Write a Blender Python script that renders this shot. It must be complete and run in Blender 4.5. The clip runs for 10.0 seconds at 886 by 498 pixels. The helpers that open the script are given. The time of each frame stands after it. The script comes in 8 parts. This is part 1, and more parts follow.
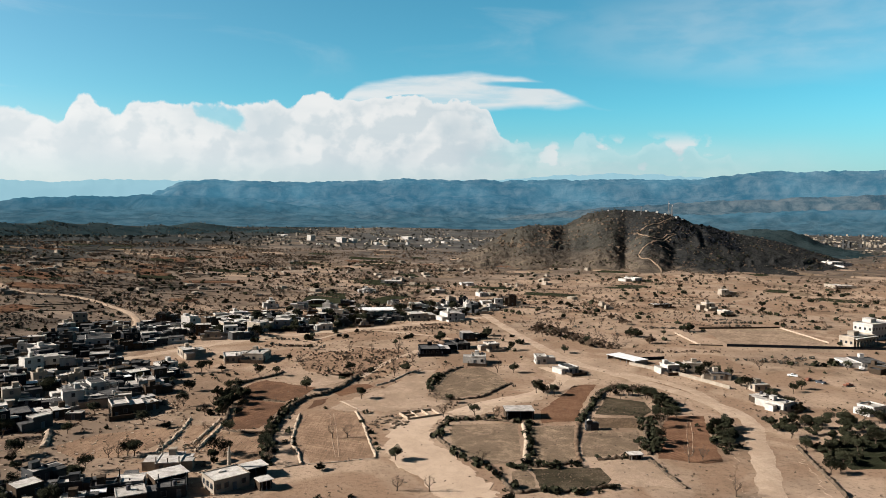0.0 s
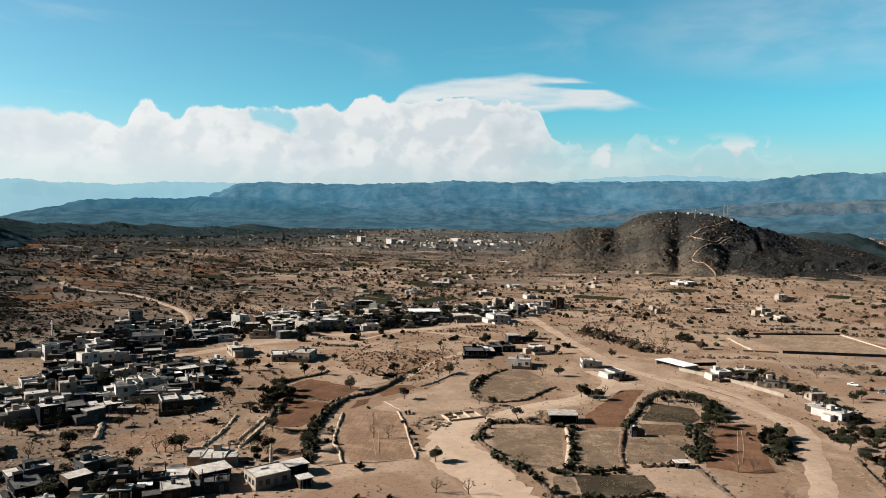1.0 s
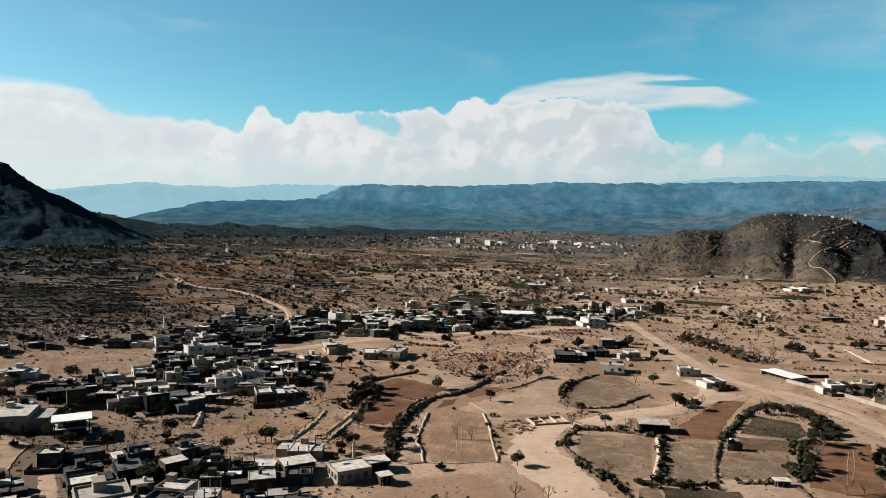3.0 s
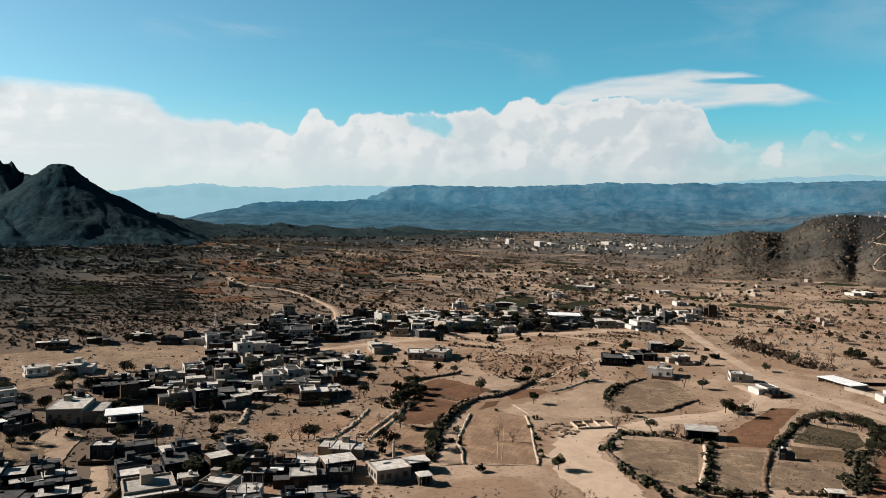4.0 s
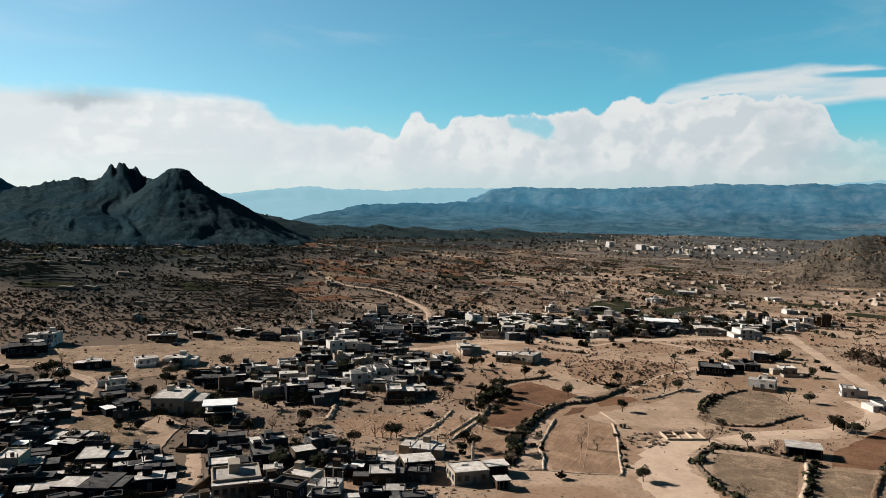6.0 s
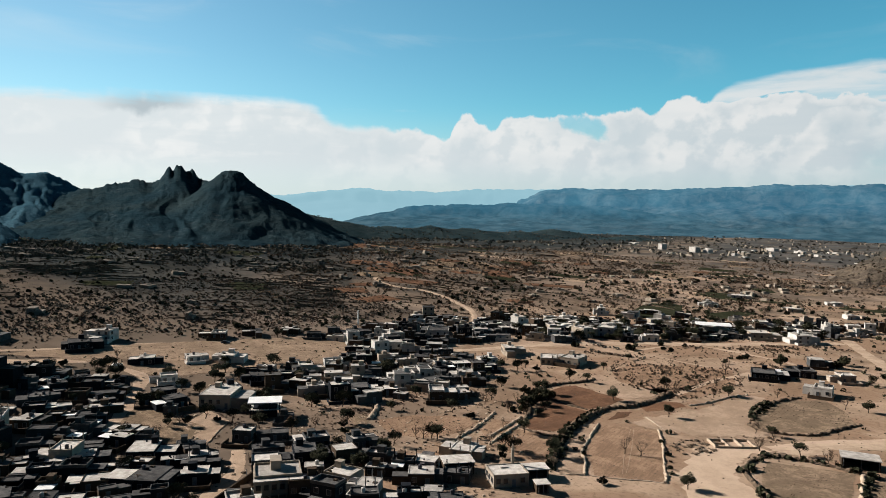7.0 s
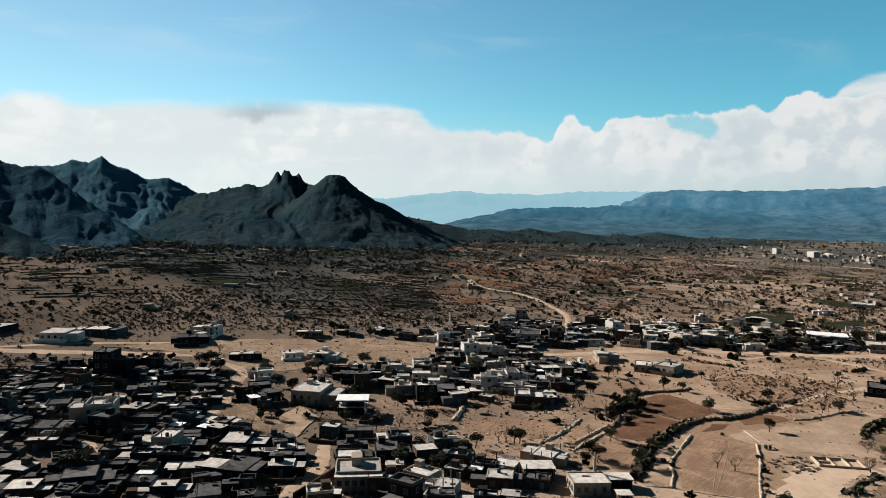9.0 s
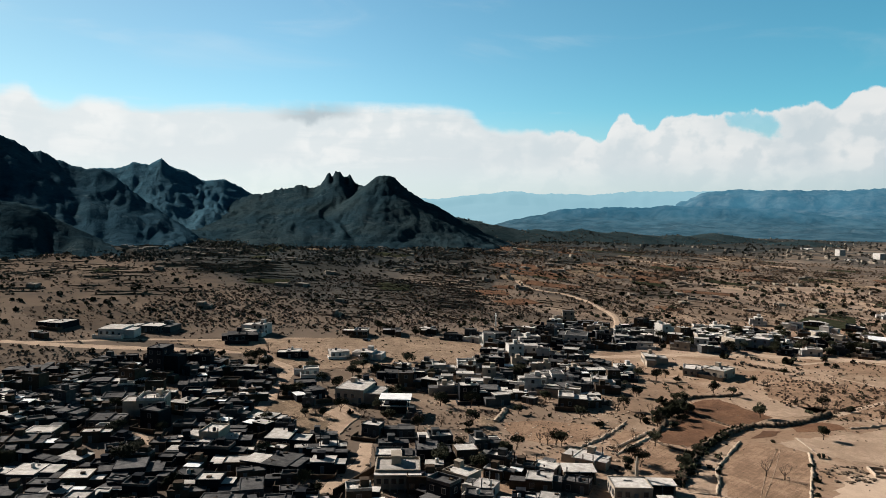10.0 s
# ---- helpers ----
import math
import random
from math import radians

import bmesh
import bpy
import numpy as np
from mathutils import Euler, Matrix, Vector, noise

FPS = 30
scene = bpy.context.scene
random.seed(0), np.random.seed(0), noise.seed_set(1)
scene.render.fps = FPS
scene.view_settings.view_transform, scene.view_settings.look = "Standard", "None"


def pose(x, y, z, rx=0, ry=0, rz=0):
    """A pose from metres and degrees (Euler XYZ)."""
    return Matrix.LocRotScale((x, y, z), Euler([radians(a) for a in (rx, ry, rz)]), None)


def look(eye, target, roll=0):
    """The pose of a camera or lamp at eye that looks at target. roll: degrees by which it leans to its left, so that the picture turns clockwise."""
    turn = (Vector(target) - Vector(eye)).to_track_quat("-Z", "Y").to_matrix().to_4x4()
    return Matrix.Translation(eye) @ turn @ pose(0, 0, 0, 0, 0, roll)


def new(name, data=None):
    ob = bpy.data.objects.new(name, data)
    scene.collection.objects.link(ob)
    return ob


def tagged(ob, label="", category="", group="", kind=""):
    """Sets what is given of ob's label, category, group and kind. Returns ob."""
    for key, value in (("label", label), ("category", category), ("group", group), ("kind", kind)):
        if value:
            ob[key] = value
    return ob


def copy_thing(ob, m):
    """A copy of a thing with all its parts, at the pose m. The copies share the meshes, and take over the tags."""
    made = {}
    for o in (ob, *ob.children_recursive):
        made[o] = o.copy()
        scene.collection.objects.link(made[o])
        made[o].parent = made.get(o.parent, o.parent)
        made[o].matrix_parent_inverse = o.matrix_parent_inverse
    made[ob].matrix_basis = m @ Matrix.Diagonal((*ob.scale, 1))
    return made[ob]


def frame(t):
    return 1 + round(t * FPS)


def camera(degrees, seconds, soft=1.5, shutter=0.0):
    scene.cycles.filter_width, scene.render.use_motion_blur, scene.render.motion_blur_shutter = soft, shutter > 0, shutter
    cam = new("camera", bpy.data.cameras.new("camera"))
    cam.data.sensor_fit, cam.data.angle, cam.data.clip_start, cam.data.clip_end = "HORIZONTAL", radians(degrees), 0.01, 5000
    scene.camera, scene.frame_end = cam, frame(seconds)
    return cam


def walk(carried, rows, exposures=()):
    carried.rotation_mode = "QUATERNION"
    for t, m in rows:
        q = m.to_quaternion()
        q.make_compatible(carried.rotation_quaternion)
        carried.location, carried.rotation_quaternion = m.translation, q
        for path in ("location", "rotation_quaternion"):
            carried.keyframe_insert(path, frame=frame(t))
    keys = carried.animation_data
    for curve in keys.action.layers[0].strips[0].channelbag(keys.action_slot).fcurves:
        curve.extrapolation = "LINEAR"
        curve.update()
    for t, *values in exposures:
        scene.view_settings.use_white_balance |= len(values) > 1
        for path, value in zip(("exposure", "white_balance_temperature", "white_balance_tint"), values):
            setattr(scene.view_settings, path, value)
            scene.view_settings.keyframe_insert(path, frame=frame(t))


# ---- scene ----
from mathutils import geometry

cam = camera(64.53, 10.0, soft=0.5)
ROWS = [
    (0.0, 0.00, 0.00, 78.00, 86.858, -0.710, 0.039),
    (0.5, 1.28, 0.75, 77.73, 86.938, -0.781, 2.076),
    (1.0, 2.59, 1.45, 77.54, 86.980, -0.826, 4.132),
    (1.5, 3.91, 2.10, 77.40, 86.999, -0.852, 6.197),
    (2.0, 5.23, 2.72, 77.30, 87.004, -0.870, 8.265),
    (2.5, 6.55, 3.34, 77.22, 87.003, -0.883, 10.331),
    (3.0, 7.86, 3.96, 77.17, 87.001, -0.897, 12.392),
    (3.5, 9.16, 4.60, 77.14, 86.999, -0.913, 14.446),
    (4.0, 10.44, 5.27, 77.10, 87.000, -0.933, 16.493),
    (4.5, 11.70, 5.97, 77.07, 87.004, -0.956, 18.535),
    (5.0, 12.93, 6.71, 77.03, 87.012, -0.981, 20.573),
    (5.5, 14.15, 7.49, 76.99, 87.023, -1.005, 22.609),
    (6.0, 15.35, 8.31, 76.94, 87.039, -1.026, 24.647),
    (6.5, 16.53, 9.17, 76.88, 87.058, -1.041, 26.688),
    (7.0, 17.70, 10.07, 76.82, 87.081, -1.048, 28.736),
    (7.5, 18.87, 11.01, 76.75, 87.107, -1.046, 30.792),
    (8.0, 20.05, 11.96, 76.69, 87.134, -1.034, 32.857),
    (8.5, 21.24, 12.94, 76.64, 87.158, -1.015, 34.931),
    (9.0, 22.46, 13.92, 76.61, 87.173, -0.992, 37.012),
    (9.5, 23.71, 14.89, 76.61, 87.170, -0.975, 39.097),
    (10.0, 25.02, 15.83, 76.64, 87.135, -0.974, 41.180),
]
walk(cam, [(t, pose(x, y, z, rx, ry, rz)) for t, x, y, z, rx, ry, rz in ROWS], [(0.0, 1.37), (2.5, 1.30), (5.0, 1.26), (10.0, 1.29)])

# ---- world and sun ----
SUN_EL, SUN_AZ = 27.0, -95.0          # degrees; azimuth from +y, to the left negative
sun_way = Vector((math.sin(radians(SUN_AZ)) * math.cos(radians(SUN_EL)), math.cos(radians(SUN_AZ)) * math.cos(radians(SUN_EL)), math.sin(radians(SUN_EL))))
sun = new("sun", bpy.data.lights.new("sun", "SUN"))
sun.data.energy, sun.data.angle, sun.data.color = 5.0, radians(0.55), (1.0, 0.928, 0.868)
sun.matrix_world = look(sun_way * 900, (0, 0, 0))


class Graph:
    """Shortcuts for node trees."""

    def __init__(self, tree):
        self.tree = tree
        tree.nodes.clear()

    def node(self, kind, **sets):
        n = self.tree.nodes.new(kind)
        if "operation" in sets:
            n.operation = sets["operation"]
        if "use_clamp" in sets:
            n.use_clamp = sets["use_clamp"]
        if "interpolation_type" in sets:
            n.interpolation_type = sets["interpolation_type"]
        if "data_type" in sets:
            n.data_type, n.blend_type = sets["data_type"], sets["blend_type"]
        if "distance" in sets:
            n.distance = sets["distance"]
        if "rotation_type" in sets:
            n.rotation_type = sets["rotation_type"]
        return n

    def put(self, socket, value):
        if isinstance(value, bpy.types.NodeSocket):
            self.tree.links.new(value, socket)
        elif value is not None:
            socket.default_value = (*value, 1.0) if socket.type == "RGBA" and len(value) == 3 else value

    def math(self, op, a, b=None, c=None, clamp=False):
        n = self.node("ShaderNodeMath", operation=op, use_clamp=clamp)
        for s, v in zip(n.inputs, (a, b, c)):
            self.put(s, v)
        return n.outputs[0]

    def ramp(self, value, lo, hi, to_lo=0.0, to_hi=1.0, smooth=True):
        n = self.node("ShaderNodeMapRange", interpolation_type="SMOOTHSTEP" if smooth else "LINEAR")
        for s, v in zip(n.inputs, (value, lo, hi, to_lo, to_hi)):
            self.put(s, v)
        return n.outputs[0]

    def noise(self, vector, scale, detail=4.0, rough=0.55, lift=0.0):
        n = self.node("ShaderNodeTexNoise")
        self.put(n.inputs["Vector"], vector)
        n.inputs["Scale"].default_value, n.inputs["Detail"].default_value = scale, detail
        n.inputs["Roughness"].default_value, n.inputs["Distortion"].default_value = rough, lift
        return n.outputs["Fac"]

    def mix(self, fac, a, b, blend="MIX"):
        n = self.node("ShaderNodeMix", data_type="RGBA", blend_type=blend)
        self.put(n.inputs[0], fac), self.put(n.inputs[6], a), self.put(n.inputs[7], b)
        return n.outputs[2]

    def scaled(self, vector, factors):
        n = self.node("ShaderNodeVectorMath", operation="MULTIPLY")
        self.put(n.inputs[0], vector), self.put(n.inputs[1], factors)
        return n.outputs[0]

    def curve(self, value, points):
        n = self.node("ShaderNodeFloatCurve")
        self.put(n.inputs["Value"], value)
        c = n.mapping.curves[0]
        c.points[0].location, c.points[1].location = points[0], points[-1]
        for p in points[1:-1]:
            c.points.new(*p)
        for p in c.points:
            p.handle_type = "AUTO_CLAMPED"
        n.mapping.update()
        return n.outputs[0]


def make_world():
    w = bpy.data.worlds.new("sky")
    w.use_nodes = True
    scene.world = w
    g = Graph(w.node_tree)
    way = g.node("ShaderNodeTexCoord").outputs["Generated"]
    sep = g.node("ShaderNodeSeparateXYZ")
    g.put(sep.inputs[0], way)
    x, y, z = sep.outputs
    sky = g.node("ShaderNodeTexSky")
    sky.sky_type, sky.sun_disc, sky.sun_elevation, sky.sun_rotation = "NISHITA", False, radians(SUN_EL), radians(SUN_AZ)
    sky.altitude, sky.air_density, sky.dust_density, sky.ozone_density = 1400.0, 1.0, 1.2, 2.5
    az = g.math("MULTIPLY", g.math("ARCTAN2", x, y), 180 / math.pi)
    el = g.math("MULTIPLY", g.math("ARCSINE", z), 180 / math.pi)

    def centred(value, middle):
        return g.math("SUBTRACT", value, middle)

    puff = g.noise(g.scaled(way, (1, 1, 1.1)), 22.0, 7.0, 0.5, 0.1)
    curl = g.noise(way, 75.0, 5.0, 0.55)
    soft = g.noise(g.scaled(way, (1, 1, 2.2)), 7.0, 6.0, 0.55, 0.4)
    layer = g.noise(g.scaled(way, (1.0, 1.0, 6.0)), 6.0, 6.0, 0.55, 0.5)
    # the heaped bank: towers in the middle, a smooth long bank in the west, small heaps in the east
    crest = [(-80, 8.1), (-73.3, 8.3), (-72, 8.65), (-71.1, 7.95), (-69.6, 7.6), (-68.1, 8.15), (-65.9, 8.1), (-64.8, 7.9), (-58.4, 8.5), (-49.7, 8.85), (-42, 8.95), (-39.6, 8.6), (-37.6, 7.4), (-35.5, 7.1), (-30.2, 6.65), (-28.9, 6.1), (-28.2, 6.6), (-27.6, 7.8), (-26.9, 8.15),
             (-26.2, 7.4), (-25.3, 7.1), (-24.8, 6.5), (-24.2, 7.75), (-23.4, 8.1), (-20, 8.15), (-17.4, 8.1), (-14, 8.4), (-12.3, 8.2), (-11.3, 9.2), (-10.3, 9.45), (-9.4, 9.1), (-8.3, 8.7), (-5, 9.0), (0, 9.1), (3.3, 8.6), (4.2, 6.6), (5.4, 5.5)]
    east = [(5.4, 5.5), (7.9, 5.6), (9.6, 5.2), (11, 6.1), (12.8, 5.4), (14.3, 4.7), (16.6, 5.7), (19, 5.4), (20.5, 4.2), (21.8, 4.7), (22.8, 4.0), (26, 2.9), (31, 2.4), (45, 1.6)]
    along = g.ramp(az, -80.0, 5.4, smooth=False)
    top = g.math("MULTIPLY", g.curve(along, [((a + 80) / 85.4, e / 12.0) for a, e in crest]), 12.0)
    top_east = g.math("MULTIPLY", g.curve(g.ramp(az, 5.4, 45.0, smooth=False), [((a - 5.4) / 39.6, e / 12.0) for a, e in east]), 12.0)
    is_east = g.ramp(az, 5.2, 5.6)
    top = g.math("ADD", g.math("MULTIPLY", top, g.math("SUBTRACT", 1.0, is_east)), g.math("MULTIPLY", top_east, is_east))
    lumpy = g.ramp(az, -38.0, -29.0, 0.5, 2.3)
    edge = g.math("ADD", g.math("SUBTRACT", top, el), g.math("MULTIPLY", centred(puff, 0.5), lumpy))
    edge = g.math("ADD", edge, g.math("MULTIPLY", centred(curl, 0.5), g.ramp(az, -38.0, -29.0, 0.3, 0.75)))
    edge = g.math("ADD", edge, g.math("MULTIPLY", centred(layer, 0.5), g.ramp(az, -30.0, -42.0, 0.0, 1.4)))
    crisp = g.ramp(az, -42.0, -29.0, 1.1, 0.32)
    heap = g.ramp(g.math("DIVIDE", edge, crisp), 0.0, 1.0)
    # a blue window between two heaps
    wide_off, tall_off = g.math("DIVIDE", g.math("ADD", az, 17.6), 2.3), g.math("DIVIDE", g.math("SUBTRACT", el, g.math("ADD", 7.1, g.math("MULTIPLY", g.math("ADD", az, 17.6), -0.25))), 1.0)
    gap = g.math("SQRT", g.math("ADD", g.math("MULTIPLY", wide_off, wide_off), g.math("MULTIPLY", tall_off, tall_off)))
    gap = g.math("ADD", gap, g.math("ADD", g.math("MULTIPLY", centred(puff, 0.5), 2.6), g.math("MULTIPLY", centred(curl, 0.5), 1.2)))
    heap = g.math("MULTIPLY", g.math("MULTIPLY", heap, g.ramp(gap, 0.45, 1.05, 0.25, 1.0)), g.ramp(g.math("ADD", az, g.math("MULTIPLY", centred(soft, 0.5), 14.0)), 9.0, 0.5, 0.4, 1.0))
    heap = g.math("MULTIPLY", heap, g.ramp(g.math("ADD", az, g.math("MULTIPLY", el, -1.2)), 26.0, 14.0, 0.35, 1.0))
    flat = g.noise(g.scaled(way, (1.2, 1.2, 7.0)), 9.0, 6.0, 0.55, 0.4)

    # flat sheets streaming off the tallest heap, the long western streak, thin veils high up
    ease = g.noise(g.scaled(way, (1.0, 1.0, 3.0)), 14.0, 4.0, 0.5, 0.2)
    span = g.ramp(az, -9.0, 13.0, smooth=False)
    lid = g.math("MULTIPLY", g.curve(span, [((a + 9) / 22, e / 12.0) for a, e in ((-9, 8.2), (-8.3, 8.9), (-7.4, 9.85), (-4.9, 10.55), (-2.2, 10.9), (1.9, 11.1), (5.1, 10.9), (7.6, 10.5), (9.2, 9.7), (11.4, 8.75), (12.2, 8.3), (13, 8.0))]), 12.0)
    sill = g.math("MULTIPLY", g.curve(span, [((a + 9) / 22, e / 12.0) for a, e in ((-9, 8.2), (-5, 8.3), (2, 8.0), (5, 8.1), (8.7, 8.15), (11.4, 8.4), (12.2, 8.3), (13, 8.2))]), 12.0)
    drift = g.math("MULTIPLY", centred(ease, 0.5), 0.9)
    over = g.ramp(g.math("ADD", g.math("SUBTRACT", lid, el), drift), 0.0, 0.5)
    under = g.ramp(g.math("ADD", g.math("SUBTRACT", el, sill), drift), -0.15, 0.55)

    def lens(az0, el0, half, thick, lean=0.0):
        e = g.math("DIVIDE", centred(az, az0), half)
        h = g.math("DIVIDE", g.math("SUBTRACT", centred(el, el0), g.math("MULTIPLY", centred(az, az0), lean)), thick)
        return g.ramp(g.math("ADD", g.math("ADD", g.math("MULTIPLY", e, e), g.math("MULTIPLY", h, h)), g.math("MULTIPLY", drift, 1.5)), 0.3, 1.4)

    anvil = g.math("MULTIPLY", g.math("MULTIPLY", over, under), g.math("MULTIPLY", lens(7.0, 10.0, 4.2, 0.28, -0.04), lens(-3.4, 9.0, 1.7, 0.22, 0.1)))
    sheets = [g.math("MULTIPLY", anvil, g.ramp(flat, 0.3, 0.62, 0.55, 0.92))]
    veil = g.noise(g.scaled(way, (1.0, 1.0, 5.0)), 3.2, 7.0, 0.55, 0.6)
    sheets.append(g.math("MULTIPLY", g.math("SUBTRACT", 1.0, lens(25.0, 13.2, 16.0, 3.6, -0.03)), g.ramp(ease, 0.3, 0.7, 0.08, 0.24)))
    sheets.append(g.math("MULTIPLY", g.ramp(veil, 0.52, 0.80), g.math("MULTIPLY", g.ramp(el, 9.5, 13.0), 0.24)))
    bank_at = g.math("MULTIPLY", g.ramp(az, 40.0, 3.0), g.ramp(el, 6.4, 3.0))
    sheets.append(g.math("MULTIPLY", bank_at, g.ramp(soft, 0.36, 0.66, 0.55, 0.95)))
    dots = g.math("MULTIPLY", g.ramp(g.noise(g.scaled(way, (1, 1, 1.5)), 21.0, 6.0, 0.52), 0.48, 0.62, 0.0, 0.9), g.math("MULTIPLY", g.ramp(g.math("ABSOLUTE", centred(az, 14.0)), 10.0, 5.0), g.ramp(g.math("ABSOLUTE", centred(el, 4.3)), 2.2, 0.7)))
    sheets.append(dots)
    cloud = heap
    for one in sheets:
        cloud = g.math("MAXIMUM", cloud, one)
    # the bank ends behind the eye, where the sky is clear and deep blue
    ahead = g.ramp(y, -0.45, 0.05)
    cloud = g.math("MULTIPLY", cloud, ahead)
    # air light along the horizon
    air = g.math("MULTIPLY", g.ramp(el, 9.0, 0.0, 0.0, 0.85), g.math("ADD", g.math("MULTIPLY", ahead, 0.75), 0.25))
    glow = g.ramp(az, 10.0, -66.0, 0.0, 1.0)
    # billows: lit from the upper left, greyer hollows and undersides
    hollow = g.noise(g.scaled(way, (1, 1, 1.3)), 11.0, 4.0, 0.45, 0.3)
    shift = g.node("ShaderNodeVectorMath", operation="ADD")
    g.put(shift.inputs[0], way), g.put(shift.inputs[1], (-0.012, -0.005, 0.012))
    puff_lit = g.noise(g.scaled(shift.outputs[0], (1, 1, 1.1)), 22.0, 7.0, 0.5, 0.1)
    side = g.ramp(g.math("SUBTRACT", puff, puff_lit), -0.10, 0.07)
    body = g.math("MULTIPLY", g.ramp(hollow, 0.34, 0.56, 0.25, 1.0), g.math("ADD", 0.35, g.math("MULTIPLY", side, 0.65)))
    streak = g.ramp(layer, 0.38, 0.62)
    body = g.math("MAXIMUM", body, g.ramp(edge, 1.3, 0.25, 0.0, 0.9))
    body = g.math("MULTIPLY", body, g.math("SUBTRACT", 1.0, g.math("MULTIPLY", g.math("SUBTRACT", 1.0, streak), g.ramp(az, -28.0, -44.0, 0.2, 0.85))))
    body = g.math("MAXIMUM", body, g.ramp(az, -30.0, -44.0, 0.0, 0.12))
    smudge = g.math("MULTIPLY", g.ramp(g.math("ABSOLUTE", centred(az, -51.4)), 4.5, 0.5), g.ramp(g.math("ABSOLUTE", g.math("ADD", centred(el, 7.95), g.math("MULTIPLY", centred(puff, 0.5), 2.6))), 0.9, 0.2))
    low = g.ramp(el, 5.2, 2.6)
    tone = g.mix(body, (0.58, 0.69, 0.75), (0.91, 0.93, 0.93))
    tone = g.mix(g.math("MULTIPLY", low, 0.5), tone, (0.70, 0.78, 0.82))
    tone = g.mix(g.math("MULTIPLY", glow, 0.5), tone, (1.14, 1.18, 1.18))
    tone = g.mix(g.math("MULTIPLY", smudge, 0.95), tone, (0.56, 0.65, 0.70))
    haze = g.mix(glow, (0.48, 0.62, 0.67), (1.0, 1.10, 1.11))
    tint = g.mix(1.0, sky.outputs[0], g.mix(glow, (0.39, 0.97, 0.87), (0.66, 0.87, 0.78)), "MULTIPLY")
    tint = g.mix(1.0, tint, g.mix(g.ramp(el, 16.0, 50.0), (1, 1, 1), (0.07, 0.12, 0.21)), "MULTIPLY")
    tint = g.mix(1.0, tint, g.mix(g.ramp(az, -48.0, -85.0), (1, 1, 1), (0.66, 0.70, 0.74)), "MULTIPLY")
    tint = g.mix(1.0, tint, g.mix(ahead, (0.07, 0.12, 0.21), (1, 1, 1)), "MULTIPLY")
    clear, misty, white = g.node("ShaderNodeBackground"), g.node("ShaderNodeBackground"), g.node("ShaderNodeBackground")
    g.put(clear.inputs[0], tint), g.put(misty.inputs[0], haze), g.put(white.inputs[0], tone)
    clear.inputs[1].default_value, misty.inputs[1].default_value, white.inputs[1].default_value = 0.065, 0.305, 0.348
    one, two, out = g.node("ShaderNodeMixShader"), g.node("ShaderNodeMixShader"), g.node("ShaderNodeOutputWorld")
    g.put(one.inputs[0], air), g.put(one.inputs[1], clear.outputs[0]), g.put(one.inputs[2], misty.outputs[0])
    g.put(two.inputs[0], g.math("MULTIPLY", cloud, g.ramp(el, 0.5, 4.5, 0.45, 1.0))), g.put(two.inputs[1], one.outputs[0]), g.put(two.inputs[2], white.outputs[0])
    g.put(out.inputs[0], two.outputs[0])


make_world()


# ---- materials ----
def material(name, base, other, scale, rough=0.9, bump=0.3, fine=None, vary=0.0, spots=None, glow=None, fine_mix=0.5, relief=0.15, gloss=0.02):
    """Soil, plaster, stone, leaf: two colours blended at two scales, with relief. vary: lightness by object. glow:
    emission that paints in haze.
    """
    m = bpy.data.materials.new(name)
    m.use_nodes = True
    g = Graph(m.node_tree)
    place = g.node("ShaderNodeNewGeometry").outputs["Position"]
    big = g.noise(place, scale, 5.0, 0.6)
    small = g.noise(place, fine or scale * 14, 4.0, 0.65)
    col = g.mix(g.ramp(big, 0.3, 0.7), base, other)
    dim = tuple(c * 0.62 for c in base)
    col = g.mix(g.math("MULTIPLY", g.ramp(small, 0.45, 0.72), fine_mix), col, dim)
    if spots:
        col = g.mix(g.ramp(g.noise(place, spots[1], 3.0, 0.5), spots[2], spots[2] + 0.1), col, spots[0])
    if vary:
        rnd = g.node("ShaderNodeObjectInfo").outputs["Random"]
        hsv = g.node("ShaderNodeHueSaturation")
        g.put(hsv.inputs["Value"], g.ramp(rnd, 0.0, 1.0, 1.0 - vary, 1.0 + vary * 0.6, smooth=False)), g.put(hsv.inputs["Color"], col)
        col = hsv.outputs[0]
    p, out = g.node("ShaderNodeBsdfPrincipled"), g.node("ShaderNodeOutputMaterial")
    g.put(p.inputs["Base Color"], col)
    p.inputs["Roughness"].default_value = rough
    p.inputs["Specular IOR Level"].default_value = gloss
    if bump:
        b = g.node("ShaderNodeBump")
        b.inputs["Strength"].default_value, b.inputs["Distance"].default_value = bump, relief
        g.put(b.inputs["Height"], small), g.put(p.inputs["Normal"], b.outputs[0])
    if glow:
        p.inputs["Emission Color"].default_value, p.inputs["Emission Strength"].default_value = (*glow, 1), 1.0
    g.put(out.inputs[0], p.outputs[0])
    return m


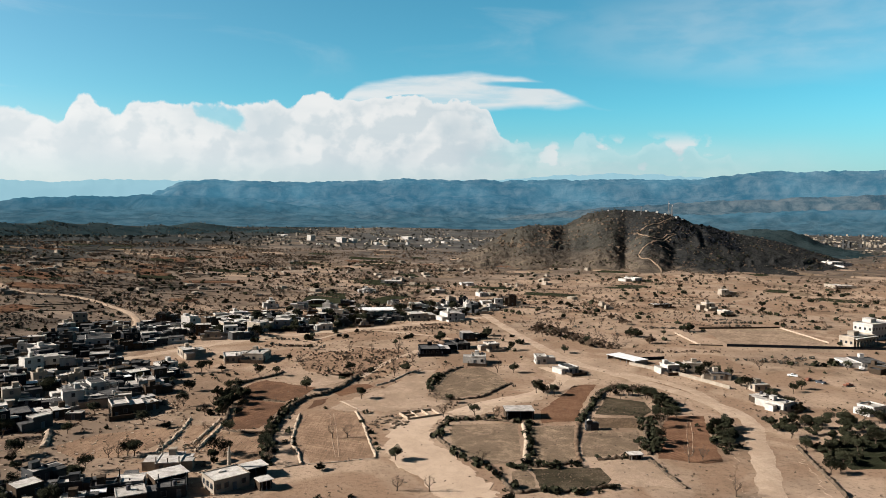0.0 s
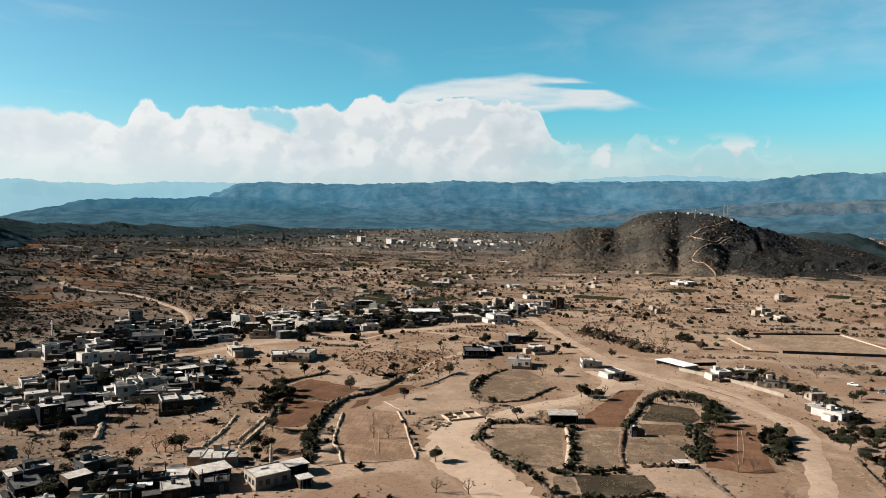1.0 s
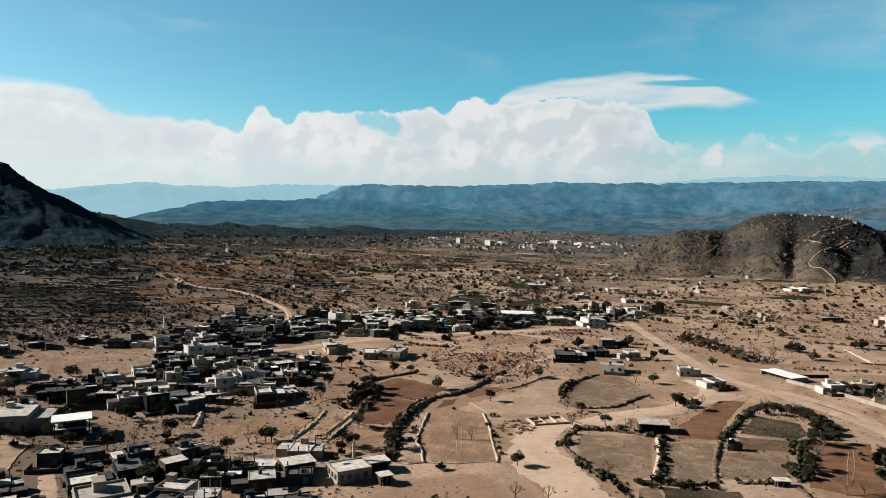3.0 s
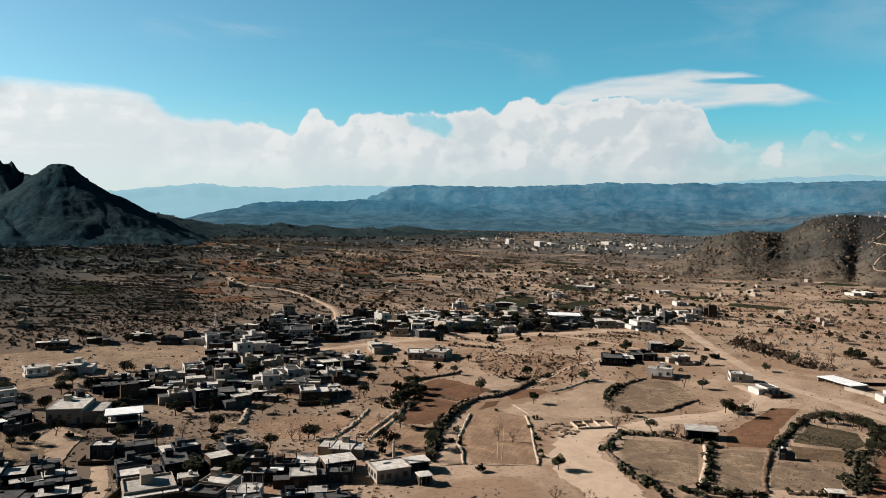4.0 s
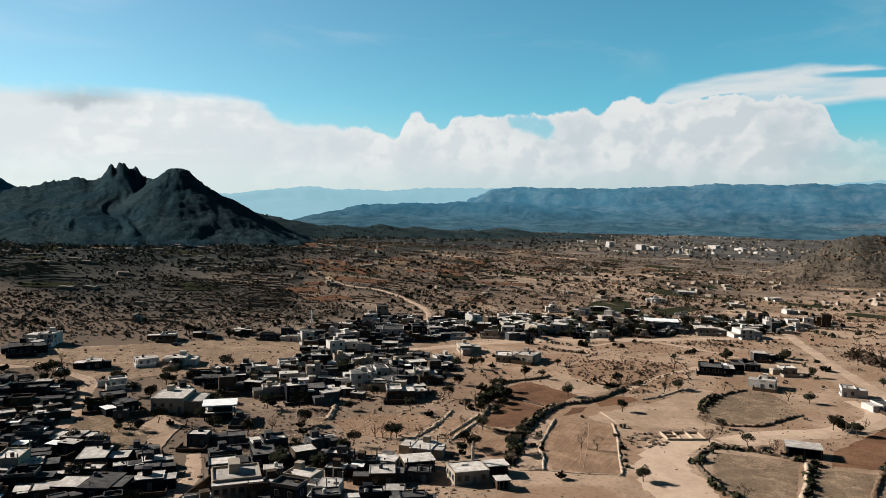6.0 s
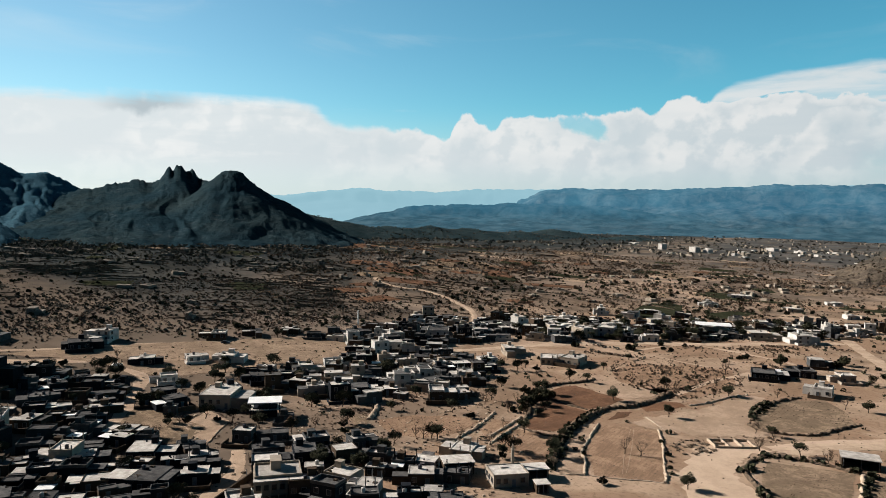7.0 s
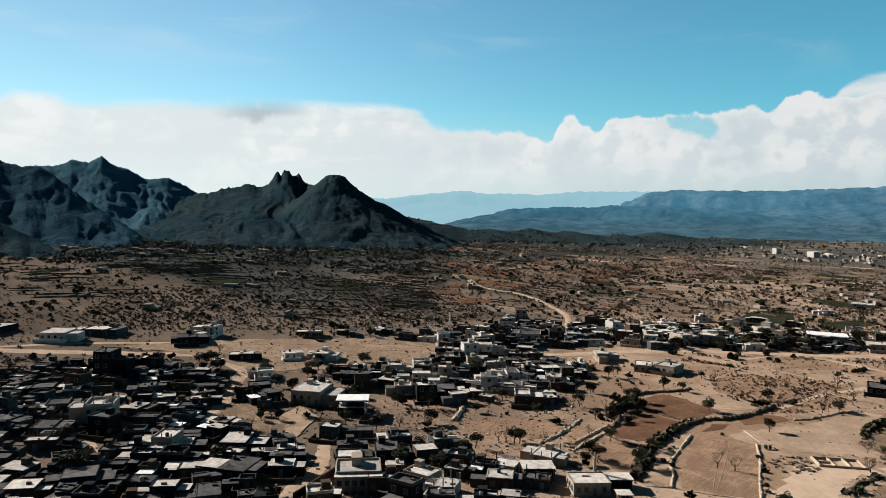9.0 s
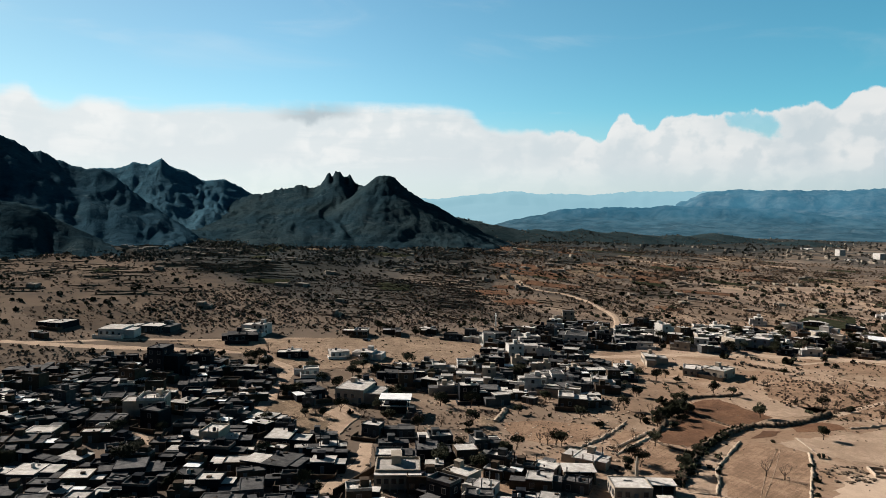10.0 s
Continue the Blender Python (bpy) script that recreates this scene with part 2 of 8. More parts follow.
def ground_material():
    m = bpy.data.materials.new("soil")
    m.use_nodes = True
    g = Graph(m.node_tree)
    place = g.node("ShaderNodeNewGeometry").outputs["Position"]
    sep = g.node("ShaderNodeSeparateXYZ")
    g.put(sep.inputs[0], place)
    x, y, _ = sep.outputs
    wide = g.noise(place, 0.006, 6.0, 0.62)
    mid = g.noise(place, 0.035, 6.0, 0.65)
    grit = g.noise(place, 0.6, 5.0, 0.7)
    sand = g.mix(g.ramp(mid, 0.32, 0.68), (0.308, 0.222, 0.156), (0.215, 0.151, 0.104))
    scrub = g.mix(g.ramp(mid, 0.35, 0.65), (0.130, 0.104, 0.083), (0.060, 0.052, 0.045))
    # sandy basin in the east, stony scrub towards the west and the far plain
    west = g.ramp(g.math("ADD", x, g.math("MULTIPLY", g.math("SUBTRACT", y, 230.0), 0.22)), -70.0, -300.0)
    far = g.ramp(g.math("SUBTRACT", y, g.math("MULTIPLY", x, 0.9)), 470.0, 880.0)
    dry = g.math("MAXIMUM", west, g.math("MULTIPLY", far, 0.66))
    dry = g.math("ADD", dry, g.math("MULTIPLY", g.math("SUBTRACT", wide, 0.5), 2.0), clamp=True)
    col = g.mix(g.math("MULTIPLY", dry, 0.92), sand, scrub)
    # far plain: blue-grey air haze painted over the soil colour
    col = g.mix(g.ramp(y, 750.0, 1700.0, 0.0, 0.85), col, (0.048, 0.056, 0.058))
    blotch = g.noise(g.scaled(place, (1.0, 0.7, 1.0)), 0.018, 7.0, 0.68, 0.6)
    red = g.noise(place, 0.022, 5.0, 0.6, 0.8)
    col = g.mix(g.math("MULTIPLY", g.ramp(red, 0.45, 0.58, 0.0, 0.8), g.ramp(dry, 0.6, 0.1)), col, (0.186, 0.120, 0.078))
    col = g.mix(g.ramp(blotch, 0.50, 0.66, 0.0, 0.5), col, (0.092, 0.064, 0.042))
    pebble = g.noise(place, 1.6, 3.0, 0.7)
    col = g.mix(g.math("MULTIPLY", g.ramp(grit, 0.5, 0.64), 0.42), col, (0.075, 0.053, 0.036))
    col = g.mix(g.math("MULTIPLY", g.ramp(pebble, 0.60, 0.72), 0.28), col, (0.05, 0.036, 0.026))
    # dark western ground: basalt that also paints in the west's dimness and haze
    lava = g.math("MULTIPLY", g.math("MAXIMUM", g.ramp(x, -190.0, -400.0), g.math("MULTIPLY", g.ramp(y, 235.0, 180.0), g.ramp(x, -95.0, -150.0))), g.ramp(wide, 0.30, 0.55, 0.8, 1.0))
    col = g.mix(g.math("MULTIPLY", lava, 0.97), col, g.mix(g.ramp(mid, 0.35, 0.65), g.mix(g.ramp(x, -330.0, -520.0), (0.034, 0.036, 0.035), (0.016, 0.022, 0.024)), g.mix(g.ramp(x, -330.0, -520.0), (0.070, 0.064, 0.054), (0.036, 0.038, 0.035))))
    tan = g.noise(g.scaled(place, (0.8, 1.0, 1.0)), 0.013, 6.0, 0.6, 0.7)
    col = g.mix(g.math("MULTIPLY", g.ramp(tan, 0.40, 0.57, 0.0, 0.95), g.math("MULTIPLY", lava, g.math("MULTIPLY", g.ramp(x, -500.0, -270.0), g.ramp(y, 380.0, 470.0, 0.12, 1.0)))), col, g.mix(g.ramp(mid, 0.35, 0.65), (0.230, 0.168, 0.118), (0.150, 0.110, 0.080)))
    col = g.mix(g.math("MULTIPLY", g.ramp(tan, 0.50, 0.38, 0.0, 0.62), dry), col, (0.040, 0.038, 0.032))
    # trodden earth between the houses
    lanes = g.math("MULTIPLY", g.math("MULTIPLY", g.ramp(x, -85.0, -125.0), g.ramp(y, 350.0, 290.0)), g.ramp(mid, 0.30, 0.62, 0.45, 0.8))
    col = g.mix(lanes, col, (0.125, 0.093, 0.068))
    flats = g.math("MULTIPLY", g.math("MULTIPLY", g.ramp(y, 720.0, 900.0), g.ramp(x, 330.0, 480.0)), g.ramp(mid, 0.30, 0.60, 0.5, 1.0))
    col = g.mix(g.math("MULTIPLY", flats, 0.8), col, (0.050, 0.043, 0.036))
    plots = g.node("ShaderNodeTexVoronoi", distance="CHEBYCHEV")
    plots.inputs["Scale"].default_value = 0.022
    g.put(plots.inputs["Vector"], g.scaled(place, (0.6, 1.0, 0.0)))
    shade = g.node("ShaderNodeHueSaturation")
    cell = g.node("ShaderNodeSeparateColor")
    g.put(cell.inputs[0], plots.outputs["Color"])
    g.put(shade.inputs["Value"], g.ramp(cell.outputs[0], 0.0, 1.0, 0.72, 1.22, smooth=False)), g.put(shade.inputs["Color"], col)
    col = g.mix(g.ramp(dry, 0.1, 0.5), col, shade.outputs[0])
    p, out, b = g.node("ShaderNodeBsdfPrincipled"), g.node("ShaderNodeOutputMaterial"), g.node("ShaderNodeBump")
    g.put(p.inputs["Base Color"], col)
    p.inputs["Roughness"].default_value, p.inputs["Specular IOR Level"].default_value = 0.95, 0.0
    b.inputs["Strength"].default_value, b.inputs["Distance"].default_value = 0.5, 0.5
    g.put(b.inputs["Height"], grit), g.put(p.inputs["Normal"], b.outputs[0]), g.put(out.inputs[0], p.outputs[0])
    return m


def field_material(name, base, other, streak=1.0, turn=0.0, mottle=0.75, bump=0.6):
    """Tilled soil: broad patches, drawn-out streaks along the plough's way, and clods."""
    m = bpy.data.materials.new(name)
    m.use_nodes = True
    g = Graph(m.node_tree)
    place = g.node("ShaderNodeNewGeometry").outputs["Position"]
    spun = g.node("ShaderNodeVectorRotate", rotation_type="Z_AXIS")
    g.put(spun.inputs["Vector"], place)
    spun.inputs["Angle"].default_value = turn
    patch = g.noise(place, 0.07, 6.0, 0.68, 0.5)
    blot = g.noise(place, 0.32, 5.0, 0.72, 0.3)
    drawn = g.noise(g.scaled(spun.outputs[0], (1.3, 0.10, 1.0)), 1.0, 5.0, 0.7, 0.6)
    clod = g.noise(place, 2.2, 4.0, 0.75)
    col = g.mix(g.ramp(patch, 0.42, 0.58), base, other)
    col = g.mix(g.ramp(g.noise(place, 0.13, 6.0, 0.7, 0.8), 0.54, 0.66, 0.0, mottle), col, tuple(c * 0.62 for c in other))
    col = g.mix(g.ramp(blot, 0.44, 0.60, 0.0, mottle), col, tuple(c * 0.58 for c in base))
    col = g.mix(g.ramp(drawn, 0.48, 0.60, 0.0, 0.7 * streak), col, tuple(c * 0.5 for c in other))
    col = g.mix(g.ramp(drawn, 0.42, 0.30, 0.0, 0.4 * streak), col, tuple(min(1, c * 1.5) for c in base))
    col = g.mix(g.ramp(clod, 0.50, 0.62, 0.0, mottle * 0.9), col, tuple(c * 0.52 for c in other))
    p, out, b = g.node("ShaderNodeBsdfPrincipled"), g.node("ShaderNodeOutputMaterial"), g.node("ShaderNodeBump")
    g.put(p.inputs["Base Color"], col)
    p.inputs["Roughness"].default_value, p.inputs["Specular IOR Level"].default_value = 1.0, 0.0
    b.inputs["Strength"].default_value, b.inputs["Distance"].default_value = bump, 0.35
    g.put(b.inputs["Height"], g.math("ADD", clod, g.math("MULTIPLY", drawn, streak))), g.put(p.inputs["Normal"], b.outputs[0]), g.put(out.inputs[0], p.outputs[0])
    return m


SOIL = ground_material()
WADI = field_material("wadi_sand", (0.385, 0.288, 0.208), (0.345, 0.256, 0.183), 0.0, 0.0, 0.22, 0.15)
SAND = field_material("sand_track", (0.352, 0.264, 0.190), (0.293, 0.213, 0.150), 0.0, 0.0, 0.3, 0.2)
PLOUGH = field_material("ploughed_soil", (0.140, 0.078, 0.047), (0.098, 0.056, 0.036), 0.25, 0.3, 0.5)
STUBBLE = field_material("stubble", (0.256, 0.170, 0.112), (0.186, 0.121, 0.079), 0.5, 0.06, 0.45)
PALE = field_material("pale_soil", (0.315, 0.230, 0.163), (0.254, 0.181, 0.126), 0.08, 0.2, 0.35)
GREY = field_material("fallow", (0.23, 0.166, 0.112), (0.13, 0.096, 0.065), 0.3, 1.5)
DARKSTUB = field_material("brown_stubble", (0.135, 0.092, 0.058), (0.085, 0.06, 0.039), 0.5, 0.4, 0.6)
TRODDEN = field_material("trodden_sand", (0.285, 0.205, 0.142), (0.205, 0.148, 0.102), 0.35, 0.75, 0.7)
GREEN = field_material("green_crop", (0.034, 0.035, 0.021), (0.024, 0.027, 0.015), 0.8, 0.9)
REDSOIL = field_material("red_soil", (0.15, 0.083, 0.05), (0.115, 0.063, 0.038), 0.2, 0.2, 0.4)
DARKSOIL = field_material("dark_fallow", (0.085, 0.066, 0.044), (0.04, 0.034, 0.022), 0.45, 1.5)
STONE = material("dry_stone", (0.125, 0.092, 0.064), (0.048, 0.037, 0.027), 0.9, 0.95, 0.8)
MUDSTONE = material("brown_field_stone", (0.15, 0.1, 0.066), (0.08, 0.056, 0.039), 0.9, 0.95, 0.8)
PALESTONE = material("pale_stone", (0.350, 0.277, 0.205), (0.270, 0.212, 0.155), 0.9, 0.95, 0.6)
HUTSTONE = material("grey_hut_stone", (0.165, 0.140, 0.113), (0.110, 0.095, 0.079), 0.9, 0.95, 0.6)
WHITE = material("whitewash", (0.4, 0.383, 0.35), (0.29, 0.274, 0.248), 0.35, 0.85, 0.1, vary=0.12, fine_mix=0.3)
CREAM = material("cream_plaster", (0.285, 0.243, 0.191), (0.2, 0.170, 0.133), 0.35, 0.88, 0.1, vary=0.15, fine_mix=0.3)
BLOCK = material("cement_block", (0.056, 0.057, 0.056), (0.036, 0.037, 0.037), 0.5, 0.92, 0.3, vary=0.2)
MUD = material("brown_stone_wall", (0.06, 0.043, 0.03), (0.038, 0.029, 0.021), 0.6, 0.93, 0.5, vary=0.2)
BASALT = material("dark_stone_wall", (0.014, 0.016, 0.019), (0.008, 0.0095, 0.012), 0.6, 0.93, 0.5, vary=0.25)
ROOF = material("cement_roof", (0.45, 0.42, 0.375), (0.24, 0.22, 0.195), 0.5, 0.9, 0.2, vary=0.28, fine=2.2, fine_mix=0.8)
ROOFMUD = material("mud_roof", (0.092, 0.088, 0.083), (0.034, 0.034, 0.034), 0.5, 0.93, 0.3, vary=0.35, fine=2.2, fine_mix=0.8)
PANE = material("dark_pane", (0.02, 0.024, 0.028), (0.012, 0.015, 0.018), 0.5, 0.25, 0.0, gloss=0.4)
FRAME = material("window_frame", (0.16, 0.15, 0.14), (0.12, 0.11, 0.10), 1.0, 0.6, 0.0)
DOOR = material("steel_door", (0.10, 0.12, 0.13), (0.07, 0.08, 0.085), 1.0, 0.5, 0.1, vary=0.3)
TANK = material("tank_plastic", (0.05, 0.05, 0.055), (0.04, 0.04, 0.045), 1.0, 0.5, 0.0)
SHEET = material("steel_sheet_roof", (0.62, 0.62, 0.60), (0.5, 0.5, 0.48), 0.3, 0.5, 0.1)
BARK = material("bark", (0.098, 0.070, 0.050), (0.064, 0.047, 0.035), 1.2, 0.95, 0.4)
LEAF = material("acacia_leaf", (0.037, 0.037, 0.021), (0.021, 0.023, 0.014), 0.15, 0.8, 0.0, fine=0.8, vary=0.25)
# leaf colour lightened to paint in the haze over far trees
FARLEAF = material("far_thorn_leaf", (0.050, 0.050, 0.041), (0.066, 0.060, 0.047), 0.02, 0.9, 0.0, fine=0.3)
DRYLEAF = material("dry_twigs", (0.135, 0.096, 0.066), (0.082, 0.060, 0.044), 0.15, 0.9, 0.0, fine=0.8, vary=0.25)


def mountain_material(name, dark, light, bush, pale):
    """Stony slopes: broad patches, dark thorn bush in the hollows, pale broken ledges."""
    m = bpy.data.materials.new(name)
    m.use_nodes = True
    g = Graph(m.node_tree)
    place = g.node("ShaderNodeNewGeometry").outputs["Position"]
    broad, mid, small = g.noise(place, 0.009, 6.0, 0.62, 0.5), g.noise(place, 0.04, 6.0, 0.68, 0.3), g.noise(place, 0.17, 4.0, 0.7)
    col = g.mix(g.ramp(broad, 0.36, 0.64), dark, light)
    col = g.mix(g.ramp(mid, 0.46, 0.64, 0.0, 0.7), col, bush)
    col = g.mix(g.ramp(small, 0.52, 0.64, 0.0, 0.75), col, bush)
    ledge = g.math("MULTIPLY", g.ramp(g.noise(g.scaled(place, (1, 1, 1.8)), 0.075, 5.0, 0.7, 0.6), 0.55, 0.66), g.ramp(g.noise(place, 0.013, 4.0, 0.6), 0.47, 0.60))
    col = g.mix(g.math("MULTIPLY", ledge, 0.75), col, pale)
    p, out, b = g.node("ShaderNodeBsdfPrincipled"), g.node("ShaderNodeOutputMaterial"), g.node("ShaderNodeBump")
    g.put(p.inputs["Base Color"], col)
    p.inputs["Roughness"].default_value, p.inputs["Specular IOR Level"].default_value = 1.0, 0.0
    b.inputs["Strength"].default_value, b.inputs["Distance"].default_value = 0.75, 6.0
    g.put(b.inputs["Height"], g.math("ADD", mid, g.math("MULTIPLY", small, 0.35))), g.put(p.inputs["Normal"], b.outputs[0]), g.put(out.inputs[0], p.outputs[0])
    return m


# rock colours with blue air haze painted in, strongest on the back mountain
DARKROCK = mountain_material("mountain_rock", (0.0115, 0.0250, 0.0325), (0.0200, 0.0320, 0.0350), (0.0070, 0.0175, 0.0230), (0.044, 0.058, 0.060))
SPURROCK = mountain_material("hazed_spur_rock", (0.0180, 0.0420, 0.0580), (0.0250, 0.0500, 0.0640), (0.0110, 0.0300, 0.0430), (0.048, 0.074, 0.084))
HAZEROCK = mountain_material("hazed_distant_rock", (0.0290, 0.0700, 0.0950), (0.0380, 0.0800, 0.1030), (0.0200, 0.0530, 0.0750), (0.075, 0.115, 0.130))
LOWROCK = mountain_material("hazed_low_scrub", (0.0170, 0.0300, 0.0330), (0.0270, 0.0390, 0.0400), (0.0105, 0.0210, 0.0240), (0.050, 0.058, 0.056))


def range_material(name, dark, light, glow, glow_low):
    """Cliff bands and gullied slopes; blue emission paints in the haze of miles of air."""
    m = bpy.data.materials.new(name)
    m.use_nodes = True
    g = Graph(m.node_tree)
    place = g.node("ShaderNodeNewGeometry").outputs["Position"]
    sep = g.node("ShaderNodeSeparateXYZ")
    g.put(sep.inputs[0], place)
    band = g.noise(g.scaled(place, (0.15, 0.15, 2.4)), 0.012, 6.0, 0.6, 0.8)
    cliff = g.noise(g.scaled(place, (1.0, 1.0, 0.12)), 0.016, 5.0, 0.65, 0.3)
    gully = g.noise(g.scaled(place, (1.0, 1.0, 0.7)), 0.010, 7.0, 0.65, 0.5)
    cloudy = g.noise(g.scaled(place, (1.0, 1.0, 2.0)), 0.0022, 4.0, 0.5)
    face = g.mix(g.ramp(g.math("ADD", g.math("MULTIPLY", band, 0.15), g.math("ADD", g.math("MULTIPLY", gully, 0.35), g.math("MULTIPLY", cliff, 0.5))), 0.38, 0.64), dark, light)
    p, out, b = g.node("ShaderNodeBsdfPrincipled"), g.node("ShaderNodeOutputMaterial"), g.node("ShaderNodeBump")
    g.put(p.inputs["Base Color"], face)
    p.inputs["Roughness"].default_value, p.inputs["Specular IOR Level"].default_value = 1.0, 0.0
    # the glow is painted haze, a darker slate towards the foot
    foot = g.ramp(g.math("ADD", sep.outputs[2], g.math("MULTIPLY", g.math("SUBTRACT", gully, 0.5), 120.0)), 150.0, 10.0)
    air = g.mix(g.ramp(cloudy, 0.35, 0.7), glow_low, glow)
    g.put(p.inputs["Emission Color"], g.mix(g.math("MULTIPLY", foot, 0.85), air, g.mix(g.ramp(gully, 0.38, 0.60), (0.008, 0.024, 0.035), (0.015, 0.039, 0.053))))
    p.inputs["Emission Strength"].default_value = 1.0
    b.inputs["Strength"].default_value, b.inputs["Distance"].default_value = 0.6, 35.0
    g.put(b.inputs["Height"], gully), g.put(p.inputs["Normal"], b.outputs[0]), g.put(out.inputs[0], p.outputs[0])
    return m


def hill_material():
    """Brown scree broken by dark lava outcrops, the widest on the eastern shoulder, where they also paint in its shade.
    """
    m = bpy.data.materials.new("hill_rock")
    m.use_nodes = True
    g = Graph(m.node_tree)
    place = g.node("ShaderNodeNewGeometry").outputs["Position"]
    big, mid, small = g.noise(place, 0.011, 6.0, 0.66, 0.4), g.noise(place, 0.045, 6.0, 0.68), g.noise(place, 0.22, 4.0, 0.7)
    col = g.mix(g.ramp(big, 0.32, 0.66), (0.057, 0.053, 0.043), (0.034, 0.033, 0.029))
    col = g.mix(g.ramp(mid, 0.48, 0.66, 0.0, 0.7), col, (0.030, 0.024, 0.018))
    col = g.mix(g.ramp(small, 0.55, 0.7, 0.0, 0.6), col, (0.022, 0.019, 0.016))
    gap = g.node("ShaderNodeVectorMath", operation="DISTANCE")
    g.put(gap.inputs[0], g.scaled(place, (1, 0.4, 1))), g.put(gap.inputs[1], (500.0, 440.0, 20.0))
    lava = g.math("ADD", g.ramp(gap.outputs["Value"], 290.0, 70.0, 0.0, 0.60), g.math("MULTIPLY", big, 0.55))
    lava = g.math("ADD", lava, g.math("MULTIPLY", g.math("SUBTRACT", mid, 0.5), 0.5))
    col = g.mix(g.ramp(lava, 0.37, 0.53, 0.0, 0.9), col, g.mix(g.ramp(small, 0.4, 0.6), (0.012, 0.014, 0.015), (0.026, 0.025, 0.023)))
    # sandy apron at the foot, and pale broken ledges
    sep = g.node("ShaderNodeSeparateXYZ")
    g.put(sep.inputs[0], place)
    low = g.ramp(g.math("ADD", sep.outputs[2], g.math("MULTIPLY", g.math("SUBTRACT", big, 0.5), 50.0)), 30.0, 4.0)
    col = g.mix(g.math("MULTIPLY", low, g.ramp(lava, 0.62, 0.40, 0.0, 0.6)), col, g.mix(g.ramp(mid, 0.4, 0.6), (0.142, 0.108, 0.077), (0.092, 0.071, 0.053)))
    ledge = g.math("MULTIPLY", g.ramp(g.noise(place, 0.09, 5.0, 0.7, 0.6), 0.58, 0.68), g.ramp(g.noise(place, 0.014, 3.0, 0.5), 0.50, 0.60))
    col = g.mix(g.math("MULTIPLY", ledge, 0.7), col, (0.155, 0.135, 0.112))
    p, out, b = g.node("ShaderNodeBsdfPrincipled"), g.node("ShaderNodeOutputMaterial"), g.node("ShaderNodeBump")
    g.put(p.inputs["Base Color"], col)
    p.inputs["Roughness"].default_value, p.inputs["Specular IOR Level"].default_value = 1.0, 0.0
    b.inputs["Strength"].default_value, b.inputs["Distance"].default_value = 1.0, 7.0
    g.put(b.inputs["Height"], g.math("ADD", mid, g.math("MULTIPLY", small, 0.4))), g.put(p.inputs["Normal"], b.outputs[0]), g.put(out.inputs[0], p.outputs[0])
    return m


ROCK = hill_material()
RANGE = range_material("hazed_range_rock", (0.006, 0.012, 0.016), (0.046, 0.052, 0.052), (0.027, 0.082, 0.119), (0.011, 0.050, 0.081))
NEARRANGE = range_material("hazed_foothill_rock", (0.006, 0.012, 0.015), (0.030, 0.036, 0.037), (0.026, 0.080, 0.116), (0.011, 0.050, 0.080))
SHOULDER = range_material("hazed_shoulder_rock", (0.005, 0.010, 0.013), (0.062, 0.062, 0.058), (0.018, 0.042, 0.059), (0.009, 0.028, 0.043))
# pale haze before the farthest mountains, painted as emission
RANGEPALE = material("hazed_farther_rock", (0.012, 0.018, 0.020), (0.016, 0.022, 0.024), 0.002, 1.0, 0.0, fine=0.01, glow=(0.118, 0.208, 0.245))


# ---- mesh helpers ----
def part(name, bm, mats, parent=None, label=""):
    """Links a bmesh, or (verts, faces), as one mesh object under a thing."""
    me = bpy.data.meshes.new(name)
    if isinstance(bm, tuple):
        me.from_pydata(bm[0], [], bm[1])
        if len(bm) > 2:
            me.polygons.foreach_set("material_index", bm[2])
    else:
        bm.to_mesh(me)
        bm.free()
    for mt in mats if isinstance(mats, (list, tuple)) else [mats]:
        me.materials.append(mt)
    ob = new(name, me)
    if parent:
        ob.parent = parent
    if label:
        tagged(ob, label)
    return ob


def child(name, me, parent, m=None):
    """Another object on a mesh that is already there."""
    ob = new(name, me)
    ob.parent = parent
    if m is not None:
        ob.matrix_local = m
    return ob


BOX = [(0, 3, 2, 1), (4, 5, 6, 7), (0, 1, 5, 4), (1, 2, 6, 5), (2, 3, 7, 6), (3, 0, 4, 7)]


def boxes(*items):
    """Verts and faces of boxes given as (x0, y0, z0, x1, y1, z1[, batter[, slot]]); batter draws the top in."""
    v, f, s = [], [], []
    for it in items:
        x0, y0, z0, x1, y1, z1 = it[:6]
        b = it[6] if len(it) > 6 else 0.0
        n = len(v)
        v += [(x0, y0, z0), (x1, y0, z0), (x1, y1, z0), (x0, y1, z0), (x0 + b, y0 + b, z1), (x1 - b, y0 + b, z1), (x1 - b, y1 - b, z1), (x0 + b, y1 - b, z1)]
        f += [tuple(n + i for i in q) for q in BOX]
        s += [it[7] if len(it) > 7 else 0] * 6
    return v, f, s


def tube(path, radii, sides=6):
    """A tapered tube along a path."""
    v, f = [], []
    for i, (p, r) in enumerate(zip(path, radii)):
        p = Vector(p)
        d = (Vector(path[min(i + 1, len(path) - 1)]) - Vector(path[max(i - 1, 0)])).normalized()
        a = d.orthogonal().normalized()
        b = d.cross(a)
        v += [tuple(p + r * (math.cos(k * 2 * math.pi / sides) * a + math.sin(k * 2 * math.pi / sides) * b)) for k in range(sides)]
        if i:
            o = (i - 1) * sides
            f += [(o + k, o + (k + 1) % sides, o + sides + (k + 1) % sides, o + sides + k) for k in range(sides)]
    f.append(tuple(range(len(v) - sides, len(v))))
    return v, f


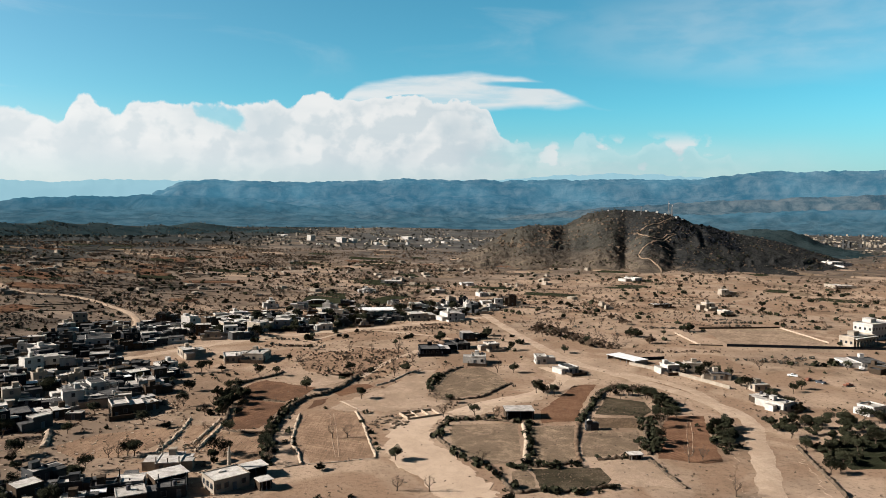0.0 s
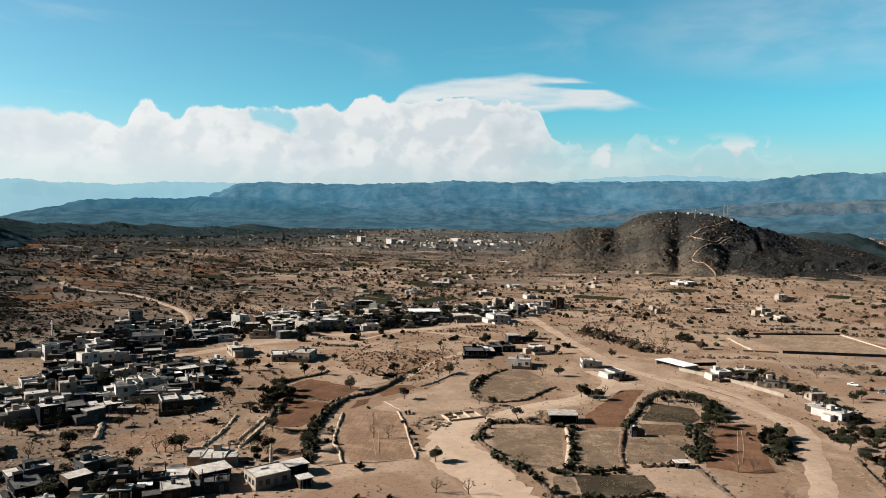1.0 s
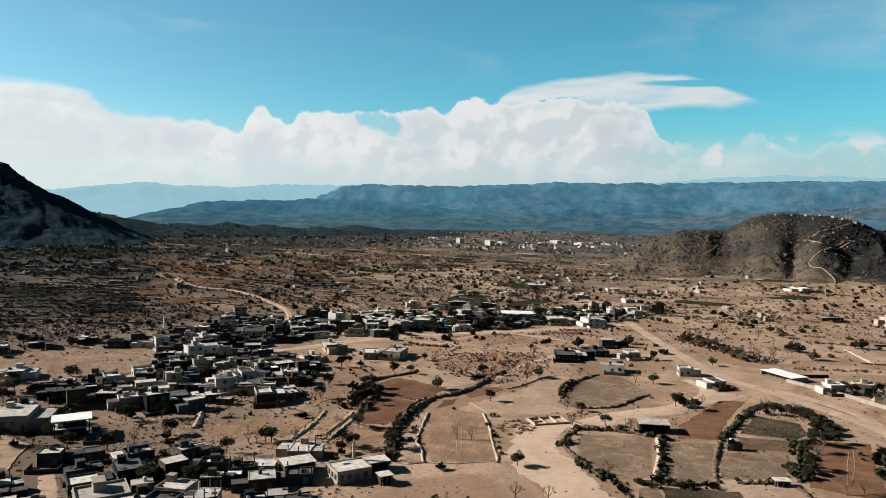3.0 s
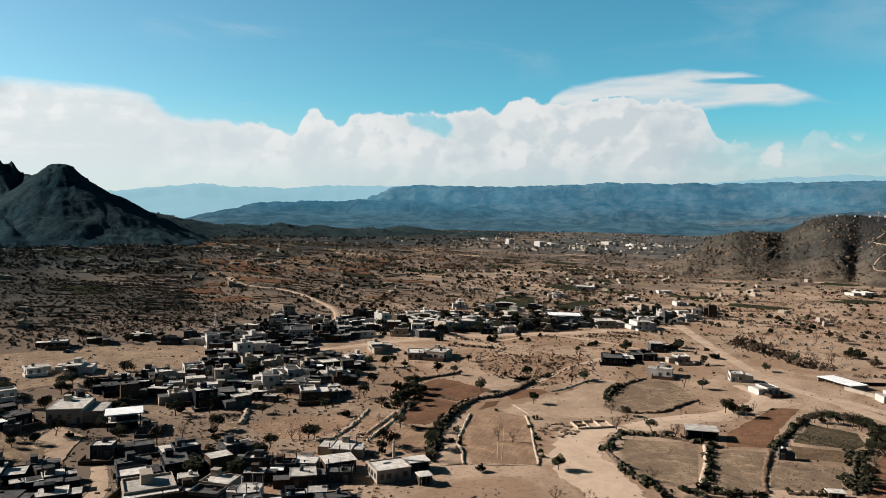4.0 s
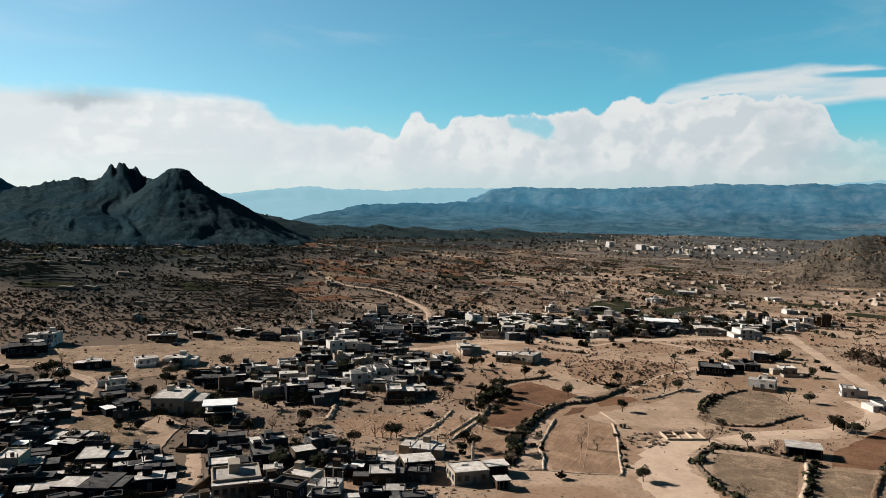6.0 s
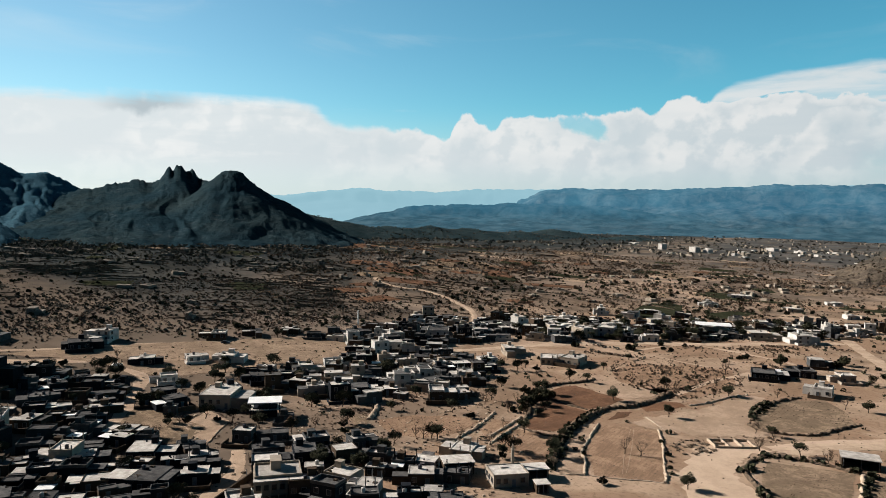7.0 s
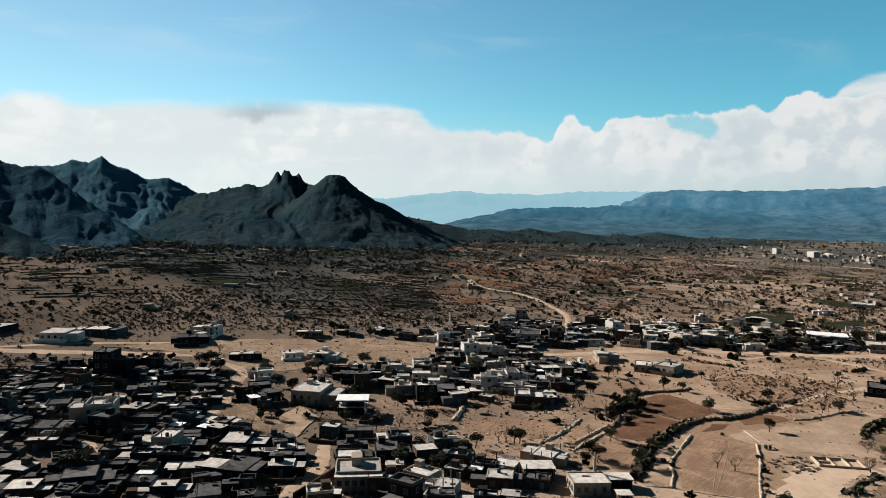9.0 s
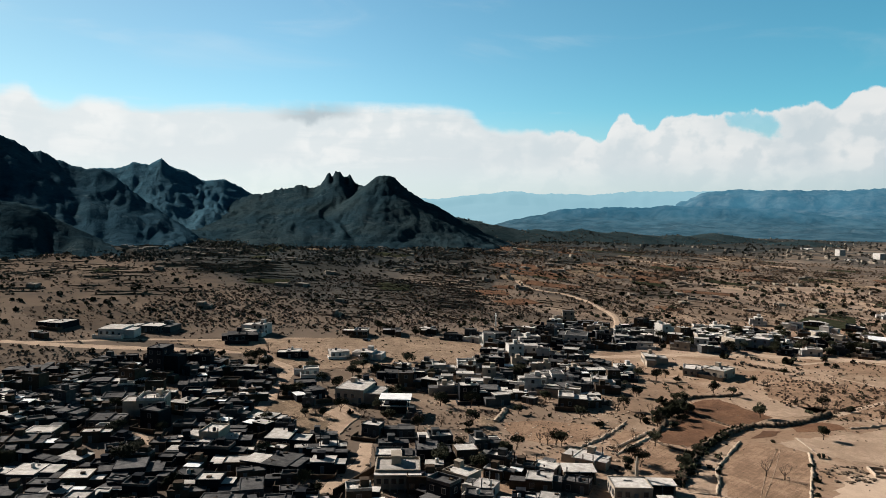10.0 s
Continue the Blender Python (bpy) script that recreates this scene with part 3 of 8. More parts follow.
def joined(*shapes):
    v, f = [], []
    for sv, sf, *_ in shapes:
        n = len(v)
        v += sv
        f += [tuple(i + n for i in q) for q in sf]
    return v, f


def smooth_line(points, step, closed=False):
    """A rounded line through plan points, in even steps."""
    pts = [Vector(p).to_2d() for p in points]
    n = len(pts)
    out = []
    for i in range(n if closed else n - 1):
        p0, p1, p2, p3 = (pts[(i + k) % n] if closed else pts[min(max(i + k, 0), n - 1)] for k in (-1, 0, 1, 2))
        cuts = max(1, int((p2 - p1).length / step))
        for c in range(cuts):
            t = c / cuts
            out.append(0.5 * ((2 * p1) + (p2 - p0) * t + (2 * p0 - 5 * p1 + 4 * p2 - p3) * t * t + (3 * p1 - p0 - 3 * p2 + p3) * t ** 3))
    if not closed:
        out.append(pts[-1])
    return out


# ---- ground ----
EYE = 78.0


def rise(x, y):
    """The plain's height: level in the east, climbing gently towards the western mountains, uneven far out."""
    s = max(0.0, -x / EYE - 2.0)
    z = EYE * 0.045 * min(s, 4.6) ** 1.25 * math.exp(-(max(0.0, y / EYE - 5.0) / 6.0) ** 2)
    r = math.hypot(x, y)
    if r > 480:
        west = min(1.0, max(0.0, -math.degrees(math.atan2(x, y)) / 32.0))
        u = min(1.0, (r - 480) / 500)
        v = min(1.0, max(0.0, (r - 1250) / 900))
        z += 20.0 * west * u * u * (3 - 2 * u) * (1 - v * v * (3 - 2 * v))
    if r > 620:
        z += min(1.0, (r - 620) / 900) * (5.0 + 4.0 * min(1.0, max(0.0, (x + 500) / 300))) * (noise.fractal((x * 0.003, y * 0.003, 0.3), 1.0, 2.0, 4) + 0.15)
    return z


def make_ground():
    v, f = [(0.0, 0.0, 0.0)], []
    spokes, rings = 240, [40, 90, 140, 170, 200, 235, 270, 310, 350, 400, 450, 510, 580, 660, 740, 820, 910, 1010, 1120, 1240, 1380, 1540, 1720, 1940, 2200, 2500, 2850, 3250, 3700, 4200, 4900]
    for r in rings:
        for k in range(spokes):
            a = 2 * math.pi * k / spokes
            x, y = r * math.sin(a), r * math.cos(a)
            v.append((x, y, rise(x, y)))
    for k in range(spokes):
        f.append((0, 1 + (k + 1) % spokes, 1 + k))
    for i in range(len(rings) - 1):
        o = 1 + i * spokes
        f += [(o + k, o + (k + 1) % spokes, o + spokes + (k + 1) % spokes, o + spokes + k) for k in range(spokes)]
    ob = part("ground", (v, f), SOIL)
    ob.data.shade_smooth()
    return tagged(ob, "dry sandy and stony valley floor reaching to the mountains", "ground", kind="structure")


make_ground()


def height_patch(name, x0, x1, y0, y1, step, height, mat):
    nx, ny = int((x1 - x0) / step) + 1, int((y1 - y0) / step) + 1
    v = [(x0 + i * step, y0 + j * step, height(x0 + i * step, y0 + j * step)) for j in range(ny) for i in range(nx)]
    f = [(j * nx + i, j * nx + i + 1, (j + 1) * nx + i + 1, (j + 1) * nx + i) for j in range(ny - 1) for i in range(nx - 1)
         if max(v[j * nx + i][2], v[j * nx + i + 1][2], v[(j + 1) * nx + i + 1][2], v[(j + 1) * nx + i][2]) > -11.5]
    ob = part(name, (v, f), mat)
    ob.data.shade_smooth()
    return ob


def aim(az, el, d, eye=(25.0, 15.8, 76.6)):
    """A summit seen from the eye at an azimuth, an elevation and a distance."""
    return (eye[0] + d * math.sin(radians(az)), eye[1] + d * math.cos(radians(az)), eye[2] + d * math.tan(radians(el)))


def sharp(x, y, z):
    """Noise with knife-edged crests."""
    return sum((0.55 - 2.2 * abs(noise.noise((x * k + k, y * k, z * k)))) * a for k, a in ((1.0, 1.0), (2.1, 0.5), (4.3, 0.28), (8.7, 0.16)))


def massif(peaks, rough, grain):
    def height(x, y):
        best, off = -14.0, 1.0
        for (px, py, pz), r, power in peaks:
            d = math.hypot(x - px, y - py)
            if d > r * 1.4:
                continue
            ca, sa = (x - px) / (d + 1e-6), (y - py) / (d + 1e-6)
            d /= r * (1 + 0.17 * sharp(ca * 1.9 + px * 0.01, sa * 1.9, d / r * 0.9) * min(1.0, d * 5 / r))
            if d < 1:
                h = -14 + (pz + 14) * (1 - d) ** power
                if h > best:
                    best, off = h, d * r
        if best > -13:
            k = min(1.0, (best + 13) / 40) * min(1.0, 0.12 + off / 70)
            best += k * rough * 0.36 * sharp(x * grain * 1.3, y * grain * 1.3, 1.7)
            best += k * rough * 0.11 * noise.fractal((x * grain * 6, y * grain * 6, 4.0), 0.6, 2.1, 5) + min(1.0, (best + 13) / 40) * rough * 0.045 * sharp(x * grain * 4.5, y * grain * 4.5, 8.0)
            best += rough * 0.34 * max(0.0, (best - 60) / 140) * sharp(x * grain * 5.5, y * grain * 5.5, 3.0)
        return best
    return height


def ridge(crest, foot, power, rough, seed, eye=(25.0, 15.8, 76.6), ribs=(), gully=0.42, jag=0.085):
    """A mountain side: a crest line of (azimuth, elevation, distance) falling to a foot, cut by gullies. ribs: (azimuth, width, bulge)."""
    azs, far = [c[0] for c in crest], [c[2] for c in crest]
    fine = np.arange(azs[0], azs[-1], 0.05)
    line = np.interp(fine, azs, [c[1] for c in crest])
    levels = [line]
    for wide in (9, 25, 55, 95, 141):
        # the crest's shape fades out down the slope
        padded = np.pad(line, wide // 2, mode="edge")
        levels.append(np.convolve(padded, np.ones(wide) / wide, "valid"))

    def height(x, y):
        dx, dy = x - eye[0], y - eye[1]
        d, a = math.hypot(dx, dy), math.degrees(math.atan2(dx, dy))
        if not azs[0] <= a <= azs[-1]:
            return -14.0
        crest_d = float(np.interp(a, azs, far))
        base = rise(x, y) - 3.0
        near = foot + 70.0 * noise.fractal((a * 0.22, seed, 3.0), 0.8, 2.0, 3)
        u = (d - near) / (crest_d - near)
        if u <= 0:
            return base + u * 60
        k = min(4.999, max(0.0, 0.97 - u) * 13.0)
        at = min(len(fine) - 1, max(0, int((a - azs[0]) / 0.05)))
        el = levels[int(k)][at] * (1 - k % 1) + levels[int(k) + 1][at] * (k % 1)
        el += jag * min(1.0, u) ** 18 * (noise.fractal((a * 2.3, seed, 0.0), 0.6, 2.1, 5) + 0.5 * sharp(a * 1.7, seed, 2.0))
        top = eye[2] + crest_d * math.tan(radians(el))
        if u > 1:
            return top - (d - crest_d) * 0.6
        w = math.sin(math.pi * min(1.0, u)) ** 0.7
        warp = 1.5 * noise.noise((a * 0.3, d * 0.006, seed)) + 0.5 * noise.noise((a * 0.9, d * 0.02, seed))
        h = base + max(0.0, top - base) * u ** power + rough * 1.5 * w * (0.3 + 0.7 * u) * sharp(a * gully + warp, d * 0.006, seed)
        h += rough * 0.85 * w * noise.fractal((x * 0.013, y * 0.013, seed), 0.6, 2.1, 6) + rough * 0.2 * min(1.0, u * 3) * (1 - u ** 6) * sharp(x * 0.04, y * 0.04, seed + 3)
        return h + sum(k * w * math.exp(-((a - ra) / rw) ** 2) for ra, rw, k in ribs)
    return height


def slope_sheet(name, a0, a1, step, d0, d1, rings, height, mat, eye=(25.0, 15.8)):
    """A mountain side as one sheet, finer towards the eye."""
    n = int((a1 - a0) / step)
    v = []
    for i in range(n + 1):
        a = radians(a0 + (a1 - a0) * i / n)
        for j in range(rings):
            d = d0 + (d1 - d0) * j / (rings - 1)
            x, y = eye[0] + d * math.sin(a), eye[1] + d * math.cos(a)
            v.append((x, y, height(x, y)))
    f = [(i * rings + j, (i + 1) * rings + j, (i + 1) * rings + j + 1, i * rings + j + 1) for i in range(n) for j in range(rings - 1)]
    ob = part(name, (v, f), mat)
    ob.data.shade_smooth()
    return ob


# the cone with its crags, then the spurs beside the village, then the range behind
shoulder_line = ridge([(-70.0, -4.0, 1330), (-64.0, -2.2, 1330), (-58.5, 0.6, 1330), (-56.3, 1.25, 1330), (-55.4, 1.36, 1325), (-54.1, 1.79, 1320), (-52.7, 2.09, 1310), (-51.6, 1.89, 1300), (-51.1, 2.25, 1290), (-50.55, 3.14, 1290), (-50.45, 3.14, 1290), (-50.2, 2.86, 1290), (-49.85, 3.42, 1290), (-49.65, 3.38, 1290), (-49.25, 2.86, 1290), (-49.0, 2.88, 1290),
                      (-48.75, 3.04, 1290), (-48.3, 2.36, 1280), (-47.8, 2.21, 1230), (-47.0, 2.1, 1210), (-45.5, 1.6, 1200), (-42.0, 0.0, 1270), (-38.0, -1.4, 1270), (-34.0, -3.0, 1270)], 760, 1.5, 2.8, 5.0, ribs=((-52.5, 1.8, 4.0),), jag=0.16)
peak = aim(-45.95, 3.03, 1140)
flank_r, flank_z = (0, 8, 16, 27, 49, 82, 110, 146, 180, 240, 320), (137.0, 136, 132, 122, 104, 84, 68, 50, 37, 16, -10)


def cone_height(x, y):
    """The round cone in front of the craggy shoulder; its foot runs out towards the plain."""
    dx, dy = x - peak[0], y - peak[1]
    ca, sa = math.cos(radians(45.95)), math.sin(radians(45.95))
    side, front = dx * ca + dy * sa, dx * sa - dy * ca
    r = math.hypot(side, front / 1.65 if front > 0 else front)
    way = math.atan2(front, side)
    r *= 1 + 0.10 * min(1.0, r / 60) * sharp(math.cos(way) * 1.5 + 4, math.sin(way) * 1.5, r * 0.006)
    z = float(np.interp(r, flank_r, flank_z)) + min(1.0, r / 40) * (2.5 * noise.fractal((x * 0.02, y * 0.02, 7), 0.6, 2.1, 5) + 0.6 * sharp(x * 0.05, y * 0.05, 2))
    z += (2.2 * sharp(x * 0.07, y * 0.07, 5) if r < 45 else 0.0) * min(1.0, r / 12)
    return max(z, shoulder_line(x, y))


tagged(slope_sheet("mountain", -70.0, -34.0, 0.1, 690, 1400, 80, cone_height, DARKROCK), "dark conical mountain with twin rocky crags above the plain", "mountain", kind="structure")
near_height = ridge([(-98, 7.5, 1050), (-86, 6.9, 1080), (-79, 6.0, 1100), (-73.3, 4.93, 1120), (-72.5, 4.64, 1120), (-71.5, 3.95, 1120), (-70.9, 4.04, 1120), (-70.0, 3.5, 1120), (-69.1, 3.14, 1110), (-68.2, 2.9, 1100), (-67.1, 2.95, 1090), (-66.3, 2.44, 1080), (-64.4, 0.83, 1030), (-62.4, -0.62, 990), (-61.2, -1.4, 960), (-59.0, -3.2, 940)],
                    780, 1.35, 3.4, 15.0, ribs=((-69.0, 1.4, -4.0), (-66.2, 1.2, 5.0), (-72.5, 1.5, 4.0)))
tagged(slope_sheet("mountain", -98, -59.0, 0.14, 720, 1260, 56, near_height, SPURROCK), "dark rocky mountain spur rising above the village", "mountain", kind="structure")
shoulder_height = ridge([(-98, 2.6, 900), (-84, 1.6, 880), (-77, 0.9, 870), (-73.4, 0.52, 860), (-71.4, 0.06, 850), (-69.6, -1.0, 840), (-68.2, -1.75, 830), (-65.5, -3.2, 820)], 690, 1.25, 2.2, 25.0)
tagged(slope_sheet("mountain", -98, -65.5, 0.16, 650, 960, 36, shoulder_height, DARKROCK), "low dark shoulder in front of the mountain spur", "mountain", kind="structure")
back_height = ridge([(-74, 3.0, 1450), (-69, 2.6, 1440), (-67.1, 2.9, 1430), (-66.1, 2.95, 1430), (-65.0, 3.46, 1420), (-63.9, 3.33, 1420), (-63.0, 3.82, 1420), (-62.4, 3.27, 1420), (-61.2, 2.93, 1420), (-60.0, 2.24, 1420), (-58.6, 2.46, 1430), (-57.7, 2.09, 1440), (-56.3, 1.25, 1450), (-54.5, 0.4, 1460), (-52.0, -0.6, 1480)],
                    1000, 1.3, 6.0, 35.0, ribs=((-63.0, 1.0, 6.0), (-61.0, 0.9, -8.0), (-58.6, 0.8, 5.0)))
tagged(slope_sheet("mountain", -74, -52.0, 0.11, 960, 1600, 50, back_height, HAZEROCK), "hazy blue serrated mountain behind the dark cone", "mountain", kind="structure")
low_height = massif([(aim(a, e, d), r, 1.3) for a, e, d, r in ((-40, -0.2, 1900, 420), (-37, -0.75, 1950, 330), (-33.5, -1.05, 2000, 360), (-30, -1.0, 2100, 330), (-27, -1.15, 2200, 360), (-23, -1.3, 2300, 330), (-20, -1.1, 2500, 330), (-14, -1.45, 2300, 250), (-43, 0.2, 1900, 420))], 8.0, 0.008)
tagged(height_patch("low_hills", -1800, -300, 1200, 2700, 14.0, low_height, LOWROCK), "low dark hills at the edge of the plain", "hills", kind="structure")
hill_eye = (0.0, 0.0, 78.0)
hill_height = ridge([(-1.5, -4.6, 1180), (1.7, -3.5, 1190), (3.0, -2.87, 1200), (4.4, -2.1, 1210), (5.5, -1.4, 1220), (6.7, -1.1, 1230), (8.7, -1.05, 1250), (9.8, -1.0, 1280), (10.7, -0.52, 1300), (11.6, -0.02, 1300), (13.6, 0.27, 1300), (15.5, 0.2, 1290), (16.8, 0.12, 1270), (18.0, -0.12, 1260),
                     (18.9, -0.46, 1260), (19.7, -0.8, 1270), (20.9, -1.0, 1290), (22.2, -1.36, 1310), (23.3, -1.55, 1320), (24.5, -1.75, 1330), (26.0, -2.1, 1340), (28.5, -2.8, 1350), (32.0, -3.9, 1360)],
                    915, 1.55, 3.0, 45.0, hill_eye, ((12.8, 1.1, 9.0), (14.7, 0.5, -7.0), (16.3, 0.9, 8.0), (10.0, 0.8, -6.0), (7.0, 1.3, 8.0), (18.4, 0.6, -4.0), (20.2, 1.2, 5.0)), 0.4, 0.05)
tagged(slope_sheet("hill", -1.5, 32.0, 0.085, 880, 1420, 70, hill_height, ROCK, (0.0, 0.0)), "bare brown rocky hill with radio masts on top", "hill", kind="structure")
rear_height = ridge([(17.5, -2.4, 1700), (20.0, -1.6, 1690), (22.1, -1.25, 1680), (24.5, -1.03, 1680), (26.4, -1.15, 1700), (27.5, -1.6, 1720), (28.4, -2.05, 1740), (30.0, -2.4, 1760), (32.5, -2.6, 1800), (36.0, -2.9, 1850)], 1380, 1.2, 2.2, 55.0, hill_eye)
tagged(slope_sheet("low_hills", 17.5, 36.0, 0.16, 1300, 1950, 34, rear_height, LOWROCK, (0.0, 0.0)), "low dark ridge behind the brown hill", "hills", kind="structure")


# far tableland with cliffs
def tableland(name, crest, near, far, mat, label, seed, wob=60.0):
    """A long range: foot slope with spurs and gullies, a broken cliff, and a level top."""
    a0, a1 = crest[0][0], crest[-1][0]
    n, m = int((a1 - a0) / 0.12), 30
    xs, ys = [c[0] for c in crest], [c[1] for c in crest]
    v = []
    for i in range(n + 1):
        a = a0 + (a1 - a0) * i / n
        el = float(np.interp(a, xs, ys))
        teeth = far * (math.tan(radians(0.075)) * noise.fractal((a * 1.6, seed, 4.0), 0.7, 2.1, 5) + math.tan(radians(0.12)) * noise.fractal((a * 0.5, seed, 0.0), 1.0, 2.0, 3))
        top = EYE + 8 + far * math.tan(radians(el))
        lip = 0.76 + 0.12 * noise.fractal((a * 0.25, seed, 9.0), 1.0, 2.0, 3)
        for j in range(m):
            u = j / (m - 1)
            d = near + (far - near) * u
            x, y = d * math.sin(radians(a)), d * math.cos(radians(a))
            spur = sharp(x * 0.0035, y * 0.0035, seed)
            wide = noise.fractal((x * 0.0012, y * 0.0012, seed), 0.8, 2.0, 4)
            h = 0.84 * u ** 1.15 + 0.16 * min(1.0, max(0.0, (u - lip) / 0.09)) + (0.045 * spur * wob / 60 + 0.18 * wide) * math.sin(math.pi * u) ** 0.8
            v.append((x, y, -8 + top * min(1.0, max(0.0, h)) + teeth * u ** 10))
    f = [(i * m + j, (i + 1) * m + j, (i + 1) * m + j + 1, i * m + j + 1) for i in range(n) for j in range(m - 1)]
    ob = part(name, (v, f), mat)
    ob.data.shade_smooth()
    return tagged(ob, label, "mountains", kind="structure")


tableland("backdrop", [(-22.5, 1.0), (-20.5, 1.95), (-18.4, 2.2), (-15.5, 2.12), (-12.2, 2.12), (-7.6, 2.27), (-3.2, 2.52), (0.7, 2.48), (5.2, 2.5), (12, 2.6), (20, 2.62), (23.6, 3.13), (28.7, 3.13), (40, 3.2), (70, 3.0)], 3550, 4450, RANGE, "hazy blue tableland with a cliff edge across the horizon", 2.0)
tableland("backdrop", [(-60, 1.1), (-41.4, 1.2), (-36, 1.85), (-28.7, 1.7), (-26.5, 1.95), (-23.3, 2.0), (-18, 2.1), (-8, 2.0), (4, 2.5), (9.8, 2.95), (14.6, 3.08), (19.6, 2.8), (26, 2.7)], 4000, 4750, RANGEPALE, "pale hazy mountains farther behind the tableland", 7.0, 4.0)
tableland("backdrop", [(-40, -1.4), (-37, -0.9), (-31, 0.55), (-26, 0.75), (-21, 0.9), (-16, 0.7), (-11, 0.2), (-6, -0.3)], 3350, 3900, NEARRANGE, "haze-blue foothill in front of the tableland", 11.0, 40.0)
tableland("backdrop", [(-26, -1.2), (-22, -0.55), (-17, -0.75), (-12, -0.5), (-6, -0.75), (0, -0.45), (6, -0.7), (12, -0.3), (20, -0.1), (28, 0.35), (36, 0.5), (60, 0.4)], 2950, 3350, NEARRANGE, "low haze-blue foothills before the tableland", 17.0, 30.0)
tableland("backdrop", [(4, -0.6), (12, 0.3), (20, 0.9), (26, 1.2), (33, 1.5), (45, 1.6), (60, 1.2)], 3300, 3750, SHOULDER, "haze-blue shoulder of the tableland", 23.0, 30.0)


# ---- fields, tracks and field walls ----
BLOCKED = []      # plan circles that scatter keeps clear of
PLOTS = []        # plan outlines of fields


def inside(x, y, poly):
    c = False
    for (ax, ay), (bx, by) in zip(poly, poly[1:] + poly[:1]):
        if (ay > y) != (by > y) and x < (bx - ax) * (y - ay) / (by - ay) + ax:
            c = not c
    return c


def field(points, mat, label, furrows=0.0, lift=0.10, flat=False):
    """A field: a level sheet a little above the plain with a sloping edge; furrows: spacing of plough ridges."""
    line = []
    for p, q in zip(points, points[1:] + points[:1]):
        cuts = max(2, int(math.dist(p, q) / 2.5))
        line += [Vector(p).lerp(Vector(q), k / cuts) for k in range(cuts)]
    cx, cy = sum(p.x for p in line) / len(line), sum(p.y for p in line) / len(line)
    PLOTS.append([(p.x, p.y) for p in line])
    rim = [Vector((p.x + 1.5 * noise.fractal((p.x * 0.10, p.y * 0.10, 0), 0.9, 2.0, 3), p.y + 1.5 * noise.fractal((p.x * 0.10, p.y * 0.10, 5), 0.9, 2.0, 3))) for p in line]
    n = len(rim)
    v, f = [], []
    if flat:
        # any outline on the level ground: a thin sheet with a skirt
        loose = mat in (WADI, SAND, PALE)
        if loose:
            line = [p.lerp(q, k / 3) for p, q in zip(line, line[1:] + line[:1]) for k in range(3)]
            n = len(line)
        amp, rate, octaves = (2.4, 0.22, 6) if loose else (0.8, 0.16, 3)
        wob = [Vector((p.x + amp * noise.fractal((p.x * rate, p.y * rate, 0), 0.8, 2.0, octaves), p.y + amp * noise.fractal((p.x * rate, p.y * rate, 5), 0.8, 2.0, octaves))) for p in line]
        v = [(p.x, p.y, rise(p.x, p.y) + lift * 0.6) for p in wob] + [(p.x, p.y, rise(p.x, p.y) - 0.1) for p in wob]
        f = [tuple(q) for q in geometry.tessellate_polygon([[Vector((p.x, p.y, 0)) for p in wob]])] + [(i, (i + 1) % n, (i + 1) % n + n, i + n) for i in range(n)]
        f = [q if len(q) == 4 or (wob[q[1]] - wob[q[0]]).cross(wob[q[2]] - wob[q[0]]) > 0 else q[::-1] for q in f]
    rings = () if flat else (1.03, 1.0, 0.88, 0.74, 0.6, 0.45, 0.3, 0.15)
    for k in rings:
        spots = [(cx + (p.x - cx) * k, cy + (p.y - cy) * k) for p in rim]
        v += [(x, y, rise(x, y) + (lift if k <= 1 else -0.05) + (0.04 * noise.noise((x * 0.4, y * 0.4, 2)) if k < 1 else 0)) for x, y in spots]
    if not flat:
        v.append((cx, cy, rise(cx, cy) + lift + 0.05))
    last = len(rings) - 1
    for r in range(last):
        f += [(r * n + i, r * n + (i + 1) % n, (r + 1) * n + (i + 1) % n, (r + 1) * n + i) for i in range(n)]
    if not flat:
        f += [(last * n + i, last * n + (i + 1) % n, (last + 1) * n) for i in range(n)]
    ob = tagged(part("field", (v, f), mat), label, "field", kind="structure")
    if furrows:
        a = math.atan2(line[0].y - line[len(line) // 2].y, line[0].x - line[len(line) // 2].x) + 0.6
        ridges = []
        dx, dy = math.cos(a), math.sin(a)
        for k in range(-60, 61):
            ox, oy = cx - dy * k * furrows, cy + dx * k * furrows
            if noise.noise((k * 0.77, cx, cy)) < -0.12:
                continue
            ox, oy = ox - dy * 0.3 * noise.noise((k * 3.1, cx, 1)), oy + dx * 0.3 * noise.noise((k * 3.1, cx, 1))
            run = [s for s in np.arange(-60, 60, 2.0) if inside(ox + dx * s, oy + dy * s, PLOTS[-1])]
            if len(run) > 2:
                w, h = furrows * 0.22, lift + 0.08 + 0.1 * abs(noise.noise((k * 1.7, cy, 3)))
                s0, s1 = run[0], run[-1]
                p = [(ox + dx * s0, oy + dy * s0), (ox + dx * s1, oy + dy * s1)]
                z = rise(cx, cy)
                vv = [(px - dy * w * q, py + dx * w * q, z + (h if q == 0 else lift - 0.02)) for px, py in p for q in (-1, 0, 1)]
                ridges.append((vv, [(0, 1, 4, 3), (1, 2, 5, 4)]))
        if ridges:
            tagged(part("furrows", joined(*ridges), mat, ob), kind="stuff")
    return ob


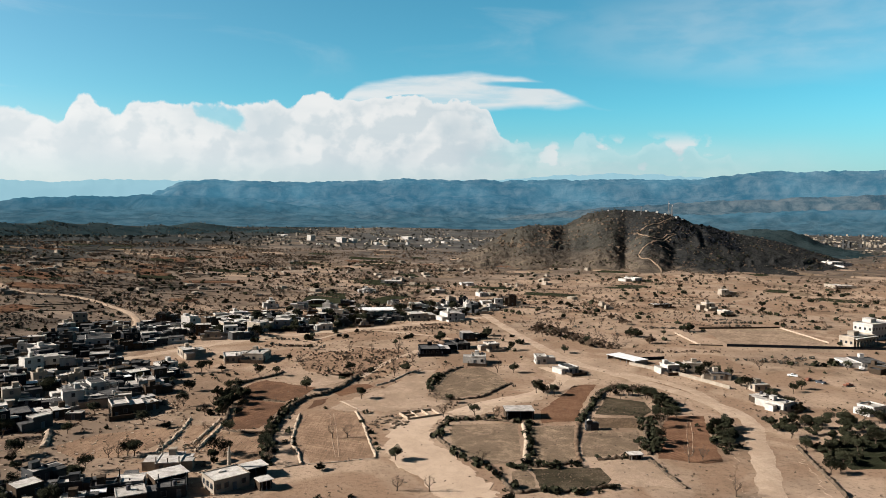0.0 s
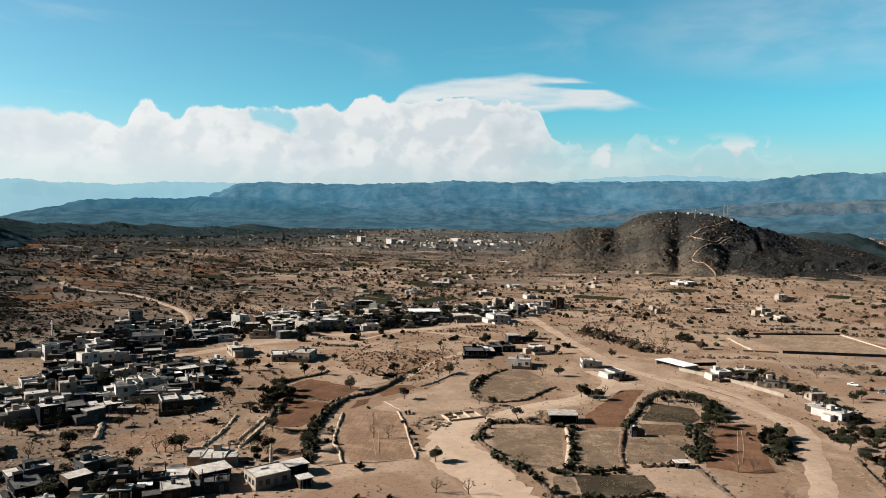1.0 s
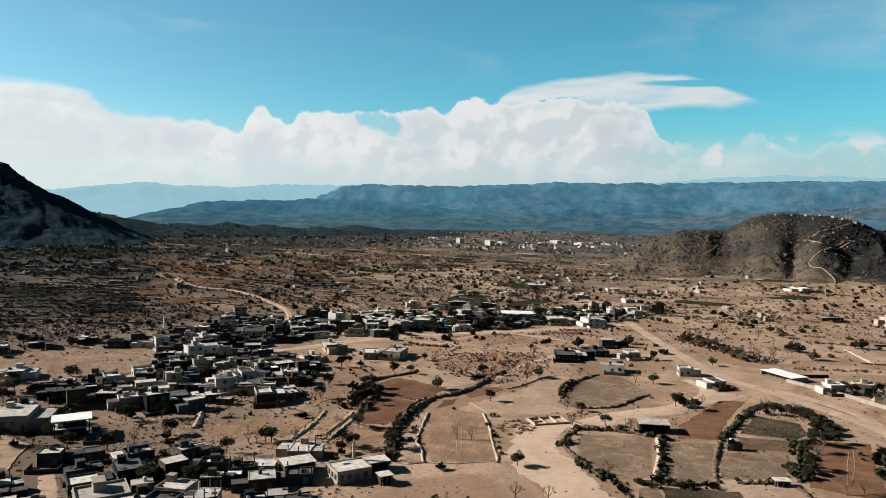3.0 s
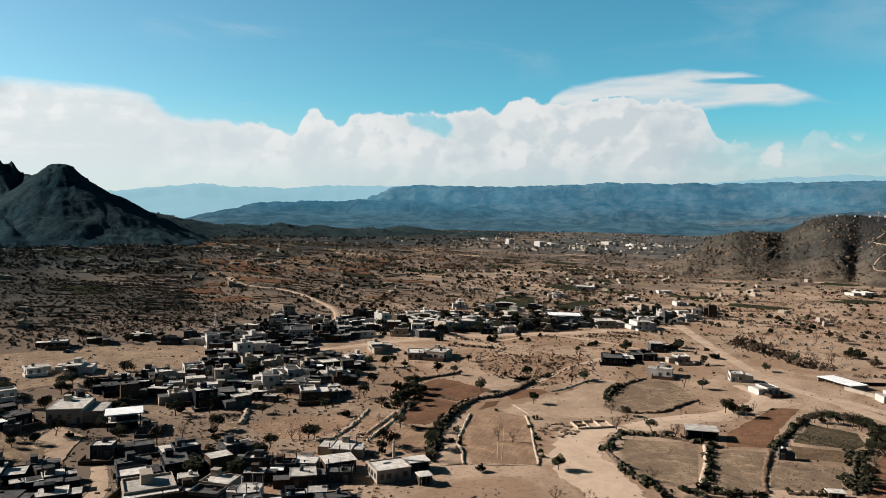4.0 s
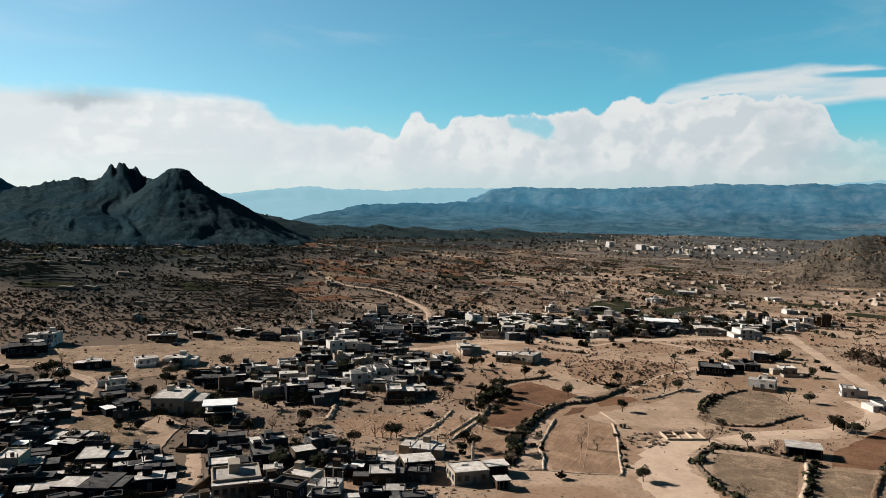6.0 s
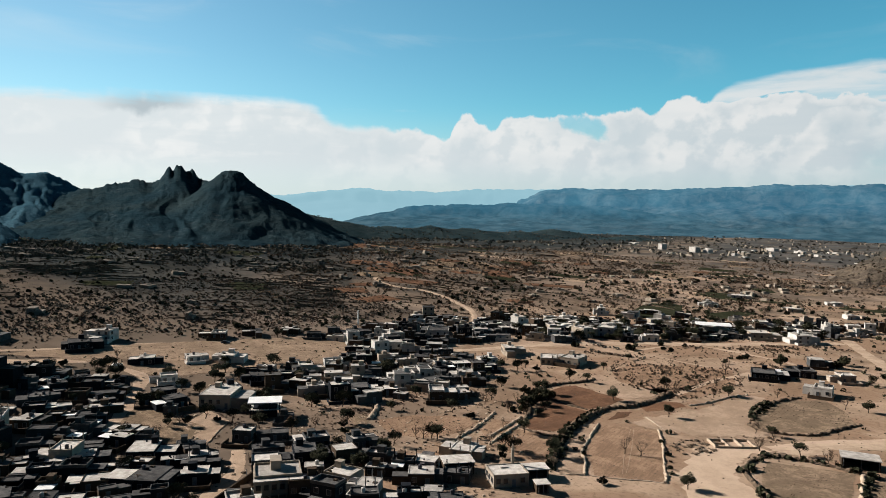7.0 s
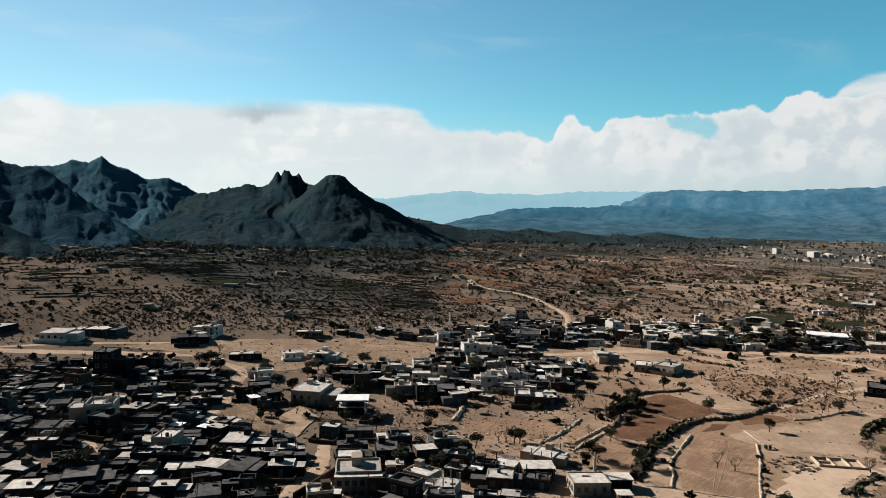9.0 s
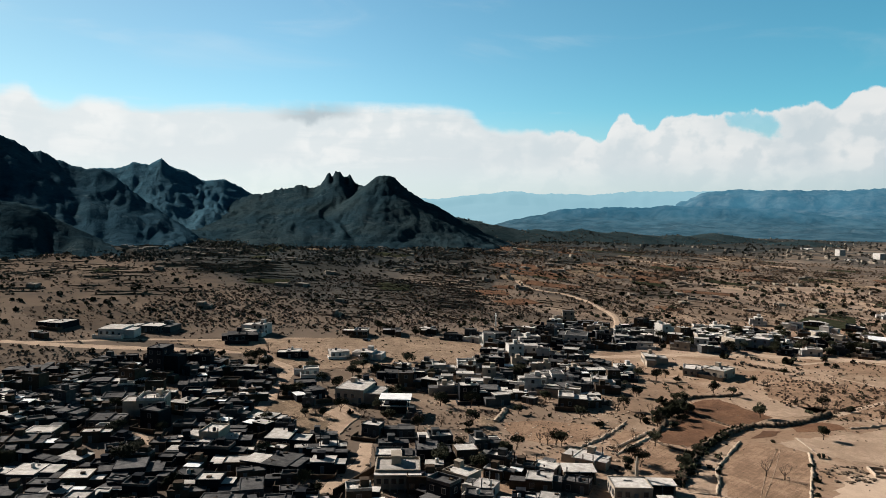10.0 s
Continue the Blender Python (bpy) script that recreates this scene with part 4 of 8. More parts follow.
def track(points, width, label, mat=SAND, lift=0.06, wob=0.25):
    line = smooth_line(points, 2.0)
    v, f = [], []
    for i, p in enumerate(line):
        d = (line[min(i + 1, len(line) - 1)] - line[max(i - 1, 0)]).normalized()
        for k in (-1.0, -0.5, 0.0, 0.5, 1.0):
            w = k * width * 0.5 * (1 + wob * 2 * noise.fractal((p.x * 0.09, p.y * 0.09, k * 3), 0.7, 2.2, 4))
            x, y = p.x - d.y * w, p.y + d.x * w
            v.append((x, y, rise(x, y) + (lift + 0.05 if abs(k) < 0.9 else -0.06) - (0.04 if abs(k) == 0.5 else 0)))
        if i:
            o = (i - 1) * 5
            f += [(o + k, o + k + 1, o + 6 + k, o + 5 + k) for k in range(4)]
        BLOCKED.append((p.x, p.y, width * 0.5))
    return tagged(part("track", (v, f), mat), label, "track", kind="structure")


def bank(points, height, width, mat, label, seed=0.0, closed=False):
    """A rough dry-stone field wall along a plan line."""
    line = smooth_line(points, 0.75, closed)
    v, f = [], []
    n = len(line)
    for i, p in enumerate(line):
        d = (line[(i + 1) % n if closed else min(i + 1, n - 1)] - line[i - 1 if closed or i else 0]).normalized()
        j = [noise.fractal((p.x * 0.8, p.y * 0.8, seed + q * 7.0), 0.5, 2.3, 3) for q in range(6)]
        h = height * max(0.25, 0.85 + 0.75 * j[0] + 0.35 * noise.noise((p.x * 0.11, p.y * 0.11, seed)))
        for k, z in ((-0.62, -0.1), (-0.42, 0.75), (-0.12, 1.0), (0.2, 0.95), (0.45, 0.7), (0.62, -0.1)):
            w = k * width * (1 + 0.6 * j[1]) + 0.4 * width * j[2]
            x, y = p.x - d.y * w, p.y + d.x * w
            v.append((x, y, rise(x, y) + (z * h * (1 + 0.3 * j[3] * k) if z > 0 else z)))
        BLOCKED.append((p.x, p.y, width * 0.6))
    for i in range(n if closed else n - 1):
        o, q = i * 6, ((i + 1) % n) * 6
        f += [(o + k, q + k, q + k + 1, o + k + 1) for k in range(5)]
    if not closed:
        f += [(5, 4, 3, 2, 1, 0), tuple(range((n - 1) * 6, n * 6))]
    return tagged(part("field_wall", (v, f), mat), label, "stone wall", group="field walls", kind="structure")


def yard_wall(points, height, mat, label, thick=0.3):
    """A straight-run compound wall with a coping."""
    v, f = [], []
    for a, b in zip(points, points[1:]):
        a, b = Vector(a), Vector(b)
        d = (b - a).normalized()
        length = (b - a).length
        cuts = max(1, int(length / 6))
        for c in range(cuts):
            p, q = a + d * length * c / cuts, a + d * length * (c + 1) / cuts
            for w, z0, z1 in ((thick, -0.4, height), (thick + 0.14, height, height + 0.12)):
                o = len(v)
                s = Vector((-d.y, d.x)) * w / 2
                for r in (p, q):
                    zz = rise(r.x, r.y)
                    v += [(r.x - s.x, r.y - s.y, zz + z0), (r.x + s.x, r.y + s.y, zz + z0), (r.x + s.x, r.y + s.y, zz + z1), (r.x - s.x, r.y - s.y, zz + z1)]
                f += [(o, o + 1, o + 2, o + 3), (o + 7, o + 6, o + 5, o + 4), (o, o + 4, o + 5, o + 1), (o + 1, o + 5, o + 6, o + 2), (o + 2, o + 6, o + 7, o + 3), (o + 3, o + 7, o + 4, o)]
            BLOCKED.append((p.x, p.y, 3.2))
    return tagged(part("compound_wall", (v, f), mat), label, "wall", kind="structure")


field([(-78.7, 320.7), (-66.7, 325.9), (-40.2, 330.7), (-46.0, 311.8), (-54.5, 305.2), (-65.9, 309.7)], PALE, "pale bare strip below a field wall", 0, flat=True)
field([(-85.9, 296.0), (-84.1, 308.8), (-79.4, 315.3), (-65.5, 307.7), (-54.6, 303.3), (-57.6, 287.3), (-63.2, 281.0), (-71.6, 282.3), (-82.2, 288.8)], PLOUGH, "red-brown ploughed field", 0, flat=True)
field([(-81.6, 283.5), (-70.9, 279.8), (-62.3, 276.8), (-63.1, 261.3), (-64.2, 245.4), (-73.2, 243.1), (-77.5, 246.8), (-77.8, 260.7)], PLOUGH, "dark red ploughed field", 1.6, flat=True)
field([(-78.6, 237.3), (-76.1, 241.7), (-61.9, 237.9), (-57.4, 221.1), (-55.8, 213.0), (-66.8, 214.6), (-77.2, 220.4)], STUBBLE, "tan stubble field", 1.6, flat=True)
field([(-45.9, 295.1), (-39.3, 309.0), (-33.1, 310.3), (-29.6, 305.5), (-36.4, 295.5), (-42.6, 288.9)], REDSOIL, "small red field beside the hedge", 0, flat=True)
field([(-51.9, 270.1), (-51.6, 281.5), (-46.4, 286.0), (-47.6, 276.7)], PLOUGH, "small dark red plot", 0, flat=True)
field([(-58.7, 260.7), (-53.5, 261.7), (-51.5, 242.1), (-49.4, 229.6), (-45.7, 221.0), (-42.9, 210.5), (-49.3, 208.0), (-52.1, 213.6), (-55.1, 232.2)], PALE, "pale bare strip field", 0, flat=True)
field([(-51.1, 263.3), (-32.7, 266.3), (-29.1, 253.5), (-26.1, 241.8), (-23.3, 227.7), (-21.1, 219.2), (-21.5, 216.2), (-31.3, 212.9), (-39.7, 211.1), (-43.9, 221.6), (-48.9, 235.4), (-51.3, 249.9)], STUBBLE, "reddish tan field with plough lines", 2.2, flat=True)
field([(-44.0, 268.9), (-40.3, 281.2), (-32.3, 291.1), (-22.8, 306.8), (-9.2, 339.5), (-1.8, 339.9), (-5.9, 315.9), (-5.4, 290.6), (4.5, 282.4), (-7.9, 273.6), (-19.8, 268.4), (-30.7, 267.9)], PALE, "pale bare field", 0, flat=True)
field([(-3.8, 311.8), (-1.4, 323.7), (5.1, 337.9), (19.5, 348.6), (27.9, 329.7), (30.1, 315.6), (24.4, 302.3), (16.6, 294.4), (6.9, 289.4), (-0.9, 290.8), (-4.1, 299.9)], GREY, "round walled field of dry stubble", 0, flat=True)
field([(4.1, 252.1), (28.3, 254.5), (26.0, 217.9), (21.9, 212.8), (12.7, 212.4), (9.4, 217.3), (4.3, 226.0), (3.2, 240.5)], GREY, "grey-brown fallow field", 0, flat=True)
field([(32.1, 250.6), (49.5, 253.3), (43.0, 216.9), (28.5, 213.5)], GREY, "grey-brown fallow field with dry rows", 1.9, flat=True)
field([(39.1, 271.0), (52.8, 297.9), (59.5, 311.9), (70.2, 314.5), (60.1, 288.4), (50.2, 258.1), (36.9, 255.5)], REDSOIL, "red ploughed field", 0, flat=True)
field([(69.7, 293.2), (83.9, 286.0), (83.7, 273.7), (78.3, 265.8), (59.3, 267.3)], DARKSOIL, "dark olive cropped field", 1.5, flat=True)
field([(58.1, 263.5), (77.0, 262.1), (72.8, 250.9), (57.7, 250.3)], DARKSTUB, "dull brown fallow strip", 0, flat=True)
field([(49.6, 242.3), (56.6, 247.0), (70.3, 245.6), (64.4, 225.5), (53.0, 220.9), (45.1, 219.5)], GREY, "dull brown fallow field", 0, flat=True)
field([(87.4, 266.2), (101.3, 266.8), (93.9, 237.9), (89.1, 217.5), (83.1, 215.4), (69.5, 219.4), (75.3, 240.2), (81.1, 253.2)], REDSOIL, "red ploughed field with a track through it", 1.8, flat=True)
field([(27.6, 209.2), (48.6, 210.8), (50.5, 201.0), (44.8, 193.7), (33.4, 192.6), (28.4, 195.2), (28.3, 201.5)], DARKSOIL, "dark fallow field", 0, flat=True)
field([(52.9, 216.8), (66.1, 218.8), (67.5, 202.4), (68.5, 195.7), (52.1, 197.6)], PALE, "pale bare field corner", 0, flat=True)
field([(21.3, 206.6), (25.8, 208.2), (27.8, 200.2), (27.4, 194.4), (23.2, 192.6), (20.9, 196.6)], GREY, "stony corner of a field", 0, flat=True)
field([(17.2, 187.4), (11.1, 204.9), (2.3, 223.2), (-3.4, 233.0), (-2.5, 253.2), (4.2, 263.4), (-3.4, 269.9), (-16.0, 259.6), (-17.9, 242.7), (-18.5, 226.8), (-14.8, 213.4), (-6.0, 199.1), (-0.5, 186.9)], WADI, "wide pale sandy wadi bed between the fields", 0, flat=True)
field([(82.8, 189.4), (89.9, 211.3), (107.1, 243.3), (127.6, 251.7), (117.8, 227.4), (112.5, 207.4), (108.1, 190.2)], WADI, "pale smooth sand flat", 0, flat=True)
field([(4.2, 264.2), (11.1, 274.5), (28.2, 289.5), (44.4, 304.2), (61.1, 328.1), (73.7, 324.3), (54.4, 304.7), (36.9, 283.8), (22.5, 276.6), (14.9, 262.4)], SAND, "sandy strip between field walls", 0, flat=True)
field([(-124.9, 224.2), (-117.4, 235.8), (-102.1, 243.3), (-92.8, 244.5), (-93.2, 225.5), (-100.5, 214.4), (-111.6, 212.4), (-121.5, 218.2)], STUBBLE, "tan terraced field", 0, flat=True)
field([(-87.6, 233.2), (-88.7, 247.4), (-81.5, 248.4), (-79.5, 237.9), (-80.5, 224.7)], STUBBLE, "small tan terrace", 0, flat=True)
field([(-137.1, 220.5), (-135.5, 225.3), (-128.8, 224.6), (-125.9, 218.3), (-129.2, 214.5)], GREY, "small tan field", 0, flat=True)
field([(-112.6, 576.8), (-102.4, 607.1), (-86.2, 616.5), (-77.6, 581.6), (-89.5, 553.2), (-102.1, 546.0)], GREEN, "green irrigated crop field behind the village", 0, 0.35, flat=True)
field([(-65.3, 596.2), (-40.6, 643.0), (-27.7, 625.7), (-49.5, 575.8)], GREEN, "green irrigated crop strip behind the village", 0, 0.35, flat=True)
field([(-117.2, 557.7), (-118.0, 631.1), (-87.6, 637.8), (-82.6, 573.3)], GREEN, "dark green crop field behind the village", 0, 0.35, flat=True)
field([(126, 233), (161, 250), (138, 213), (126, 212)], GREEN, "green irrigated garden plot", 1.5)
field([(-313.6, 192.4), (-290.7, 245.3), (-247.8, 317.5), (-213.5, 332.3), (-192.4, 299.9), (-212.3, 254.2), (-233.6, 216.5), (-252, 217.2), (-280.5, 210.7)], TRODDEN, "sandy flat beside the road", 0, 0.3)
field([(-191.6, 161.1), (-206.7, 184.4), (-186.8, 185.7), (-169.4, 182.3), (-162, 166)], GREY, "bare brown yard among the houses", 0, 0.3)
field([(-177.3, 178.1), (-183.8, 197.4), (-169, 193), (-157.7, 172.3)], PALE, "sandy yard among the houses", 0, 0.3)
track([(4, 266), (18, 281), (41, 299), (58, 328), (51, 349)], 8, "pale sandy way between the field walls", WADI, lift=0.07)
track([(-170, 348), (-153, 367), (-125, 404), (-92, 432), (-31, 469), (28, 512)], 11, "pale dirt road along the village", lift=0.06)
track([(31, 529), (51, 427), (68, 363), (86, 333), (116, 273), (107, 233), (92, 189)], 9, "pale dirt track across the sand", lift=0.06)
track([(-75, 418), (-52, 450), (-15, 438), (6, 424)], 4, "narrow dirt path", lift=0.08)
track([(-104.5, 422.8), (-69.2, 406.8), (-37.6, 392.6), (-19.1, 391.5)], 2.2, "pale footpath across the sand", lift=0.10)
track([(-37, 323), (-27, 358), (-13, 388)], 5, "sandy path between the fields", WADI, lift=0.07)
track([(-352, 556), (-338, 541), (-322, 533), (-305, 533), (-290, 537), (-265, 527), (-244, 511), (-220, 490), (-203, 464), (-193, 438)], 6, "pale dirt road on the slope", lift=0.45)
track([(88, 339), (110, 307), (112, 265)], 7, "sandy track", lift=0.09)
track([(-357.5, 129), (-328.1, 156.6), (-302.1, 186.3), (-277.5, 215.2), (-264.5, 247.7), (-237.2, 279.1), (-204, 300.3), (-176.9, 328.6)], 9, "pale dirt road past the village", lift=0.07)
track([(-355.2, 128.3), (-343.5, 149.4), (-327.5, 184.3), (-304.2, 219), (-280.9, 260.8), (-231.2, 299.3)], 5, "dirt track beside the road", lift=0.1)
track([(-276, 217.5), (-253.5, 215.1), (-238.1, 210.3), (-215.8, 188.2), (-191.6, 161.1), (-186.4, 148.5)], 7, "dirt lane into the village", lift=0.08)
track([(-144.3, 173.1), (-131.9, 159.3), (-126.4, 145.7), (-121, 133.2)], 6, "sandy lane between the houses", lift=0.06)
track([(-210.4, 124.3), (-189.7, 120.1), (-180.7, 123)], 7, "sandy lane between dense houses", lift=0.06)
track([(-42, 264), (-38, 240), (-33, 217)], 0.34, "pale wheel track across a field", PALE, 0.12)
track([(-41, 264), (-36, 240), (-32, 217)], 0.34, "pale wheel track across a field", PALE, 0.12)
track([(93, 261), (86, 241), (80, 222)], 0.34, "pale wheel track across a field", PALE, 0.12)
track([(94, 261), (88, 241), (81, 222)], 0.34, "pale wheel track across a field", PALE, 0.12)
bank([(-54.0, 210.2), (-56.5, 226.5), (-59.6, 241.1), (-60.3, 254.3), (-59.3, 268.2), (-55.9, 284.7), (-49.6, 291.2), (-44.5, 301.8), (-40.4, 317.3), (-38.8, 323.9)], 1.5, 1.6, STONE, "dark brown dry-stone field wall", 0)
bank([(-90.9, 291.1), (-89.6, 304.5), (-85.0, 315.0), (-79.0, 321.8), (-75.3, 331.2)], 1.1, 1.4, STONE, "dark brown dry-stone field wall", 3.1)
bank([(-81.6, 226.7), (-81.5, 234.8), (-81.3, 243.4), (-81.3, 255.5)], 0.7, 1.0, PALESTONE, "pale sunlit dry-stone field wall", 6.2)
bank([(-76.9, 243.6), (-68.8, 240.1), (-62.8, 239.7), (-60.2, 240.5)], 0.7, 1.2, STONE, "dark brown dry-stone field wall", 9.3)
bank([(-53.5, 262.4), (-51.6, 244.6), (-49.4, 229.6), (-45.7, 221.0), (-42.4, 210.1)], 0.6, 0.8, PALESTONE, "pale sunlit dry-stone field wall", 12.4)
bank([(-42.4, 210.1), (-49.1, 207.0)], 0.3, 0.5, PALESTONE, "pale sunlit dry-stone field wall", 13.4)
bank([(-33.0, 267.1), (-28.3, 252.1), (-25.3, 238.1), (-22.9, 227.8), (-20.9, 220.8), (-20.5, 216.2)], 0.6, 0.8, PALESTONE, "pale sunlit dry-stone field wall", 15.5)
bank([(-20.5, 216.2), (-26.3, 215.0), (-31.3, 212.9), (-40.5, 210.6)], 0.3, 0.5, PALESTONE, "pale sunlit dry-stone field wall", 16.5)
bank([(-81.7, 287.0), (-71.4, 281.4), (-62.8, 279.3)], 0.7, 0.9, STONE, "dark brown dry-stone field wall", 17.5)
bank([(-4.8, 298.0), (-4.3, 311.8), (-1.6, 324.8), (5.2, 339.1), (10.3, 346.8)], 1.1, 1.2, STONE, "dark brown dry-stone field wall", 18.6)
bank([(-5.4, 292.4), (2.2, 285.7), (11.6, 287.9), (17.9, 291.7), (24.5, 303.2), (32.0, 314.7)], 0.9, 1.1, STONE, "dark brown dry-stone field wall", 19.6)
bank([(29.6, 255.2), (14.8, 258.8), (4.2, 258.3), (1.0, 252.7), (-1.8, 240.3), (3.8, 226.0), (9.0, 216.2), (14.3, 210.6), (18.2, 199.9), (20.6, 191.0), (28.7, 192.4), (34.9, 191.8), (41.5, 193.2), (49.9, 196.3)], 0.9, 1.2, STONE, "dark brown dry-stone field wall", 21.7)
bank([(30.1, 253.9), (29.3, 235.4), (26.4, 214.9)], 0.9, 1.3, PALESTONE, "pale sunlit dry-stone field wall", 24.8)
bank([(50.7, 255.4), (45.9, 233.1), (43.5, 216.0)], 0.9, 1.3, MUDSTONE, "dark brown dry-stone field wall", 27.9)
bank([(51.4, 258.2), (61.0, 281.6), (69.7, 299.7), (77.3, 310.8)], 1.0, 1.5, STONE, "dark brown dry-stone field wall", 37.2)
bank([(77.9, 262.1), (72.2, 243.1), (67.5, 222.4)], 0.9, 1.2, STONE, "dark brown dry-stone field wall", 40.3)
bank([(21.8, 210.8), (31.3, 211.2), (43.3, 215.0)], 0.8, 1.2, STONE, "dark brown dry-stone field wall", 34.1)
bank([(49.6, 217.2), (59.5, 219.5), (62.8, 218.6)], 1.2, 1.0, STONE, "dark brown dry-stone field wall", 46.5)
bank([(66.0, 217.2), (67.2, 212.4), (68.0, 204.1), (69.9, 194.9)], 0.8, 1.0, STONE, "dark brown dry-stone field wall", 47.5)
bank([(-30.7, 267.9), (-40.3, 281.2)], 0.4, 0.6, PALESTONE, "pale sunlit dry-stone field wall", 48.5)
bank([(-29.1, 307.5), (-23.4, 315.0), (-16.5, 330.8), (-10.0, 339.5)], 0.6, 0.9, PALESTONE, "pale sunlit dry-stone field wall", 49.6)
bank([(120.1, 231.9), (117.0, 216.0), (115.2, 203.0), (112.7, 189.9)], 0.9, 1.0, STONE, "dark brown dry-stone field wall", 43.4)
bank([(-128.0, 222.6), (-130.9, 229.2), (-135.7, 239.7)], 1.3, 1.6, PALESTONE, "pale sunlit dry-stone field wall", 55.8)
bank([(-91.1, 216.9), (-90.3, 224.1), (-90.1, 232.0), (-90.7, 241.6), (-92.3, 255.7)], 0.8, 1.0, PALESTONE, "pale sunlit dry-stone field wall", 56.8)
bank([(-78.6, 220.3), (-78.2, 230.6), (-78.3, 241.4), (-78.5, 252.3)], 0.8, 1.0, PALESTONE, "pale sunlit dry-stone field wall", 57.8)
bank([(-78.5, 252.3), (-81.9, 266.1), (-89.3, 276.7)], 1.2, 1.5, STONE, "dark brown dry-stone field wall", 58.8)
bank([(152, 454), (153, 412)], 1, 0.8, PALESTONE, "pale sunlit dry-stone field wall", 52.7)
bank([(-147, 640), (-90, 605)], 1.2, 1.4, STONE, "dark brown dry-stone field wall", 58.9)
field([(-74, 355), (-68, 377), (-45, 386), (-22, 390), (-17, 359), (-26, 326), (-36, 318), (-50, 326), (-65, 334)], STUBBLE, "brown stony earth under low brush", 0, flat=True)
yard_wall([(168, 410), (198, 408), (224, 406), (259, 405)], 1.5, BASALT, "long dark stone compound wall")
yard_wall([(174, 472), (200, 475), (232, 479)], 1.0, MUD, "brown stone compound wall")
yard_wall([(232, 477), (234, 452), (236, 424)], 0.7, PALESTONE, "low pale stone compound wall")
yard_wall([(147, 413), (166, 410.5)], 0.7, STONE, "broken low stone wall beside the compound")
field([(176, 470), (200, 473), (231, 476), (233, 450), (234.5, 426), (224, 409.5), (198, 410.5), (170, 413)], TRODDEN, "grey-brown trodden yard inside the compound wall", 0, flat=True)
yard_wall([(104, 368), (112, 370), (119, 371.5)], 1.5, BASALT, "dark fence wall behind the shed")
yard_wall([(96.5, 357), (105, 346.5), (116, 332.5), (128.6, 309)], 1.5, CREAM, "pale plastered compound wall")
yard_wall([(-118.3, 136.8), (-121.7, 150.1), (-125.7, 165.3)], 2, MUD, "brown yard wall beside the lane")

# ---- leaves, trees and scrub ----
rng = random.Random(11)


def leaf_cloud(r, n, centre, radius, size, flat=1.0, broad=1.0):
    """Small leaf blades scattered through a ball, denser to its skin."""
    v, f = [], []
    for _ in range(n):
        d = Vector((r.gauss(0, 1), r.gauss(0, 1), r.gauss(0, 1))).normalized()
        p = Vector(centre) + Vector((d.x, d.y, d.z * flat)) * radius * (0.45 + 0.55 * r.random() ** 0.5)
        a = Vector((r.gauss(0, 1), r.gauss(0, 1), r.gauss(0, 0.6))).normalized() * size * r.uniform(0.6, 1.3)
        b = a.orthogonal().normalized() * size * broad * r.uniform(0.35, 0.8)
        o = len(v)
        v += [tuple(p - a), tuple(p + b), tuple(p + a * 0.9), tuple(p - b * 0.8)]
        f.append((o, o + 1, o + 2, o + 3))
    return v, f


